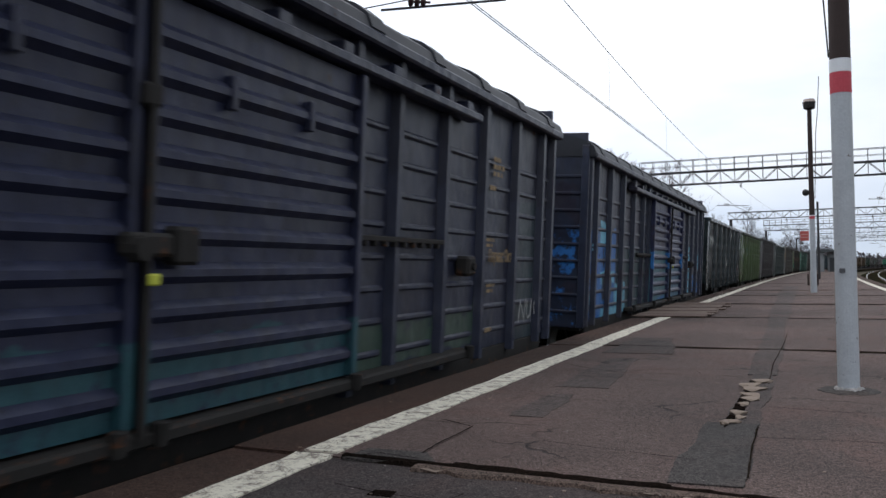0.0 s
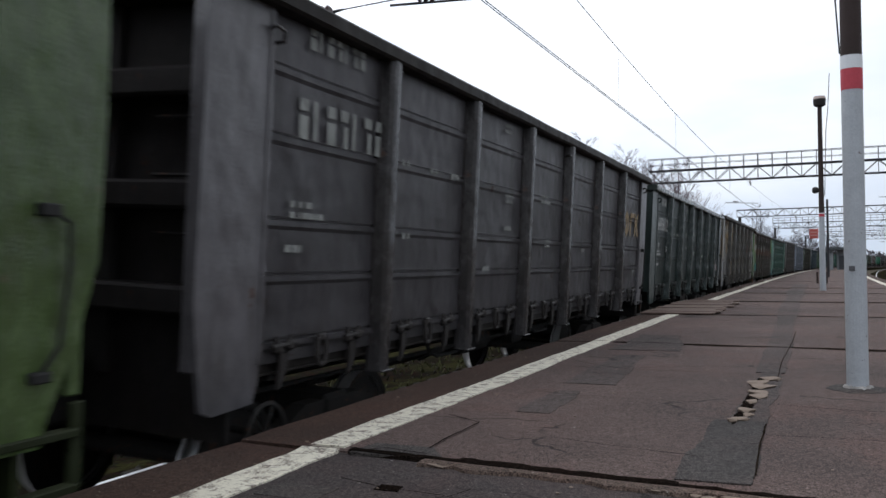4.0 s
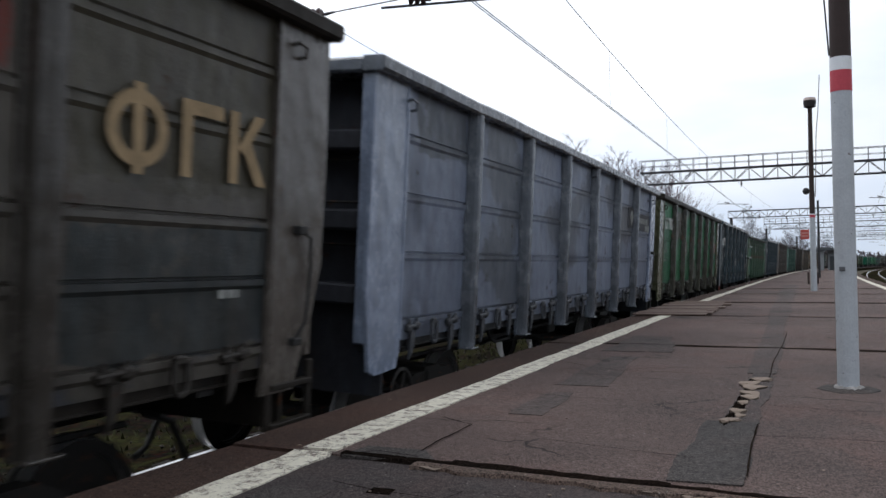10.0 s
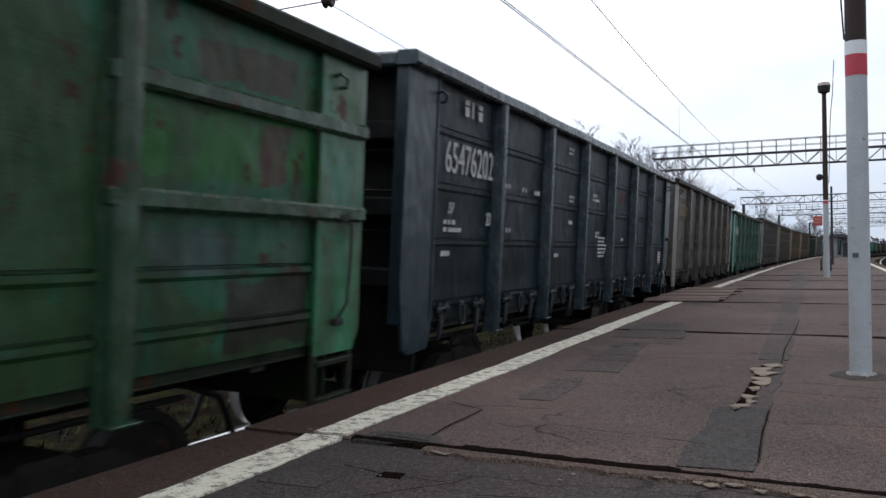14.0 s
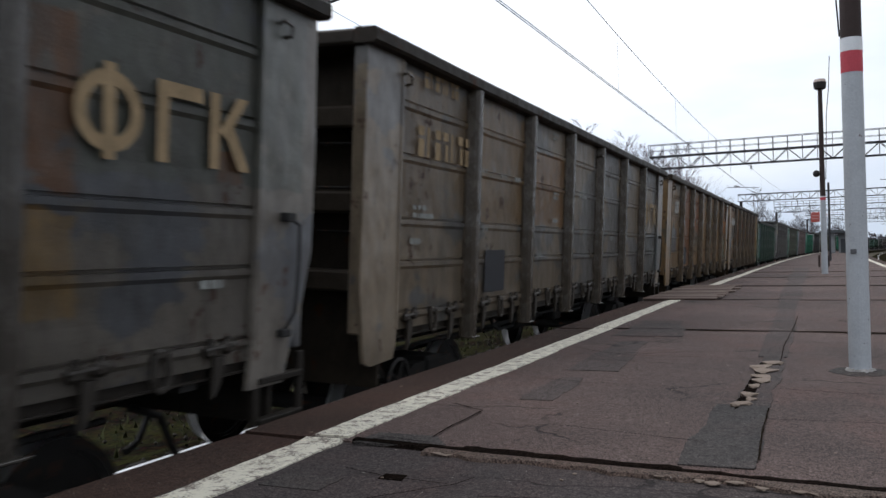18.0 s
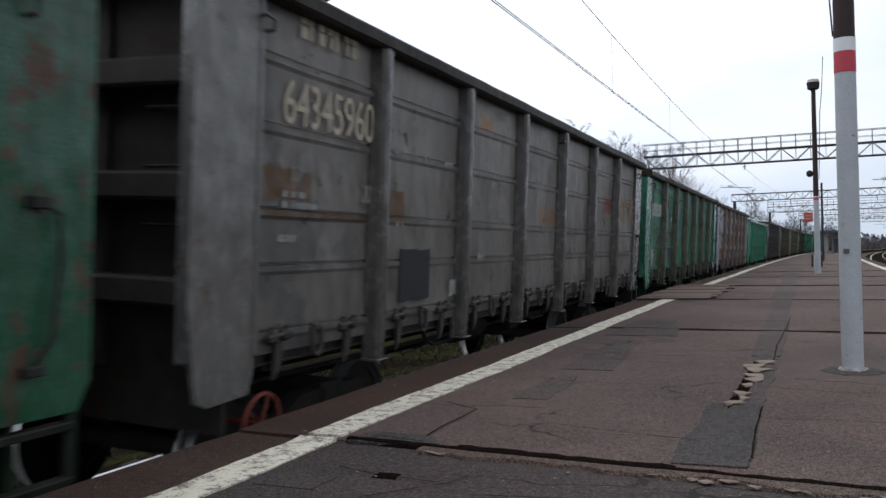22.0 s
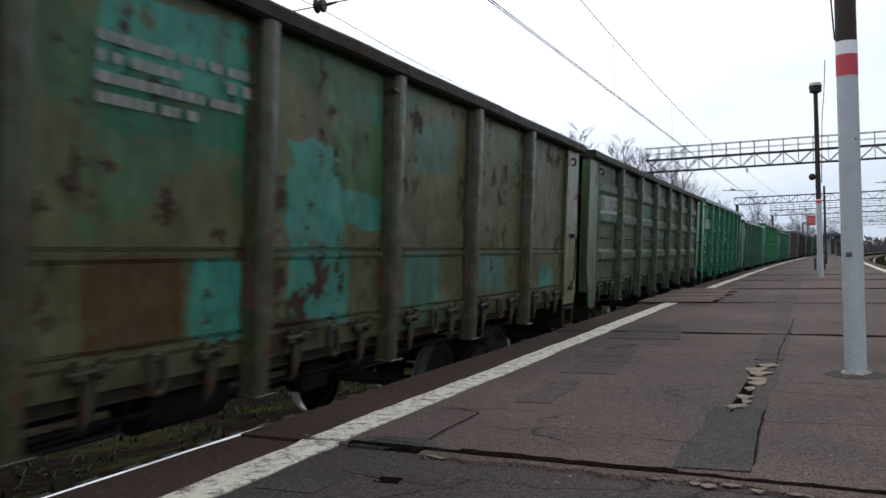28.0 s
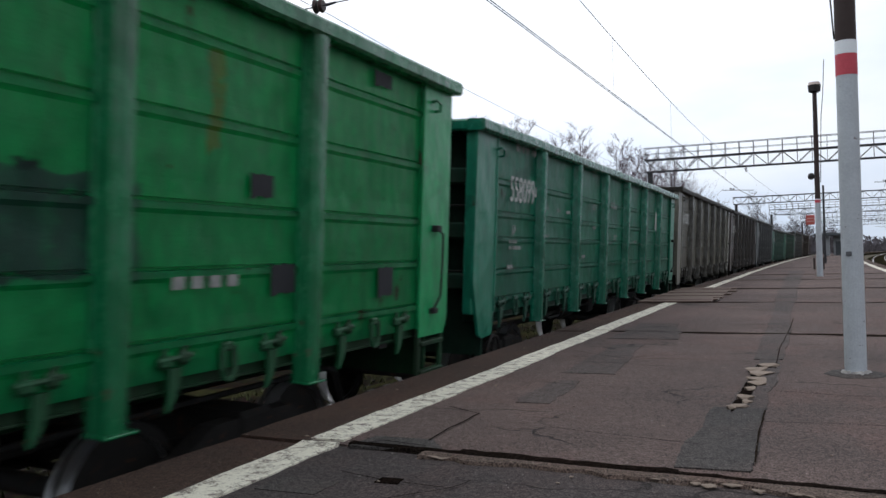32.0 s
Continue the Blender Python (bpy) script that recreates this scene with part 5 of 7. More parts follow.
def couplings(car, shift):
    for sd in (0, 180):
        m = pose(0, 0, 0, 0, 0, sd) @ pose(0, shift, 0)
        link_mesh("coupler", shape("coupler", coupler_build), M_UNDER, car, "heavy cast knuckle coupler", m)
        link_mesh("air_hose", shape("air_hose", hose_build), M_HOSE, car, "black rubber brake hose", m)


def decal(car, bm_or_me, material, y, z, label, x=WALL + 0.022):
    if isinstance(bm_or_me, bmesh.types.BMesh):
        bm_or_me = to_mesh("stencil", bm_or_me)
    ob = link_mesh("stencil", bm_or_me, material, car, label, pose(x, y, z))
    if "rectangle" not in label and "plate" not in label:
        ob["kind"] = "stuff"
    return ob


def plate_bm(w, h, rag=0.0, seed=0):
    rng = random.Random(seed)
    bm = bmesh.new()
    n = 6
    a = [(w * i / n, h / 2 + rng.uniform(-rag, rag)) for i in range(n + 1)] + [(w * (n - i) / n, -h / 2 + rng.uniform(-rag, rag)) for i in range(n + 1)]
    prism(bm, a, "x", 0, 0.004)
    return bm


STENCILS = {}


def stencil_mesh(kind):
    if kind in ("name", "digits", "initials") and kind not in STENCILS:
        # single upright strokes, one for each letter that cannot be read
        count, wide, high, gap = {"name": (7, 0.075, 0.14, 0.04), "digits": (8, 0.11, 0.27, 0.07), "initials": (3, 0.1, 0.16, 0.08)}[kind]
        bm = bmesh.new()
        for q in range(count):
            y = q * (wide + gap)
            if q % 3 == 1:
                box(bm, 0, 0.003, y, y + wide * 0.4, -high, 0)
            else:
                box(bm, 0, 0.003, y, y + wide, -high * 0.3, 0)
                box(bm, 0, 0.003, y + wide * 0.5 * (q % 2), y + wide, -high, -high * 0.42)
        STENCILS[kind] = to_mesh("stencil", bm)
    if kind not in STENCILS:
        STENCILS[kind] = to_mesh("stencil", bars(*{"dates": ([0.22, 0.4, 0.3], 0.05, 0.03, 2), "loads": ([0.16], 0.05, 0, 3),
                                                   "maker": ([0.5, 0.42, 0.6, 0.55, 0.5, 0.45], 0.032, 0.026, 4), "owner": ([0.3, 0.42], 0.042, 0.03, 5), "small": ([0.2], 0.05, 0, 6),
                                                   "two": ([0.3, 0.24], 0.034, 0.026, 7), "lines": ([1.2, 0.6, 1.15, 0.75], 0.055, 0.045, 9)}[kind]))
    return STENCILS[kind]


def gondola(spec, index):
    base, second, patch, rust, dirt = spec["paint"]
    topz, style = spec.get("top", 3.73), spec.get("style", "sheet")
    mat = paint("wagon_paint", base, second, patch, rust, dirt, index * 1.37, spec.get("faded", 0.25), spec.get("gloss", 0.5), blots=spec.get("blots", ()), shine=spec.get("shine", 0.55))
    car = tagged(new("gondola_wagon"), spec["label"], "freight wagon", "wagons of the train")
    worn = (0.85, 0.0) if dirt < 0.3 else (0.3, 0.14)
    rib_base = spec.get("ribs") or tuple(worn[0] * c + worn[1] * d for c, d in zip(base, DIRT))
    ribs = paint("wagon_rib_paint", rib_base, None, 0, rust, min(1.0, dirt + 0.25), index * 1.37, shine=spec.get("shine", 0.4))
    # a quarter of the rib colour plus some dirt colour, darker than the posts
    low = paint("wagon_sill_dark_paint", tuple(0.24 * c + 0.22 * d for c, d in zip(rib_base, DIRT)), None, 0, rust, 0.7, index * 2.1, 0.2, 0.65, shine=0.08)
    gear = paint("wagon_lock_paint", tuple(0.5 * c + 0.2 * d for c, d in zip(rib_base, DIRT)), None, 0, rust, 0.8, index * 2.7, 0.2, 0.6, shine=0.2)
    # end coat: body paint darkened to paint in the shade between wagons
    ends = paint("wagon_end_shade_paint", tuple(0.16 * c + 0.16 * d for c, d in zip(base, DIRT)), spec.get("endpatch"), 0.12, rust, 0.7, index * 1.37, 0.1, 0.7, shine=0.08)
    corner = paint("wagon_corner_paint", spec["corner"], None, 0, rust, dirt, index * 3.3) if spec.get("corner") else mat
    for side in (Matrix(), OTHER):
        for i in range(7):
            link_mesh("panel", panel_shape(topz, style, i), mat, car, m=side)
        for y in POSTS:
            link_mesh("post", post_shape(topz), ribs, car, m=side @ pose(0, y, 0))
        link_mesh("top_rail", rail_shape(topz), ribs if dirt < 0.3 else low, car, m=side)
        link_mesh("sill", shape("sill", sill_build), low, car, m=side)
        link_mesh("corner_plate", corner_shape(topz, True, style), corner, car, m=side)
        link_mesh("corner_plate", corner_shape(topz, False, style), corner, car, m=side)
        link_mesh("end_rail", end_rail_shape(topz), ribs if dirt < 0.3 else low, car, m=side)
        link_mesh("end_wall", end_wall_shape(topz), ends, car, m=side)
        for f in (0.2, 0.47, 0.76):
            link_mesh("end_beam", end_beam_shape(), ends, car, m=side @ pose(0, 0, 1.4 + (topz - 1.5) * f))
    link_mesh("floor", shape("floor", floor_build), M_UNDER, car)
    link_mesh("centre_beam", shape("centre_beam", spine_build), M_UNDER, car)
    if spec.get("locks", style != "old"):
        bays = [(FRONT + 0.45, POSTS[0])] + list(zip(POSTS[:-1], POSTS[1:])) + [(POSTS[-1], REAR - 0.55)]
        for a, b in bays:
            w = b - a
            for f in (0.27, 0.78):
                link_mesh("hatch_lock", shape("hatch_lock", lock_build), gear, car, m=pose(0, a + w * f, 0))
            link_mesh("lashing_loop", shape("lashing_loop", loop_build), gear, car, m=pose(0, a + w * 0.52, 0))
    elif style == "old":
        for a, b in ((FRONT + 0.02, POSTS[0] + 0.1), (POSTS[-1] - 0.1, REAR - 0.02)):
            for z in (2.36, 2.97):
                link_mesh("end_rib", shape(("end_rib", a, z), lambda bm: box(bm, WALL - 0.02, POST - 0.03, a, b, z - 0.055, z + 0.055, 0.02)), ribs, car)
    for y in (FRONT + 0.62, REAR - 0.48, POSTS[3] - 0.12):
        link_mesh("lashing_eye", shape("lashing_eye", eye_build), ribs, car, m=pose(0, y, topz - 0.26))
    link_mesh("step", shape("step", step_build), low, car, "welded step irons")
    link_mesh("pipe_run", shape("pipe_run", cable_build), M_HOSE, car, "thin bent release rod")
    for z in (1.9, 2.25, 2.6, 2.95):
        link_mesh("grab_iron", shape("grab_iron", grab_build), M_UNDER, car, m=pose(0, 0, z))
    for y in [-5.9] + POSTS + [5.9]:
        link_mesh("cross_beam", shape("cross_beam", cross_beam_build), M_UNDER, car, m=pose(0, y, 0))
    if index % 3 != 0:
        link_mesh("brake_wheel", shape("brake_wheel", brake_wheel_build), M_RUSTY if index % 5 == 0 else M_UNDER, car, "spoked hand brake wheel", pose(0, -6.0, 0.98))
    for y in (-2.4, 1.2):
        link_mesh("brake_rigging", shape("brake_rigging", rigging_build), M_HOSE, car, "bent brake rods and hoses", pose(0, y, 0))
    undergear(car, BOGIE)
    couplings(car, 0)
    # writing
    ink = spec.get("ink", M_WHITE)
    faint = spec.get("marks", M_FAINT)
    ny, nz = spec.get("at", (-5.3, 2.95 + topz - 3.75))
    if spec.get("number"):
        decal(car, lettering(spec["number"], spec.get("size", 0.42), 0.76), ink, ny, nz, "painted wagon number")
    elif spec.get("digits"):
        decal(car, stencil_mesh("digits"), spec.get("ink", M_FAINT), ny - 0.55, nz + 0.12, "illegible painted number")
    if spec.get("name", True):
        decal(car, stencil_mesh("initials" if faint is M_WHITE else "name"), ink if ink is not M_WHITE else faint, ny - (0.2 if faint is M_WHITE else 0.45), nz + 0.6, "plain painted company mark")
    if spec.get("number") and spec.get("texts", True):
        decal(car, lettering("20", 0.2, 0.75), faint, ny + 0.55, nz - 0.54, "painted number")
        decal(car, lettering("ДР", 0.13, 0.8), faint, ny - 0.45, nz - 0.46, "painted letters")
    if spec.get("texts", True):
        for y, z, kind in ((ny - 0.62, nz - 0.57, "owner"), (ny - 0.66, nz - 0.86, "small"), (-4.26, nz - 0.12, "loads"), (-3.67, nz - 0.13, "loads"), (-3.2, nz - 0.14, "small"), (-4.2, 2.34, "loads"), (-1.7, nz + 0.55, "two"),
                           (-1.6, 2.85, "two"), (-1.6, 2.5, "small"), (-0.25, 2.95, "owner"), (-2.25, 2.05, "small"), (0.0, 2.38, "two"), (1.9, 2.3, "small"), (3.1, 2.35, "small"), (5.9, 1.95, "small")):
            decal(car, stencil_mesh(kind), faint, y, z, "illegible stencilled marks")
    for d in spec.get("extra", ()):
        kind, y, z = d[:3]
        if kind == "block":
            decal(car, plate_bm(d[3], d[4], 0.012, index), d[5], y, z, "repainted rectangle", WALL + 0.02)
        elif kind == "plate":
            decal(car, plate_bm(0.33, 0.23), M_POLEWHITE, y, z, "white square plate", WALL + 0.024)
            bm = bmesh.new()
            for y0, y1, z0, z1 in ((0.02, 0.31, 0.075, 0.095), (0.02, 0.31, -0.095, -0.075), (0.02, 0.045, -0.075, 0.075), (0.285, 0.31, -0.075, 0.075), (0.09, 0.24, -0.03, -0.01), (0.11, 0.25, 0.02, 0.04)):
                box(bm, 0, 0.004, y0, y1, z0, z1)
            decal(car, bm, M_RED, y, z, "red printed border", WALL + 0.03)
            decal(car, lettering("o", 0.2, 0.8), M_WHITE, y + 0.75, z - 0.33, "small white painted ring", WALL + 0.044)
        elif kind == "mark":
            # a ring with a stem, an angle and a branched bar, in faded paint
            bm = bmesh.new()
            for k in range(24):
                a0, a1 = k * math.tau / 24, (k + 1) * math.tau / 24
                prism(bm, [(0.235 + r * 1.12 * math.cos(aa), r * math.sin(aa)) for r, aa in ((0.2, a0), (0.2, a1), (0.13, a1), (0.13, a0))], "x", 0, 0.003)
            box(bm, 0, 0.0035, 0.195, 0.275, -0.235, 0.235)
            box(bm, 0, 0.003, 0.57, 0.655, -0.215, 0.215)
            box(bm, 0, 0.0032, 0.655, 0.93, 0.135, 0.215)
            box(bm, 0, 0.003, 1.0, 1.085, -0.215, 0.215)
            prism(bm, [(1.085, 0.0), (1.25, 0.215), (1.35, 0.215), (1.15, -0.04)], "x", 0, 0.003)
            prism(bm, [(1.12, 0.02), (1.2, 0.06), (1.38, -0.215), (1.27, -0.215)], "x", 0, 0.0034)
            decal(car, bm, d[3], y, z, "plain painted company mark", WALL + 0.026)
        elif kind == "brand":
            bm = bmesh.new()
            x = 0.0
            for w, hh in d[3]:
                box(bm, 0, 0.003, x, x + w, -hh / 2, hh / 2, 0)
                x += w + 0.06
            decal(car, bm, d[4], y, z, "plain painted company mark", WALL + 0.026)
        elif kind == "text":
            decal(car, stencil_mesh(d[3]), M_WHITE, y, z, "illegible stencilled marks")
        elif kind == "maker":
            decal(car, stencil_mesh("maker"), M_WHITE, y, z, "illegible lines of writing")
        elif kind == "lines":
            decal(car, stencil_mesh("lines"), M_FAINT, y, z, "illegible lines of writing")
        elif kind == "rhomb":
            bm = bmesh.new()
            prism(bm, [(0.0, 0.0), (0.12, 0.12), (0.28, 0.03), (0.23, -0.06), (0.13, 0.01), (0.02, -0.1)], "x", 0, 0.003)
            decal(car, bm, M_RED, y, z, "red angular mark")
        elif kind == "eyelet":
            bm = bmesh.new()
            prism(bm, [(0.0, 0.0), (0.16, 0.13), (0.34, 0.0), (0.28, -0.05), (0.16, 0.04), (0.05, -0.05)], "x", 0, 0.003)
            prism(bm, [(0.06, -0.07), (0.17, 0.0), (0.3, -0.06), (0.18, -0.19)], "x", 0, 0.0033)
            decal(car, bm, M_FAINT, y, z, "pale angular company mark", WALL + 0.03)
    return car


DARKBLK = ("block", -4.1, 1.88, 0.62, 0.44, M_DARKBLOCK)
STAMP = ("mark", 4.95, 2.8, M_OCHRE)
WORN = dict(style="worn", top=3.8, at=(-5.28, 3.07))


def car_table():
    """The wagons in order from the first gondola on."""
    ochre, slate, rusty, lightblue = tone(124, 104, 72), tone(84, 90, 98), tone(104, 74, 50), tone(100, 144, 156)
    turq, sea, mud = tone(72, 154, 142), tone(36, 118, 92), tone(70, 58, 42)
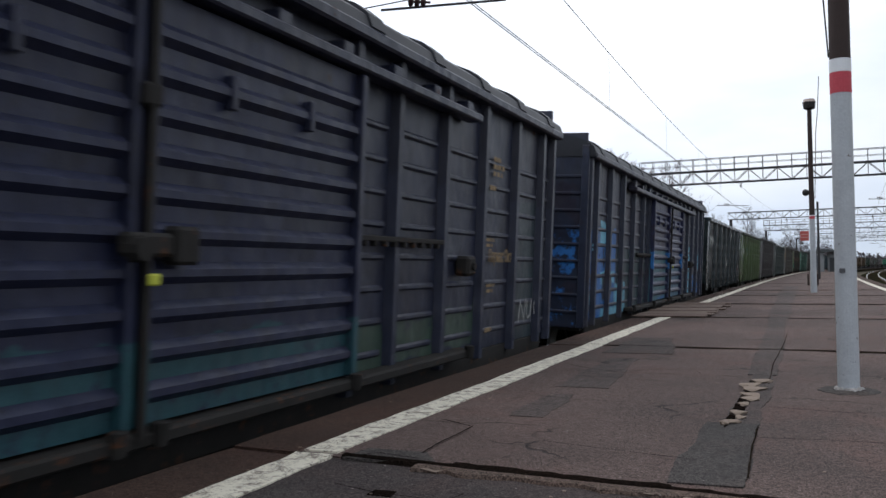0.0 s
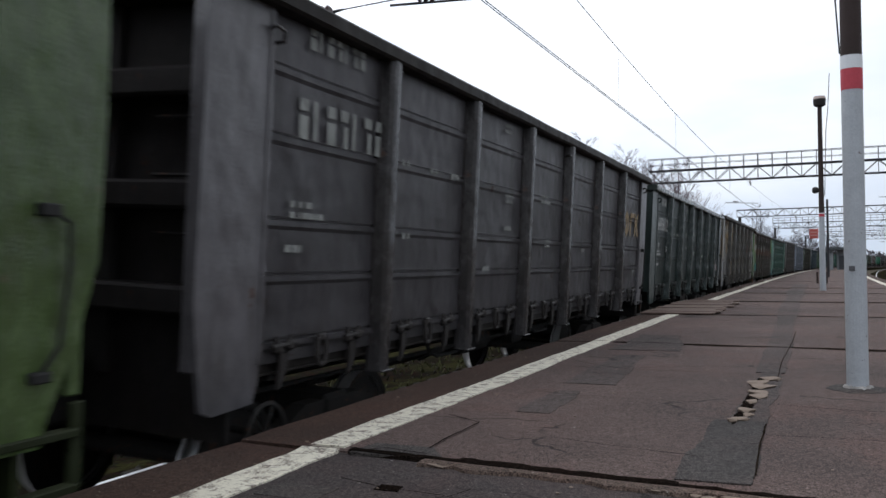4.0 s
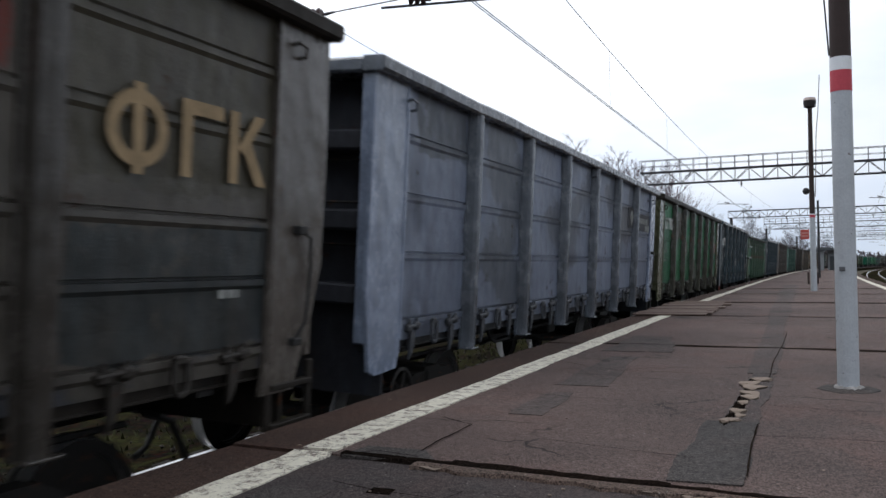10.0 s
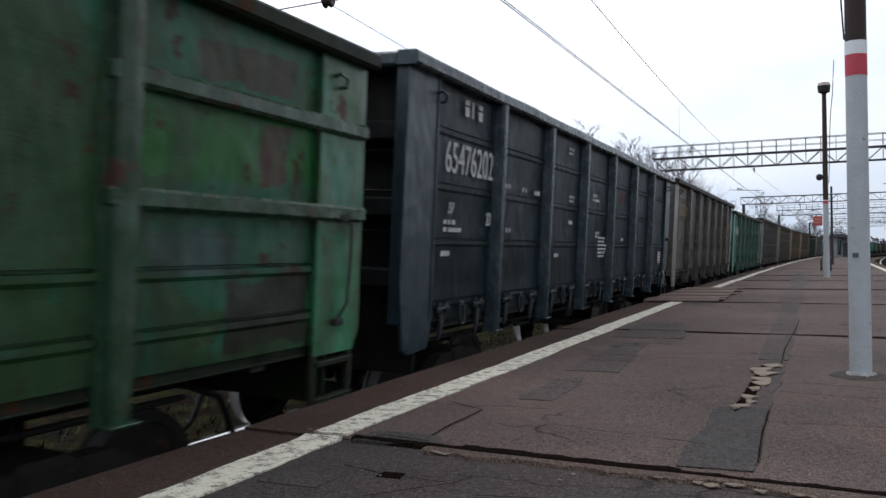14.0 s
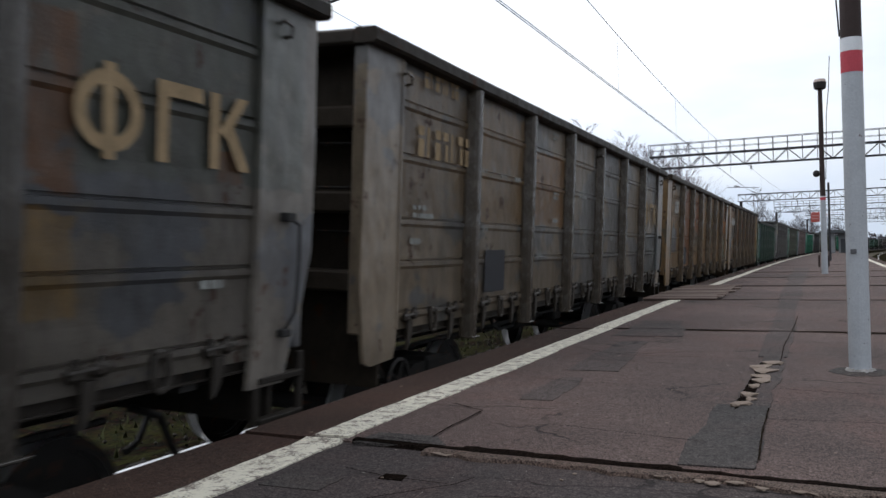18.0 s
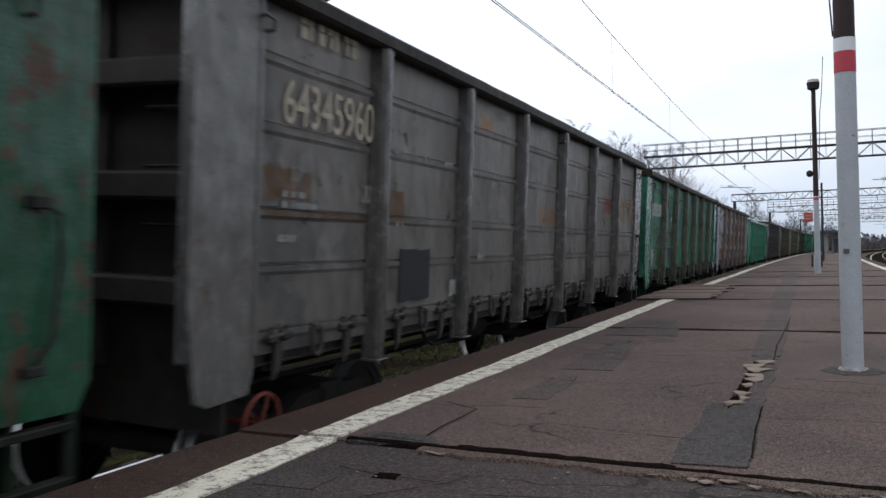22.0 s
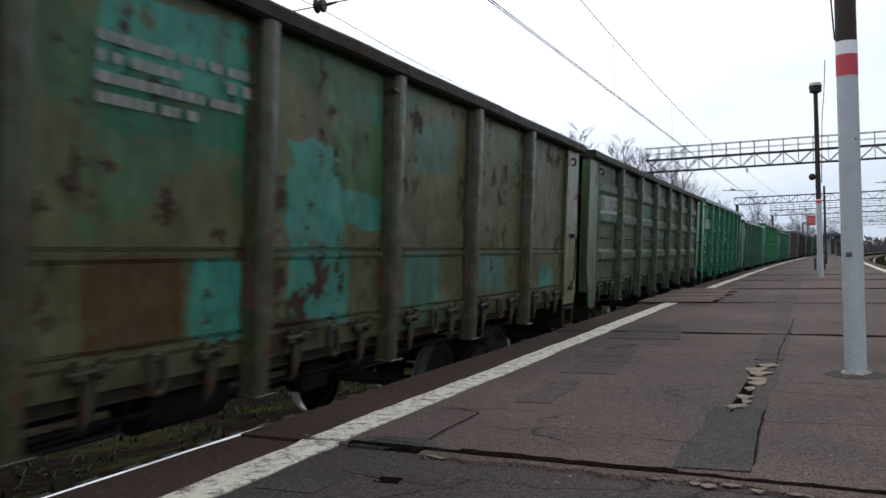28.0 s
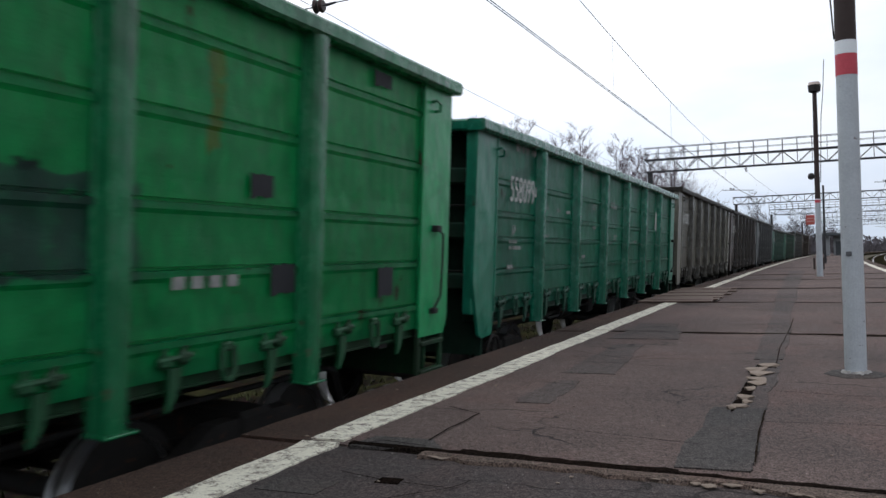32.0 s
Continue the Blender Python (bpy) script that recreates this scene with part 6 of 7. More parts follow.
    return [
        dict(label="charcoal grey steel gondola wagon with white stencils", paint=(tone(46, 50, 51), None, 0, 0.03, 0.2), shine=0.45, marks=M_WHITE, size=0.41, at=(-5.46, 2.95), number="64714744", ribs=tone(38, 48, 52), corner=tone(34, 44, 46),
             extra=[("brand", 1.25, 3.34, [(0.3, 0.2), (0.22, 0.16), (0.22, 0.16), (0.22, 0.16)], M_WHITE), ("plate", 5.7, 1.92), ("maker", 0.2, 2.3), ("block", -6.1, 1.5, 0.3, 0.04, M_RED)]),
        dict(label="olive green gondola wagon with pale blue repaint patches", paint=(tone(84, 104, 54), tone(72, 94, 50), 0.3, 0.2, 0.35), ribs=tone(62, 80, 44), size=0.42, corner=tone(66, 84, 46), at=(-5.5, 2.76), number="53760658", top=3.72,
             blots=((-6.15, -5.76, 2.62, 3.2, lightblue), (-6.2, -5.5, 2.28, 2.63, lightblue), (-5.9, -4.95, 2.26, 2.46, tone(64, 72, 96)), (-4.3, -2.7, 2.62, 3.1, lightblue), (-4.25, -3.7, 1.62, 1.95, lightblue), (-3.8, -3.35, 1.7, 2.5, lightblue),
                    (-1.9, -1.35, 2.62, 2.88, lightblue), (0.25, 0.95, 1.75, 2.55, lightblue), (-1.8, -1.1, 1.65, 2.1, tone(60, 104, 92)), (-6.75, -6.35, 1.85, 2.6, tone(34, 86, 44)), (-6.7, -6.4, 1.5, 1.64, tone(30, 92, 50)), (-5.5, -5.1, 1.7, 2.1, slate)),
             extra=[("block", -6.75, 1.5, 0.4, 0.18, M_GREYWHITE)]),
        dict(label="dark grey weathered steel gondola wagon", paint=(tone(78, 76, 79), None, 0, 0.1, 0.4), digits=True, extra=[STAMP], **WORN),
        dict(label="dark grey-green steel gondola wagon with white stencils", paint=(tone(42, 54, 52), None, 0, 0.03, 0.2), shine=0.45, marks=M_WHITE, number="64706112", extra=[("plate", 5.68, 1.92)]),
        dict(label="grey and ochre weathered gondola wagon, ochre lettering", paint=(tone(108, 106, 98), tone(92, 94, 96), 0.5, 0.3, 0.6), number="645499", ink=M_OCHRE,
             blots=((-6.12, -4.6, 2.4, 3.6, ochre), (-4.3, -2.7, 2.75, 3.55, ochre), (-2.4, -0.95, 2.2, 3.0, tone(80, 80, 84)), (-6.6, -6.15, 3.4, 3.7, tone(44, 40, 36)), (-6.8, -6.5, 2.3, 3.6, ochre), (-6.7, -6.2, 1.2, 2.2, slate), (3.2, 4.4, 2.4, 3.0, tone(112, 66, 54)), (-3.4, -2.9, 1.5, 2.1, ochre)),
             extra=[DARKBLK, STAMP], **WORN),
        dict(label="rusty green gondola wagon with orange company mark", paint=(tone(74, 108, 56), tone(60, 92, 50), 0.35, 0.62, 0.4), number="61818571", style="high", top=3.7, at=(-5.4, 2.87), ribs=tone(44, 42, 36), name=False,
             endpatch=tone(40, 90, 36),
             blots=((-6.6, -6.1, 2.72, 3.6, tone(96, 70, 46)), (-6.1, -4.5, 3.16, 3.66, tone(54, 48, 42)), (-6.05, -4.45, 2.73, 3.12, tone(64, 124, 66)), (-4.4, -2.6, 2.75, 3.6, tone(78, 74, 78)), (-6.05, -4.45, 3.13, 3.17, tone(130, 84, 44)), (-6.7, 6.9, 2.64, 2.7, tone(150, 96, 44)), (-6.1, -4.6, 1.6, 1.66, tone(140, 84, 40)),
                    (4.6, 6.4, 1.5, 2.62, tone(50, 38, 30)), (4.6, 7.06, 2.74, 3.7, tone(96, 132, 52)), (6.4, 7.06, 1.2, 2.62, tone(88, 88, 82)), (2.8, 4.5, 1.5, 3.2, tone(66, 58, 44)), (-2.2, -1.7, 2.7, 3.15, tone(150, 100, 80)), (-1.9, -1.0, 2.5, 2.62, tone(160, 120, 92)), (-1.9, -0.8, 2.14, 2.24, tone(176, 120, 84)),
                    (-1.6, -1.0, 1.8, 1.9, tone(190, 130, 84)), (-6.72, -6.2, 1.2, 1.7, tone(84, 80, 62)), (5.2, 5.9, 2.0, 2.4, tone(96, 70, 50))),
             extra=[("block", -5.5, 1.82, 0.72, 0.36, M_CYANBLOCK), ("block", -2.2, 1.84, 0.5, 0.32, M_CYANBLOCK), ("brand", -1.6, 2.78, [(0.3, 0.24)], M_WHITE),
                    ("brand", -0.3, 2.85, [(0.2, 0.5), (0.3, 0.28), (0.3, 0.28), (0.3, 0.34), (0.3, 0.28), (0.3, 0.28), (0.3, 0.4)], M_FAINT)]),
        dict(label="turquoise green gondola wagon with embossed sides", paint=(tone(46, 116, 96), tone(60, 130, 112), 0.3, 0.5, 0.5), number="53457750", style="emboss", top=3.7, at=(-5.15, 2.86), ribs=tone(40, 70, 60), name=False,
             blots=((-6.0, -4.5, 2.1, 2.5, tone(70, 136, 138)), (-6.0, -4.6, 3.05, 3.5, tone(64, 136, 122)), (-4.4, -2.8, 2.3, 2.6, tone(60, 128, 126)), (5.0, 6.1, 1.5, 1.95, mud), (4.9, 6.4, 2.8, 3.3, tone(60, 136, 124)), (5.2, 6.2, 2.2, 2.5, tone(70, 96, 70)), (-4.2, -3.9, 2.2, 2.5, rusty), (-6.76, -6.2, 1.2, 1.55, tone(64, 134, 136))),
             extra=[("lines", 5.1, 3.08), ("block", 5.35, 1.68, 0.4, 0.25, M_CYANBLOCK), ("brand", -5.82, 3.44, [(0.1, 0.1)] * 6, M_FAINT)]),
        dict(label="dull brownish-grey gondola wagon with ochre lettering", paint=(tone(88, 84, 78), tone(76, 78, 84), 0.35, 0.15, 0.5), ink=M_FAINT, corner=tone(72, 67, 62), number="6433870",
             blots=((4.7, 6.9, 2.5, 3.7, tone(82, 78, 66)), (4.75, 6.4, 1.6, 2.3, tone(58, 64, 66)), (-4.4, -2.8, 2.5, 3.2, tone(96, 90, 80)), (3.9, 4.4, 2.95, 3.3, tone(120, 50, 40))), extra=[DARKBLK, ("mark", 4.95, 2.8, M_OCHRE)], **WORN),
        dict(label="bluish grey gondola wagon with scuffed paint", paint=(tone(126, 134, 150), tone(104, 110, 120), 0.45, 0.15, 0.29), top=3.74, style="sheet", ribs=tone(84, 90, 98), corner=tone(120, 130, 148), number="", texts=False, name=False,
             blots=((-5.9, -4.7, 3.1, 3.6, tone(92, 98, 108)), (2.9, 4.3, 2.5, 3.2, tone(98, 100, 106))),
             extra=[("block", 3.95, 3.0, 0.6, 0.4, M_DARKBLOCK), ("block", 4.8, 2.95, 1.58, 0.36, M_DARKBLOCK), ("brand", 5.0, 2.98, [(0.14, 0.3), (0.08, 0.1), (0.08, 0.12), (0.08, 0.1), (0.08, 0.12), (0.08, 0.1), (0.08, 0.12), (0.08, 0.14)], M_FAINT),
                    ("brand", 5.85, 2.84, [(0.1, 0.12), (0.1, 0.12), (0.16, 0.14)], M_FAINT), ("eyelet", 4.1, 3.02)]),
        dict(label="bright green repainted gondola wagon over dull olive", paint=(tone(72, 76, 66), tone(22, 104, 68), 0.8, 0.2, 0.35), number="62179882", top=3.73, at=(-5.25, 3.07), ribs=tone(48, 48, 38), corner=tone(72, 74, 54), endpatch=tone(20, 100, 56),
             blots=((-6.05, -4.45, 1.6, 3.3, tone(26, 104, 70)), (-6.0, -4.6, 3.3, 3.6, tone(44, 130, 90)), (-4.1, -2.6, 2.75, 3.5, tone(90, 84, 78)), (-4.0, -2.5, 1.62, 2.5, tone(22, 110, 68)), (4.85, 6.4, 2.45, 2.8, tone(134, 104, 96)), (4.8, 6.4, 2.06, 2.36, tone(66, 118, 104)), (4.7, 6.4, 1.55, 1.98, tone(18, 108, 66)),
                    (4.7, 5.55, 2.85, 3.6, tone(20, 112, 68)), (5.6, 6.1, 3.0, 3.6, tone(70, 104, 84)), (-6.6, -6.05, 1.2, 1.65, tone(50, 120, 84)), (-2.2, -0.6, 2.7, 3.4, tone(30, 112, 78)), (-2.1, -1.6, 2.3, 2.7, tone(112, 90, 76)))),
        dict(label="dark blue-green gondola wagon with clean white stencils", paint=(tone(34, 50, 57), None, 0, 0.0, 0.1), ribs=tone(34, 50, 57), faded=0.1, marks=M_WHITE, shine=0.35, number="65458358", top=3.75, at=(-5.32, 2.95),
             extra=[("rhomb", 1.8, 2.98), ("maker", 0.2, 2.3), ("plate", 5.79, 1.93), ("text", 3.93, 2.5, "owner"), ("text", 3.97, 1.82, "two")]),
        dict(label="old mottled green gondola wagon with ribbed ends", paint=(tone(44, 84, 48), tone(36, 104, 78), 0.5, 0.5, 0.6), number="5741526", at=(-1.37, 2.87), size=0.36, style="old", top=3.57, ribs=tone(40, 72, 52), faded=0.1, name=False, texts=False,
             blots=((-6.5, -6.0, 3.05, 3.35, tone(96, 88, 70)), (-6.1, -4.45, 2.5, 2.9, tone(44, 124, 88)), (-6.1, -4.5, 1.45, 1.95, tone(44, 116, 88)), (-5.5, -4.95, 2.68, 2.84, tone(84, 132, 128)), (-2.0, -0.8, 2.4, 3.0, tone(52, 122, 88)), (4.7, 6.4, 2.5, 2.9, tone(36, 110, 46)), (5.15, 6.15, 3.05, 3.3, mud),
                    (5.5, 6.4, 1.5, 1.92, tone(44, 40, 38)), (4.8, 5.6, 1.95, 2.2, tone(70, 96, 92)), (5.8, 6.1, 2.5, 2.85, tone(76, 50, 36)), (6.4, 7.0, 1.3, 2.2, tone(48, 128, 88)))),
        dict(label="dark blue-grey gondola wagon with clean white stencils", paint=(tone(34, 50, 57), None, 0, 0.0, 0.1), ribs=tone(34, 50, 57), faded=0.1, marks=M_WHITE, shine=0.35, number="65476202", top=3.75, at=(-5.32, 2.95),
             extra=[("rhomb", 1.8, 2.98), ("maker", 0.2, 2.3), ("plate", 5.79, 1.93)]),
        dict(label="grey-brown weathered gondola wagon", paint=(tone(98, 92, 86), tone(86, 84, 86), 0.3, 0.2, 0.5), digits=True, ink=M_OCHRE, extra=[DARKBLK, STAMP], **WORN),
        dict(label="pale sea-green gondola wagon with smooth sides", paint=(tone(54, 116, 100), tone(48, 104, 90), 0.3, 0.15, 0.35), number="53004461", style="smooth", top=3.62, texts=True, extra=[("block", 5.74, 1.82, 0.32, 0.26, M_POLEWHITE), ("block", 5.79, 1.83, 0.22, 0.16, M_FAINT)]),
        dict(label="brown-grey weathered gondola wagon, ochre lettering", paint=(tone(100, 95, 88), tone(84, 86, 90), 0.45, 0.25, 0.5), digits=True, ink=M_OCHRE,
             blots=((4.7, 6.9, 2.5, 3.7, tone(84, 86, 80)), (4.72, 5.0, 2.4, 3.2, rusty), (6.1, 6.3, 2.5, 2.7, rusty), (-6.0, -5.6, 2.5, 2.8, ochre), (4.7, 5.0, 1.8, 2.3, ochre), (3.2, 4.3, 2.6, 3.1, tone(110, 64, 52))), extra=[DARKBLK, STAMP], **WORN),
        dict(label="brown-grey weathered gondola wagon with tan streaks", paint=(tone(112, 100, 84), tone(94, 92, 90), 0.45, 0.28, 0.5), digits=True, ink=M_OCHRE,
             blots=((-6.1, -4.6, 2.4, 3.6, tone(110, 94, 72)), (-4.4, -2.8, 2.4, 3.6, tone(118, 96, 66)), (-2.6, -1.0, 2.4, 3.3, tone(120, 92, 60)), (4.7, 6.9, 1.6, 2.4, tone(80, 84, 84))), extra=[DARKBLK, STAMP], **WORN),
        dict(label="tan and rust-orange weathered gondola wagon", paint=(tone(124, 100, 68), tone(106, 96, 80), 0.45, 0.35, 0.45), number="6397",
             blots=((-4.5, -2.8, 1.6, 3.6, tone(122, 82, 52)), (-6.0, -5.1, 2.0, 2.6, slate), (-2.6, -1.0, 2.5, 3.5, tone(126, 84, 52)), (-6.1, -5.5, 3.2, 3.6, ochre), (4.9, 6.3, 1.6, 2.4, tone(104, 100, 74)), (5.6, 6.4, 2.4, 3.6, tone(112, 78, 44))), extra=[DARKBLK, ("mark", 4.95, 2.8, M_ORANGE)], **WORN),
        dict(label="orange-brown rusty gondola wagon with faded lettering", paint=(tone(124, 100, 70), tone(110, 90, 68), 0.45, 0.4, 0.45), number="63130974",
             blots=((-6.0, -4.55, 2.97, 3.22, tone(118, 114, 108)), (-6.0, -4.6, 2.4, 2.85, tone(96, 96, 92)), (-4.3, -2.9, 2.4, 3.1, tone(128, 84, 52)), (-6.7, -6.1, 1.95, 2.4, slate), (-2.1, -0.9, 2.9, 3.3, tone(134, 82, 52)), (-4.1, -3.3, 1.5, 2.1, slate), (4.7, 7.0, 1.4, 3.7, tone(128, 104, 56))), extra=[("mark", 4.95, 2.8, M_ORANGE)], **WORN),
        dict(label="deep green low gondola wagon with grey-blue patches", paint=(tone(30, 90, 62), tone(38, 100, 72), 0.4, 0.4, 0.4), number="", style="plain", top=3.46, locks=False, texts=False, name=False, ribs=tone(26, 56, 44), corner=tone(26, 76, 55),
             blots=((-5.75, -4.7, 2.5, 3.15, tone(104, 118, 124)), (-6.05, -4.55, 2.0, 2.36, tone(96, 112, 128)), (-3.85, -2.8, 2.4, 2.85, tone(104, 134, 132)), (-3.6, -3.25, 2.6, 2.85, tone(40, 44, 66)), (-2.2, -0.9, 2.4, 3.0, tone(116, 130, 132)), (-2.0, -1.0, 2.6, 2.8, tone(120, 112, 100)), (-6.0, -5.3, 1.55, 1.95, tone(84, 100, 116)), (-4.1, -2.6, 1.45, 1.9, tone(70, 74, 70)),
                    (-0.4, 0.9, 2.0, 2.3, tone(96, 112, 108)), (-6.0, -4.7, 1.44, 1.5, tone(96, 106, 112)), (1.2, 2.4, 1.6, 2.2, tone(88, 100, 100)), (3.0, 4.2, 2.4, 2.9, tone(84, 98, 110)))),
        dict(label="mid grey gondola wagon with rust streaks", paint=(tone(126, 123, 120), tone(116, 115, 114), 0.3, 0.22, 0.4), number="64345960", ink=M_CREAM, corner=tone(98, 97, 95),
             blots=((-6.1, -5.5, 2.45, 2.65, tone(112, 84, 56)), (-6.1, -4.6, 2.32, 2.38, tone(106, 84, 60)), (-6.65, -6.2, 1.6, 2.1, slate), (-2.2, -1.85, 3.36, 3.5, tone(150, 112, 60)), (3.7, 4.4, 2.7, 2.95, tone(130, 74, 64)), (-4.3, -4.0, 2.3, 2.6, tone(112, 84, 56)), (0.0, 0.9, 2.4, 2.6, tone(140, 116, 92))), extra=[DARKBLK, STAMP, ("block", -3.0, 1.73, 0.3, 0.14, M_FAINT)], **WORN),
        dict(label="turquoise gondola wagon blotched with rust", paint=(tone(40, 124, 94), tone(76, 128, 112), 0.6, 0.62, 0.5), number="61065108", style="plain", top=3.73, at=(-5.43, 2.92), ribs=tone(66, 70, 58), corner=tone(58, 116, 98), name=False, texts=False,
             blots=((-6.15, -4.65, 2.58, 2.82, tone(30, 128, 96)), (-4.25, -2.75, 2.68, 3.4, tone(20, 124, 86)), (-4.1, -2.95, 2.68, 3.0, tone(92, 132, 124)), (-5.35, -4.75, 2.1, 2.65, tone(92, 118, 106)), (-6.2, -5.67, 1.78, 2.1, turq), (-3.5, -2.72, 1.68, 2.12, tone(68, 70, 78)), (-5.7, -5.3, 1.72, 2.12, tone(76, 96, 56)), (-4.33, -3.65, 1.68, 2.1, tone(94, 118, 122)),
                    (-6.1, -5.6, 3.1, 3.35, tone(84, 140, 120)), (-4.3, -2.8, 2.2, 2.5, tone(76, 92, 62)), (-2.3, -1.0, 2.5, 3.3, tone(64, 124, 108)), (-2.3, -1.0, 1.7, 2.1, tone(40, 130, 98)), (4.6, 6.4, 2.5, 3.3, tone(48, 130, 84))),
             extra=[("block", -3.3, 2.78, 0.12, 0.1, M_WHITE), ("maker", -6.2, 2.06)]),
        dict(label="lilac-grey gondola wagon peeling to dull red", paint=(tone(136, 130, 132), tone(118, 100, 92), 0.45, 0.45, 0.5), size=0.48, at=(-5.35, 2.91), number="60630662", style="emboss", top=3.7, ribs=tone(94, 80, 76), corner=tone(128, 132, 142), marks=M_WHITE, name=False,
             blots=((-6.15, -4.7, 2.7, 3.3, tone(120, 130, 156)), (-6.2, -5.2, 2.15, 2.6, tone(124, 134, 162)), (-4.25, -2.75, 2.7, 3.15, tone(122, 134, 156)), (-6.1, -4.75, 1.92, 2.06, tone(118, 66, 52)), (-6.2, -4.8, 1.6, 1.85, tone(120, 92, 96)), (-3.8, -2.8, 3.24, 3.32, tone(124, 66, 48)), (-2.25, -1.0, 2.55, 2.85, tone(128, 138, 160)), (-1.9, -1.0, 2.2, 2.32, tone(132, 76, 62)),
                    (-0.4, 0.9, 2.0, 2.35, tone(150, 152, 164)), (0.3, 0.9, 2.05, 2.4, tone(152, 84, 70)), (-5.8, -5.2, 3.28, 3.36, tone(116, 60, 46)), (-4.3, -3.6, 1.7, 1.95, tone(118, 134, 164)), (-4.0, -3.5, 1.88, 2.5, tone(96, 84, 80)), (2.9, 4.3, 2.2, 2.8, tone(152, 98, 86)), (-2.3, -1.7, 1.6, 2.0, tone(126, 138, 162)), (4.8, 6.3, 2.4, 3.2, tone(142, 116, 106)), (-6.7, -6.1, 2.0, 3.4, tone(124, 96, 86))),
             extra=[("brand", -5.8, 3.42, [(0.13, 0.18), (0.16, 0.18), (0.13, 0.18), (0.06, 0.2), (0.13, 0.18), (0.13, 0.18), (0.13, 0.18)], M_WHITE)]),
        dict(label="clean sea-green gondola wagon", paint=(tone(20, 132, 100), tone(18, 120, 92), 0.3, 0.08, 0.22), shine=0.45, at=(-5.62, 2.76), size=0.4, number="54677768", style="low", top=3.5, ribs=tone(24, 106, 80),
             blots=((-4.95, -4.7, 2.16, 2.48, tone(22, 70, 52)), (-6.2, -4.6, 2.6, 2.9, tone(14, 84, 62)), (-2.3, -1.7, 2.93, 3.12, tone(24, 78, 60)), (-1.45, -1.0, 2.93, 3.12, tone(24, 78, 60)), (-0.35, 0.85, 2.28, 2.45, tone(70, 112, 100))), extra=[("block", -3.4, 1.87, 0.66, 0.46, M_GREYBLOCK)]),
        dict(label="charcoal gondola wagon with small white stencils", shine=0.4, paint=(tone(52, 56, 59), None, 0, 0.1, 0.3), number="62806651"),
        dict(label="rust-brown gondola wagon with turquoise patches and orange mark", paint=(tone(78, 78, 58), tone(96, 148, 144), 0.3, 0.7, 0.5), number="61120044", style="plain", extra=[("brand", 3.0, 3.2, [(0.5, 0.4)], M_ORANGE)]),
        dict(label="turquoise and olive gondola wagon speckled with rust", paint=(tone(100, 104, 72), tone(82, 116, 84), 0.3, 0.56, 0.4), number="61129888", style="two", top=3.66, ribs=tone(58, 62, 42), name=False, texts=False,
             blots=((-2.25, -0.95, 3.0, 3.45, turq), (-2.2, -0.95, 2.72, 3.02, sea), (-0.55, 0.22, 2.14, 2.88, turq), (0.2, 0.98, 2.3, 2.68, turq), (-0.52, 0.3, 1.62, 2.12, turq), (-1.52, -0.92, 1.62, 2.1, turq), (1.27, 2.0, 1.64, 2.1, tone(86, 142, 130)), (3.15, 3.95, 1.7, 2.1, tone(88, 138, 130)), (5.35, 5.85, 1.66, 1.95, turq), (0.35, 0.8, 3.05, 3.36, tone(84, 142, 128)),
                    (1.4, 2.25, 2.85, 3.3, tone(78, 120, 104)), (-2.3, -1.6, 1.6, 2.1, tone(96, 72, 42)), (0.1, 1.0, 2.6, 3.1, tone(78, 122, 78)), (5.0, 6.3, 2.4, 3.3, tone(116, 112, 84)), (-4.3, -3.0, 2.4, 3.3, turq)),
             extra=[("lines", -2.25, 3.2), ("brand", -1.25, 3.08, [(0.08, 0.07)] * 3, M_FAINT)]),
        dict(label="dark olive gondola wagon with pale stencilled patches", paint=(tone(62, 84, 50), tone(74, 94, 62), 0.3, 0.4, 0.45), number="53063355", style="emboss", top=3.67, ribs=tone(46, 62, 40), texts=False,
             blots=((-1.7, -0.95, 2.62, 3.05, tone(48, 104, 104)), (-1.3, -0.95, 1.7, 2.5, tone(52, 100, 96)), (0.35, 0.65, 2.2, 2.5, tone(92, 136, 132)), (-0.2, 0.25, 2.13, 2.3, tone(84, 98, 74)), (-5.8, -4.8, 2.6, 3.1, tone(60, 100, 96)), (-0.3, 0.5, 1.7, 1.95, tone(48, 62, 42)), (-2.3, -1.0, 3.1, 3.3, tone(50, 74, 44))), extra=[("brand", -1.6, 2.68, [(0.12, 0.09)] * 3, M_FAINT)]),
        dict(label="deep teal gondola wagon in fresh paint", paint=(tone(2, 106, 78), tone(2, 98, 72), 0.3, 0.02, 0.1), shine=0.45, faded=0.05, number="61200515", style="high", top=3.72, gloss=0.36, extra=[("lines", -0.35, 2.76), ("block", -4.1, 1.95, 0.7, 0.45, M_DARKBLOCK)]),
        dict(label="grey-green smooth-sided gondola wagon", paint=(tone(48, 110, 88), tone(42, 102, 82), 0.3, 0.08, 0.25), number="61872628", style="smooth", top=3.48, texts=False, at=(-5.2, 2.9), ribs=tone(34, 86, 64)),
        dict(label="vivid green gondola wagon with dark repaint squares", paint=(tone(12, 142, 84), tone(14, 130, 78), 0.3, 0.12, 0.25), shine=0.45, faded=0.05, number="57016644", style="high", top=3.71, at=(-5.1, 3.0), ribs=tone(16, 104, 64), texts=False, name=False,
             blots=((2.2, 2.32, 2.0, 2.55, tone(20, 46, 44)), (-5.8, -4.9, 1.68, 2.42, tone(30, 52, 50)), (1.9, 2.95, 2.0, 2.5, tone(40, 84, 70)), (3.5, 3.62, 2.7, 3.3, tone(90, 120, 50))),
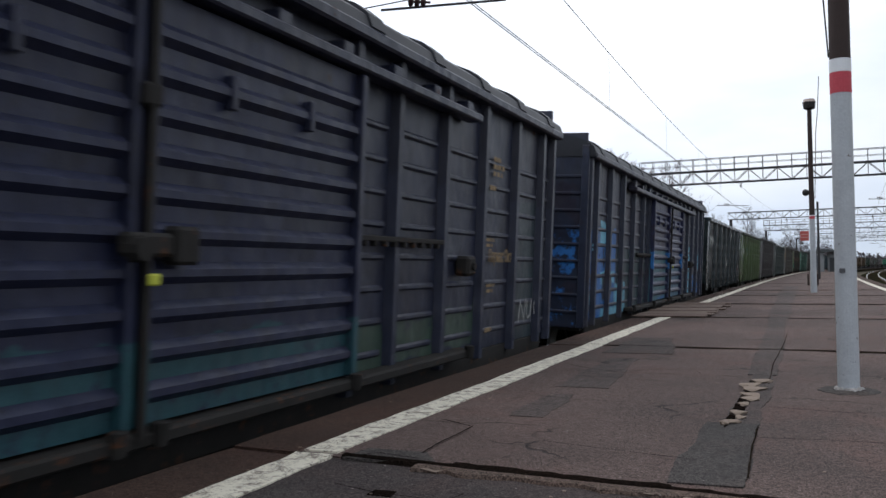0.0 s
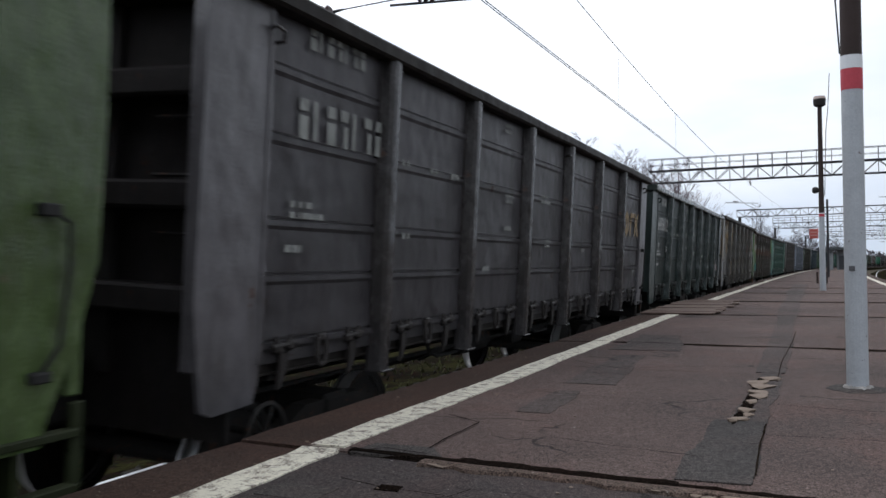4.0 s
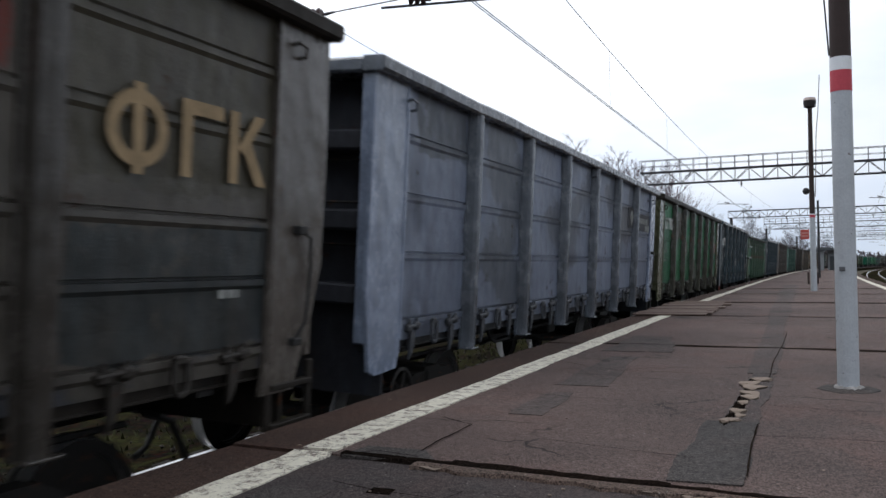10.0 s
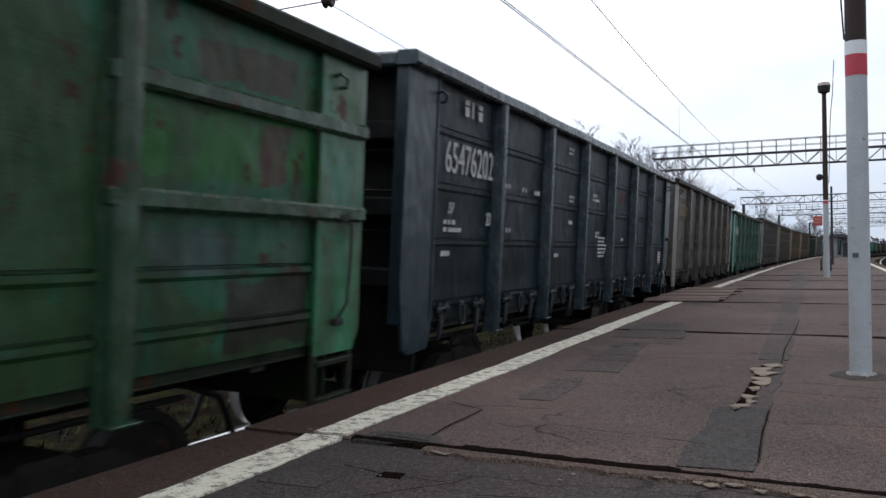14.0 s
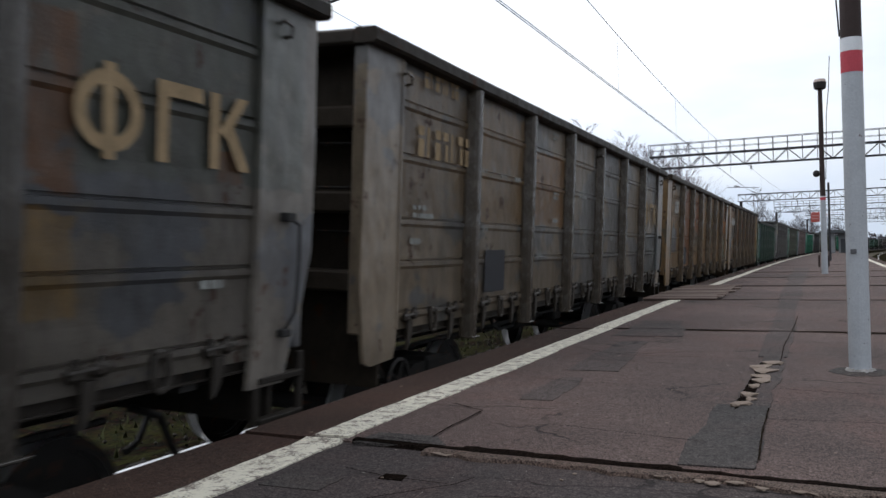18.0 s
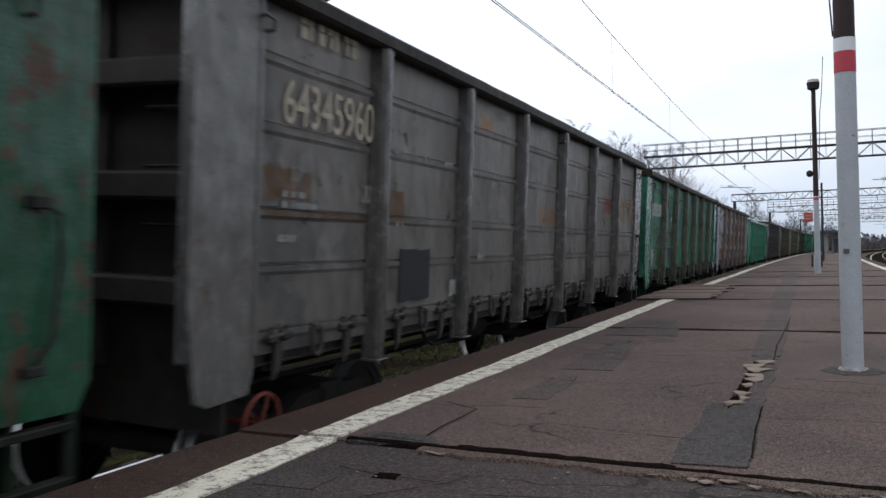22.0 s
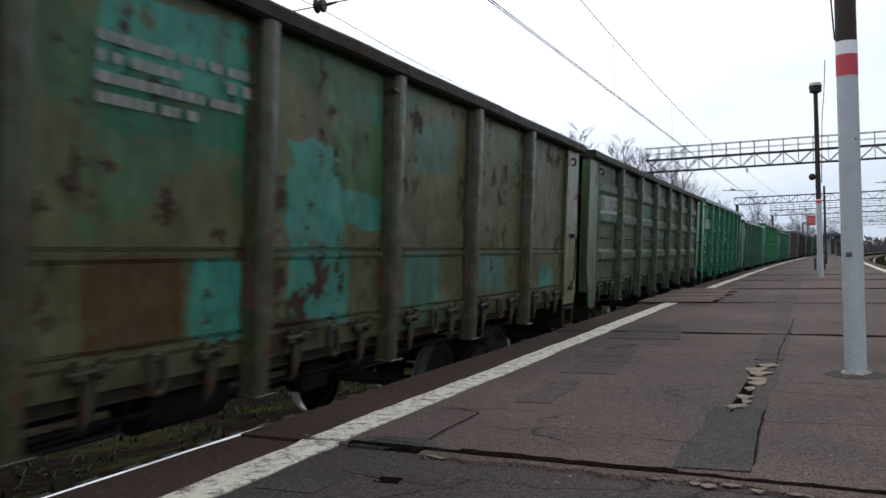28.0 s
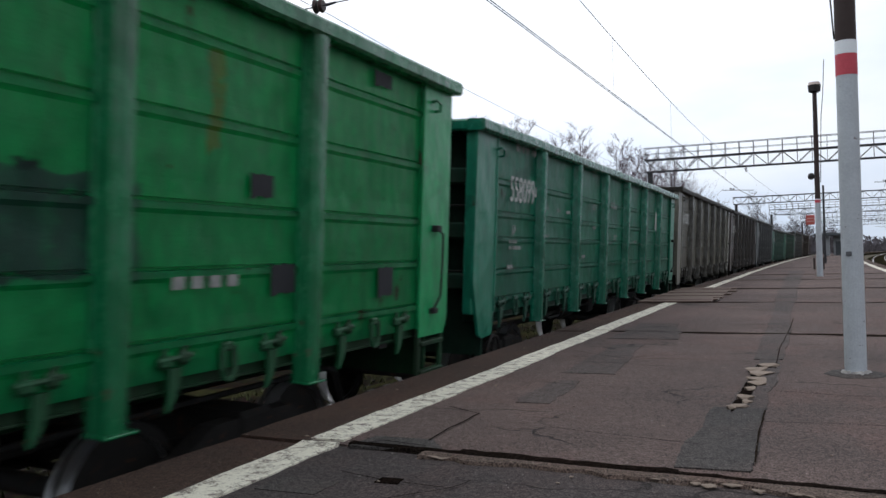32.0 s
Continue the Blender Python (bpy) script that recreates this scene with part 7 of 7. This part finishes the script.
             extra=[("block", 3.9, 2.54, 0.24, 0.15, M_DARKBLOCK), ("block", 4.14, 1.95, 0.28, 0.2, M_DARKBLOCK), ("block", 5.65, 1.88, 0.26, 0.24, M_DARKBLOCK), ("block", 5.5, 3.49, 0.3, 0.12, M_DARKBLOCK), ("brand", 3.2, 1.96, [(0.1, 0.07)] * 4, M_FAINT)]),
        dict(label="dark sea-green gondola wagon with white number", paint=(tone(16, 106, 82), tone(16, 96, 76), 0.3, 0.06, 0.2), shine=0.45, number="55809940", style="low", top=3.48, at=(-5.06, 2.82), extra=[("block", 4.3, 2.75, 0.6, 0.4, M_WHITE)]),
        dict(label="pale grey-brown gondola wagon", paint=(tone(104, 102, 92), None, 0, 0.2, 0.4), number="64180022"),
        dict(label="dark brown gondola wagon with grey end plates", paint=(tone(62, 54, 50), None, 0, 0.2, 0.4), number="62991375"),
        dict(label="slate grey steel gondola wagon", paint=(tone(76, 82, 84), None, 0, 0.1, 0.3), number="64441902"),
        dict(label="sea-green steel gondola wagon far back", paint=(tone(36, 104, 84), None, 0, 0.1, 0.3), number="61774501", style="high", top=3.48),
        dict(label="dark green steel gondola wagon", paint=(tone(24, 92, 66), None, 0, 0.1, 0.3), number="61990117", style="high", top=3.48),
        dict(label="mid grey steel gondola wagon", paint=(tone(88, 92, 88), None, 0, 0.15, 0.4), number="64220913"),
        dict(label="brown weathered gondola wagon at the train's end", paint=(tone(84, 70, 60), None, 0, 0.3, 0.4), number="63108820"),
    ]


# ---- boxcars ----
B_HALF, B_WALL, B_POST = 8.05, 1.42, 1.5
B_TOP = 3.8
LEAF = 2.32  # width of a door leaf
STUDS = (2.37, 3.12, 4.18, 5.26, 6.38, 7.45, 7.98)


def boxcar(label, mat, door_mat, graffiti, index):
    car = tagged(new("boxcar"), label, "freight wagon", "wagons of the train")
    bays = [(-b, -a) for a, b in zip(STUDS[:-1], STUDS[1:])] + list(zip(STUDS[:-1], STUDS[1:]))

    def bay(y0, y1):
        def build(bm):
            box(bm, B_WALL - 0.04, B_WALL, y0 + 0.005, y1 - 0.005, 1.2, B_TOP)
        return shape(("bay", round(y0, 2)), build)

    def stud(bm):
        prism(bm, [(-0.07, B_WALL - 0.01), (-0.045, B_POST), (0.045, B_POST), (0.07, B_WALL - 0.01)], "x", 1.12, B_TOP)
        for v in bm.verts:
            v.co = Vector((v.co.z, v.co.y, v.co.x))
        bmesh.ops.recalc_face_normals(bm, faces=bm.faces[:])

    def leaf(sgn):
        def build(bm):
            y0, y1 = (0.02, LEAF) if sgn > 0 else (-LEAF, -0.02)
            box(bm, B_WALL + 0.06, B_WALL + 0.1, y0, y1, 1.3, 3.52)
        return shape(("door_leaf", sgn), build)

    def rib(y0, y1):
        w = round(y1 - y0, 2)
        return shape(("rib", w), lambda bm: box(bm, B_WALL - 0.01, B_WALL + 0.028, 0.14, w - 0.14, -0.03, 0.03, 0.018))

    def corrugation(bm):
        prism(bm, [(B_WALL + 0.1, -0.06), (B_WALL + 0.15, -0.02), (B_WALL + 0.15, 0.02), (B_WALL + 0.1, 0.06)], "y", 0.06, LEAF - 0.1)

    def stile(bm):
        box(bm, B_WALL + 0.09, B_WALL + 0.17, -0.035, 0.035, 1.3, 3.52, 0.01)

    def batten(bm):
        box(bm, B_WALL + 0.1, B_WALL + 0.165, -0.025, 0.025, 3.0, 3.2, 0.008)

    def track_rail(bm):
        box(bm, B_WALL + 0.02, B_WALL + 0.2, -4.75, 4.75, 3.54, 3.62, 0.015)
        for i in range(12):
            y = -4.55 + i * 0.827
            box(bm, B_WALL, B_WALL + 0.14, y - 0.07, y + 0.07, 3.6, 3.72, 0.01)

    def low_rail(bm):
        box(bm, B_WALL + 0.02, B_WALL + 0.19, -4.75, 4.75, 1.2, 1.28, 0.015)
        for y in (-4.6, -2.25, -0.15, 0.15, 2.25, 4.6):
            tube(bm, (B_WALL + 0.2, y, 1.32), (B_WALL + 0.2, y, 1.2), 0.05, 0.04, 10)

    def roof(bm):
        n, pts = 14, []
        for q in range(n + 1):
            a = math.pi * q / n
            pts.append((-1.56 * math.cos(a), B_TOP + 0.1 + 0.36 * math.sin(a) ** 0.9 if 0 < q < n else B_TOP + 0.1))
        prism(bm, [(-1.56, B_TOP + 0.02)] + pts + [(1.56, B_TOP + 0.02)], "y", -B_HALF - 0.02, B_HALF + 0.02)

    def roof_rib(bm):
        n, outer = 14, []
        for q in range(n + 1):
            a = math.pi * q / n
            outer.append((-1.57 * math.cos(a), B_TOP + 0.11 + 0.40 * (math.sin(a) ** 0.9 if 0 < q < n else 0)))
        prism(bm, outer, "y", -0.12, 0.12)

    def gutter(bm):
        box(bm, B_WALL - 0.04, B_POST + 0.08, -B_HALF, B_HALF, B_TOP, B_TOP + 0.1, 0.02)

    def end_wall(bm):
        box(bm, -B_WALL, B_WALL, -B_HALF, -B_HALF + 0.05, 1.1, B_TOP + 0.4)
        for q in range(9):
            z = 1.35 + q * 0.27
            for x in (-0.95, 0.0, 0.95):
                box(bm, x - 0.4, x + 0.4, -B_HALF - 0.03, -B_HALF, z - 0.025, z + 0.025, 0.012)
        for x in (-1.41, -0.47, 0.47, 1.41):
            box(bm, x - 0.06, x + 0.06, -B_HALF - 0.06, -B_HALF, 1.1, B_TOP + 0.2, 0.012)

    def frame_build(bm):
        box(bm, -1.38, 1.38, -8.0, 8.0, 1.05, 1.2)
        box(bm, -0.28, 0.28, -7.7, 7.7, 0.8, 1.1, 0.03)
        box(bm, 1.3, 1.42, -7.8, 7.8, 0.98, 1.2, 0.02)
        box(bm, -1.42, -1.3, -7.8, 7.8, 0.98, 1.2, 0.02)

    def latch(bm):
        pipe(bm, [(B_WALL + 0.2, 0, 1.25), (B_WALL + 0.2, 0, 3.5)], 0.022, 6)
        box(bm, B_WALL + 0.14, B_WALL + 0.24, -0.16, 0.16, 2.16, 2.28, 0.02)
        box(bm, B_WALL + 0.14, B_WALL + 0.26, 0.16, 0.34, 2.12, 2.32, 0.02)
        tube(bm, (B_WALL + 0.2, -0.1, 2.2), (B_WALL + 0.28, -0.1, 2.2), 0.07, 0.06, 10)
        box(bm, B_WALL + 0.14, B_WALL + 0.22, -0.06, 0.06, 2.9, 3.02, 0.015)

    def stopper(bm):
        box(bm, B_WALL, B_WALL + 0.16, 4.6, 4.82, 2.0, 2.2, 0.03)
        tube(bm, (B_WALL + 0.16, 4.71, 2.1), (B_WALL + 0.19, 4.71, 2.1), 0.04, 0.04, 8)

    def guide(bm):
        box(bm, B_WALL + 0.08, B_WALL + 0.12, 2.35, 4.05, 2.3, 2.345, 0.008)
        for q in range(9):
            box(bm, B_WALL + 0.07, B_WALL + 0.125, 2.45 + q * 0.18, 2.49 + q * 0.18, 2.26, 2.31, 0.006)

    link_mesh("frame", shape("boxcar_frame", frame_build), M_UNDER, car)
    for side in (Matrix(), TURN):
        for y0, y1 in bays:
            sheet = link_mesh("panel", bay(y0, y1), mat, car, m=side)
            for q in range(8):
                link_mesh("rib", rib(y0, y1), mat, sheet, m=pose(0, y0, 1.39 + q * 0.263))
        for y in [sg * v for sg in (-1, 1) for v in STUDS[:-1] + (7.94,)]:
            link_mesh("post", shape("stud", stud), mat, car, m=side @ pose(0, y, 0))
        for sgn in (-1, 1):
            door = link_mesh("sliding_door", leaf(sgn), door_mat, car, "corrugated sliding door", side)
            y0 = 0.02 if sgn > 0 else -LEAF
            for q in range(10):
                link_mesh("corrugation", shape("corrugation", corrugation), door_mat, door, m=pose(0, y0, 1.46 + q * 0.205))
            for y in (y0 + 0.035, y0 + LEAF - 0.055):
                link_mesh("stile", shape("stile", stile), door_mat, door, m=pose(0, y, 0))
            for y in (y0 + 0.7, y0 + 1.55):
                link_mesh("batten", shape("batten", batten), door_mat, door, m=pose(0, y, 0))
        link_mesh("lintel", shape("lintel", lambda bm: box(bm, B_WALL - 0.04, B_WALL, -STUDS[0], STUDS[0], 3.46, B_TOP)), mat, car, m=side)
        link_mesh("door_rail", shape("door_rail", track_rail), mat, car, m=side)
        link_mesh("lower_door_rail", shape("low_door_rail", low_rail), M_UNDER, car, m=side)
        link_mesh("end_wall", shape("box_end", end_wall), mat, car, m=side)
        link_mesh("gutter", shape("gutter", gutter), mat, car, m=side)
        link_mesh("latch", shape("latch", latch), M_UNDER, car, "steel door bolt", side)
        link_mesh("door_stop", shape("stopper", stopper), M_UNDER, car, m=side)
        for sgn in (-1, 1):
            link_mesh("guide_bar", shape("guide_bar", guide), M_UNDER, car, m=side @ pose(0, 0 if sgn > 0 else -6.4, 0))
    r = link_mesh("roof", shape("roof", roof), M_ROOF, car, "arched sheet-metal roof")
    for i in range(13):
        link_mesh("roof_rib", shape("roof_rib", roof_rib), M_ROOF, r, m=pose(0, -7.5 + i * 1.25, 0))
    bm = bmesh.new()
    box(bm, B_WALL + 0.24, B_WALL + 0.27, -0.05, 0.03, 2.02, 2.08, 0.01)
    part("seal_tag", bm, plain("yellow_seal_tape", (0.42, 0.45, 0.06), 0.2, 20, 0.6), car, "bright yellow seal tag")
    undergear(car, 6.0)
    couplings(car, 1.72)
    for y, z, kind in graffiti:
        decal(car, stencil_mesh(kind), M_OCHRE if index == 1 else M_SKYBLUE, y, z, "illegible stencilled marks", B_WALL + 0.032)
    return car


M_ROOF = plain("roof_sheet_dark", (0.02, 0.022, 0.028), 0.3, 3, 0.5)
M_SKYBLUE = plain("faded_light_blue_paint", (0.1, 0.26, 0.36), 0.4, 9, 0.7)
BLUE, SKY, GREENISH = (0.024, 0.13, 0.37), (0.16, 0.42, 0.55), tone(58, 76, 66)
M_BOXA = paint("boxcar_paint_lead", tone(34, 39, 57), tone(31, 34, 50), 0.5, 0.08, 0.3, 51, 0.1, 0.56, shine=0.35, wear=0.15,
               blots=((2.0, 4.1, 1.26, 1.62, GREENISH), (4.2, 5.3, 1.3, 1.7, GREENISH), (6.55, 7.8, 1.2, 2.9, tone(42, 56, 62)), (-7.8, -2.0, 1.2, 1.5, tone(38, 50, 56))))
M_BOXA_DOOR = paint("boxcar_door_paint", tone(34, 39, 62), tone(32, 36, 54), 0.4, 0.06, 0.25, 52, 0.1, 0.56, shine=0.35, wear=0.15, blots=((-2.4, 2.4, 1.0, 1.72, tone(40, 76, 84)),))
M_BOXB = paint("boxcar_paint_plum", tone(32, 39, 57), tone(38, 37, 52), 0.5, 0.08, 0.3, 53, 0.1, 0.56, shine=0.35, wear=0.15,
               blots=((-5.46, -2.06, 1.2, 2.4, tone(36, 58, 62)), (-8.03, -5.58, 1.15, 2.75, BLUE), (-7.98, -6.95, 1.95, 2.25, tone(30, 90, 180)), (-7.93, -7.11, 1.45, 1.6, SKY), (-6.75, -5.67, 1.75, 2.0, SKY), (-6.90, -6.49, 2.45, 2.85, SKY),
                      (-6.64, -5.87, 1.5, 1.95, tone(48, 42, 38)), (-6.70, -5.56, 1.2, 1.36, SKY), (-5.58, -4.58, 1.15, 1.75, SKY), (4.2, 4.9, 1.3, 2.3, BLUE), (4.9, 5.3, 1.25, 2.6, SKY), (5.45, 5.85, 1.6, 2.5, SKY), (5.8, 6.3, 1.25, 1.8, BLUE),
                      (6.6, 7.1, 1.4, 2.6, SKY), (6.9, 7.7, 1.2, 1.5, BLUE), (7.2, 7.5, 1.9, 2.5, SKY)))
M_BOXB_DOOR = paint("boxcar_door_paint_blue", tone(36, 42, 72), tone(42, 38, 60), 0.45, 0.06, 0.2, 54, 0.1, 0.56, shine=0.35, wear=0.15,
                    blots=((-2.4, -0.05, 1.0, 2.42, tone(60, 106, 116)), (0.0, 2.4, 1.0, 2.12, tone(54, 96, 120)), (-0.2, 0.15, 2.0, 2.4, (0.03, 0.16, 0.42)), (-1.2, -0.3, 1.2, 1.34, BLUE), (0.3, 1.1, 1.2, 1.32, BLUE)))

boxcar_lead = boxcar("dark lead-blue boxcar with corrugated sliding doors", M_BOXA, M_BOXA_DOOR,
                     [(5.5, 2.98, "small"), (5.45, 2.4, "two"), (5.5, 1.9, "two"), (5.5, 1.42, "small"), (5.6, 3.3, "dates")], 1)
decal(boxcar_lead, lettering("Парнас Окт.", 0.2, 0.72), M_OCHRE, 5.95, 2.2, "faded ochre station name", B_WALL + 0.034)
bm = bmesh.new()
pipe(bm, [(0, 6.72, 1.42), (0, 6.78, 1.66), (0, 6.94, 1.44), (0, 7.0, 1.68)], 0.012, 5)
pipe(bm, [(0, 7.06, 1.66), (0, 7.06, 1.5), (0, 7.12, 1.44), (0, 7.22, 1.48), (0, 7.24, 1.68)], 0.012, 5)
pipe(bm, [(0, 7.56, 1.64), (0, 7.44, 1.68), (0, 7.34, 1.58), (0, 7.4, 1.47), (0, 7.54, 1.46), (0, 7.64, 1.52)], 0.012, 5)
for v in bm.verts:
    v.co.x = B_WALL + 0.03 + v.co.x * 0.2
ob = part("scrawl", bm, M_WHITE, boxcar_lead, "white sprayed scrawl")
ob["kind"] = "stuff"
boxcar_blue = boxcar("dark boxcar covered with blue graffiti patches", M_BOXB, M_BOXB_DOOR,
                     [(-7.6, 2.45, "owner"), (-6.3, 2.2, "small")], 2)

gondolas = [gondola(spec, i) for i, spec in enumerate(car_table())]


# ---- motion ----
def motions():
    times = [i * 1.0 for i in range(33)]

    def ride(car, home, reach):
        rows = []
        for t in times:
            s = home - run(t)
            a, b = arc(s - reach), arc(s + reach)
            m = (a + b) / 2
            d = b - a
            rows.append((t, pose(m.x, m.y, 0, 0, 0, math.degrees(math.atan2(-d.x, d.y))) @ pose(0, 0, 0, 0, math.degrees(CANT), 0)))
        walk(car, rows)

    for i, car in enumerate(gondolas):
        ride(car, PITCH * (2.5 + i), BOGIE)
    ride(boxcar_blue, 20.32, 6.0)
    ride(boxcar_lead, 2.14, 6.0)
    # all wheels roll alike: the first two axle places carry the keys, the rest share them
    first = {}
    rows = [(i / 30, math.degrees(run(i / 30) / 0.475)) for i in range(961)]
    for w in WHEELSETS:
        place = round(w.location.y, 2)
        if place not in first:
            walk(w, [(t, pose(0, w.location.y, 0.475) @ pose(0, 0, 0, a % 360)) for t, a in rows])
            first[place] = w
        else:
            w.rotation_mode = "QUATERNION"
            data = w.animation_data_create()
            data.action = first[place].animation_data.action
            data.action_slot = first[place].animation_data.action_slot


motions()
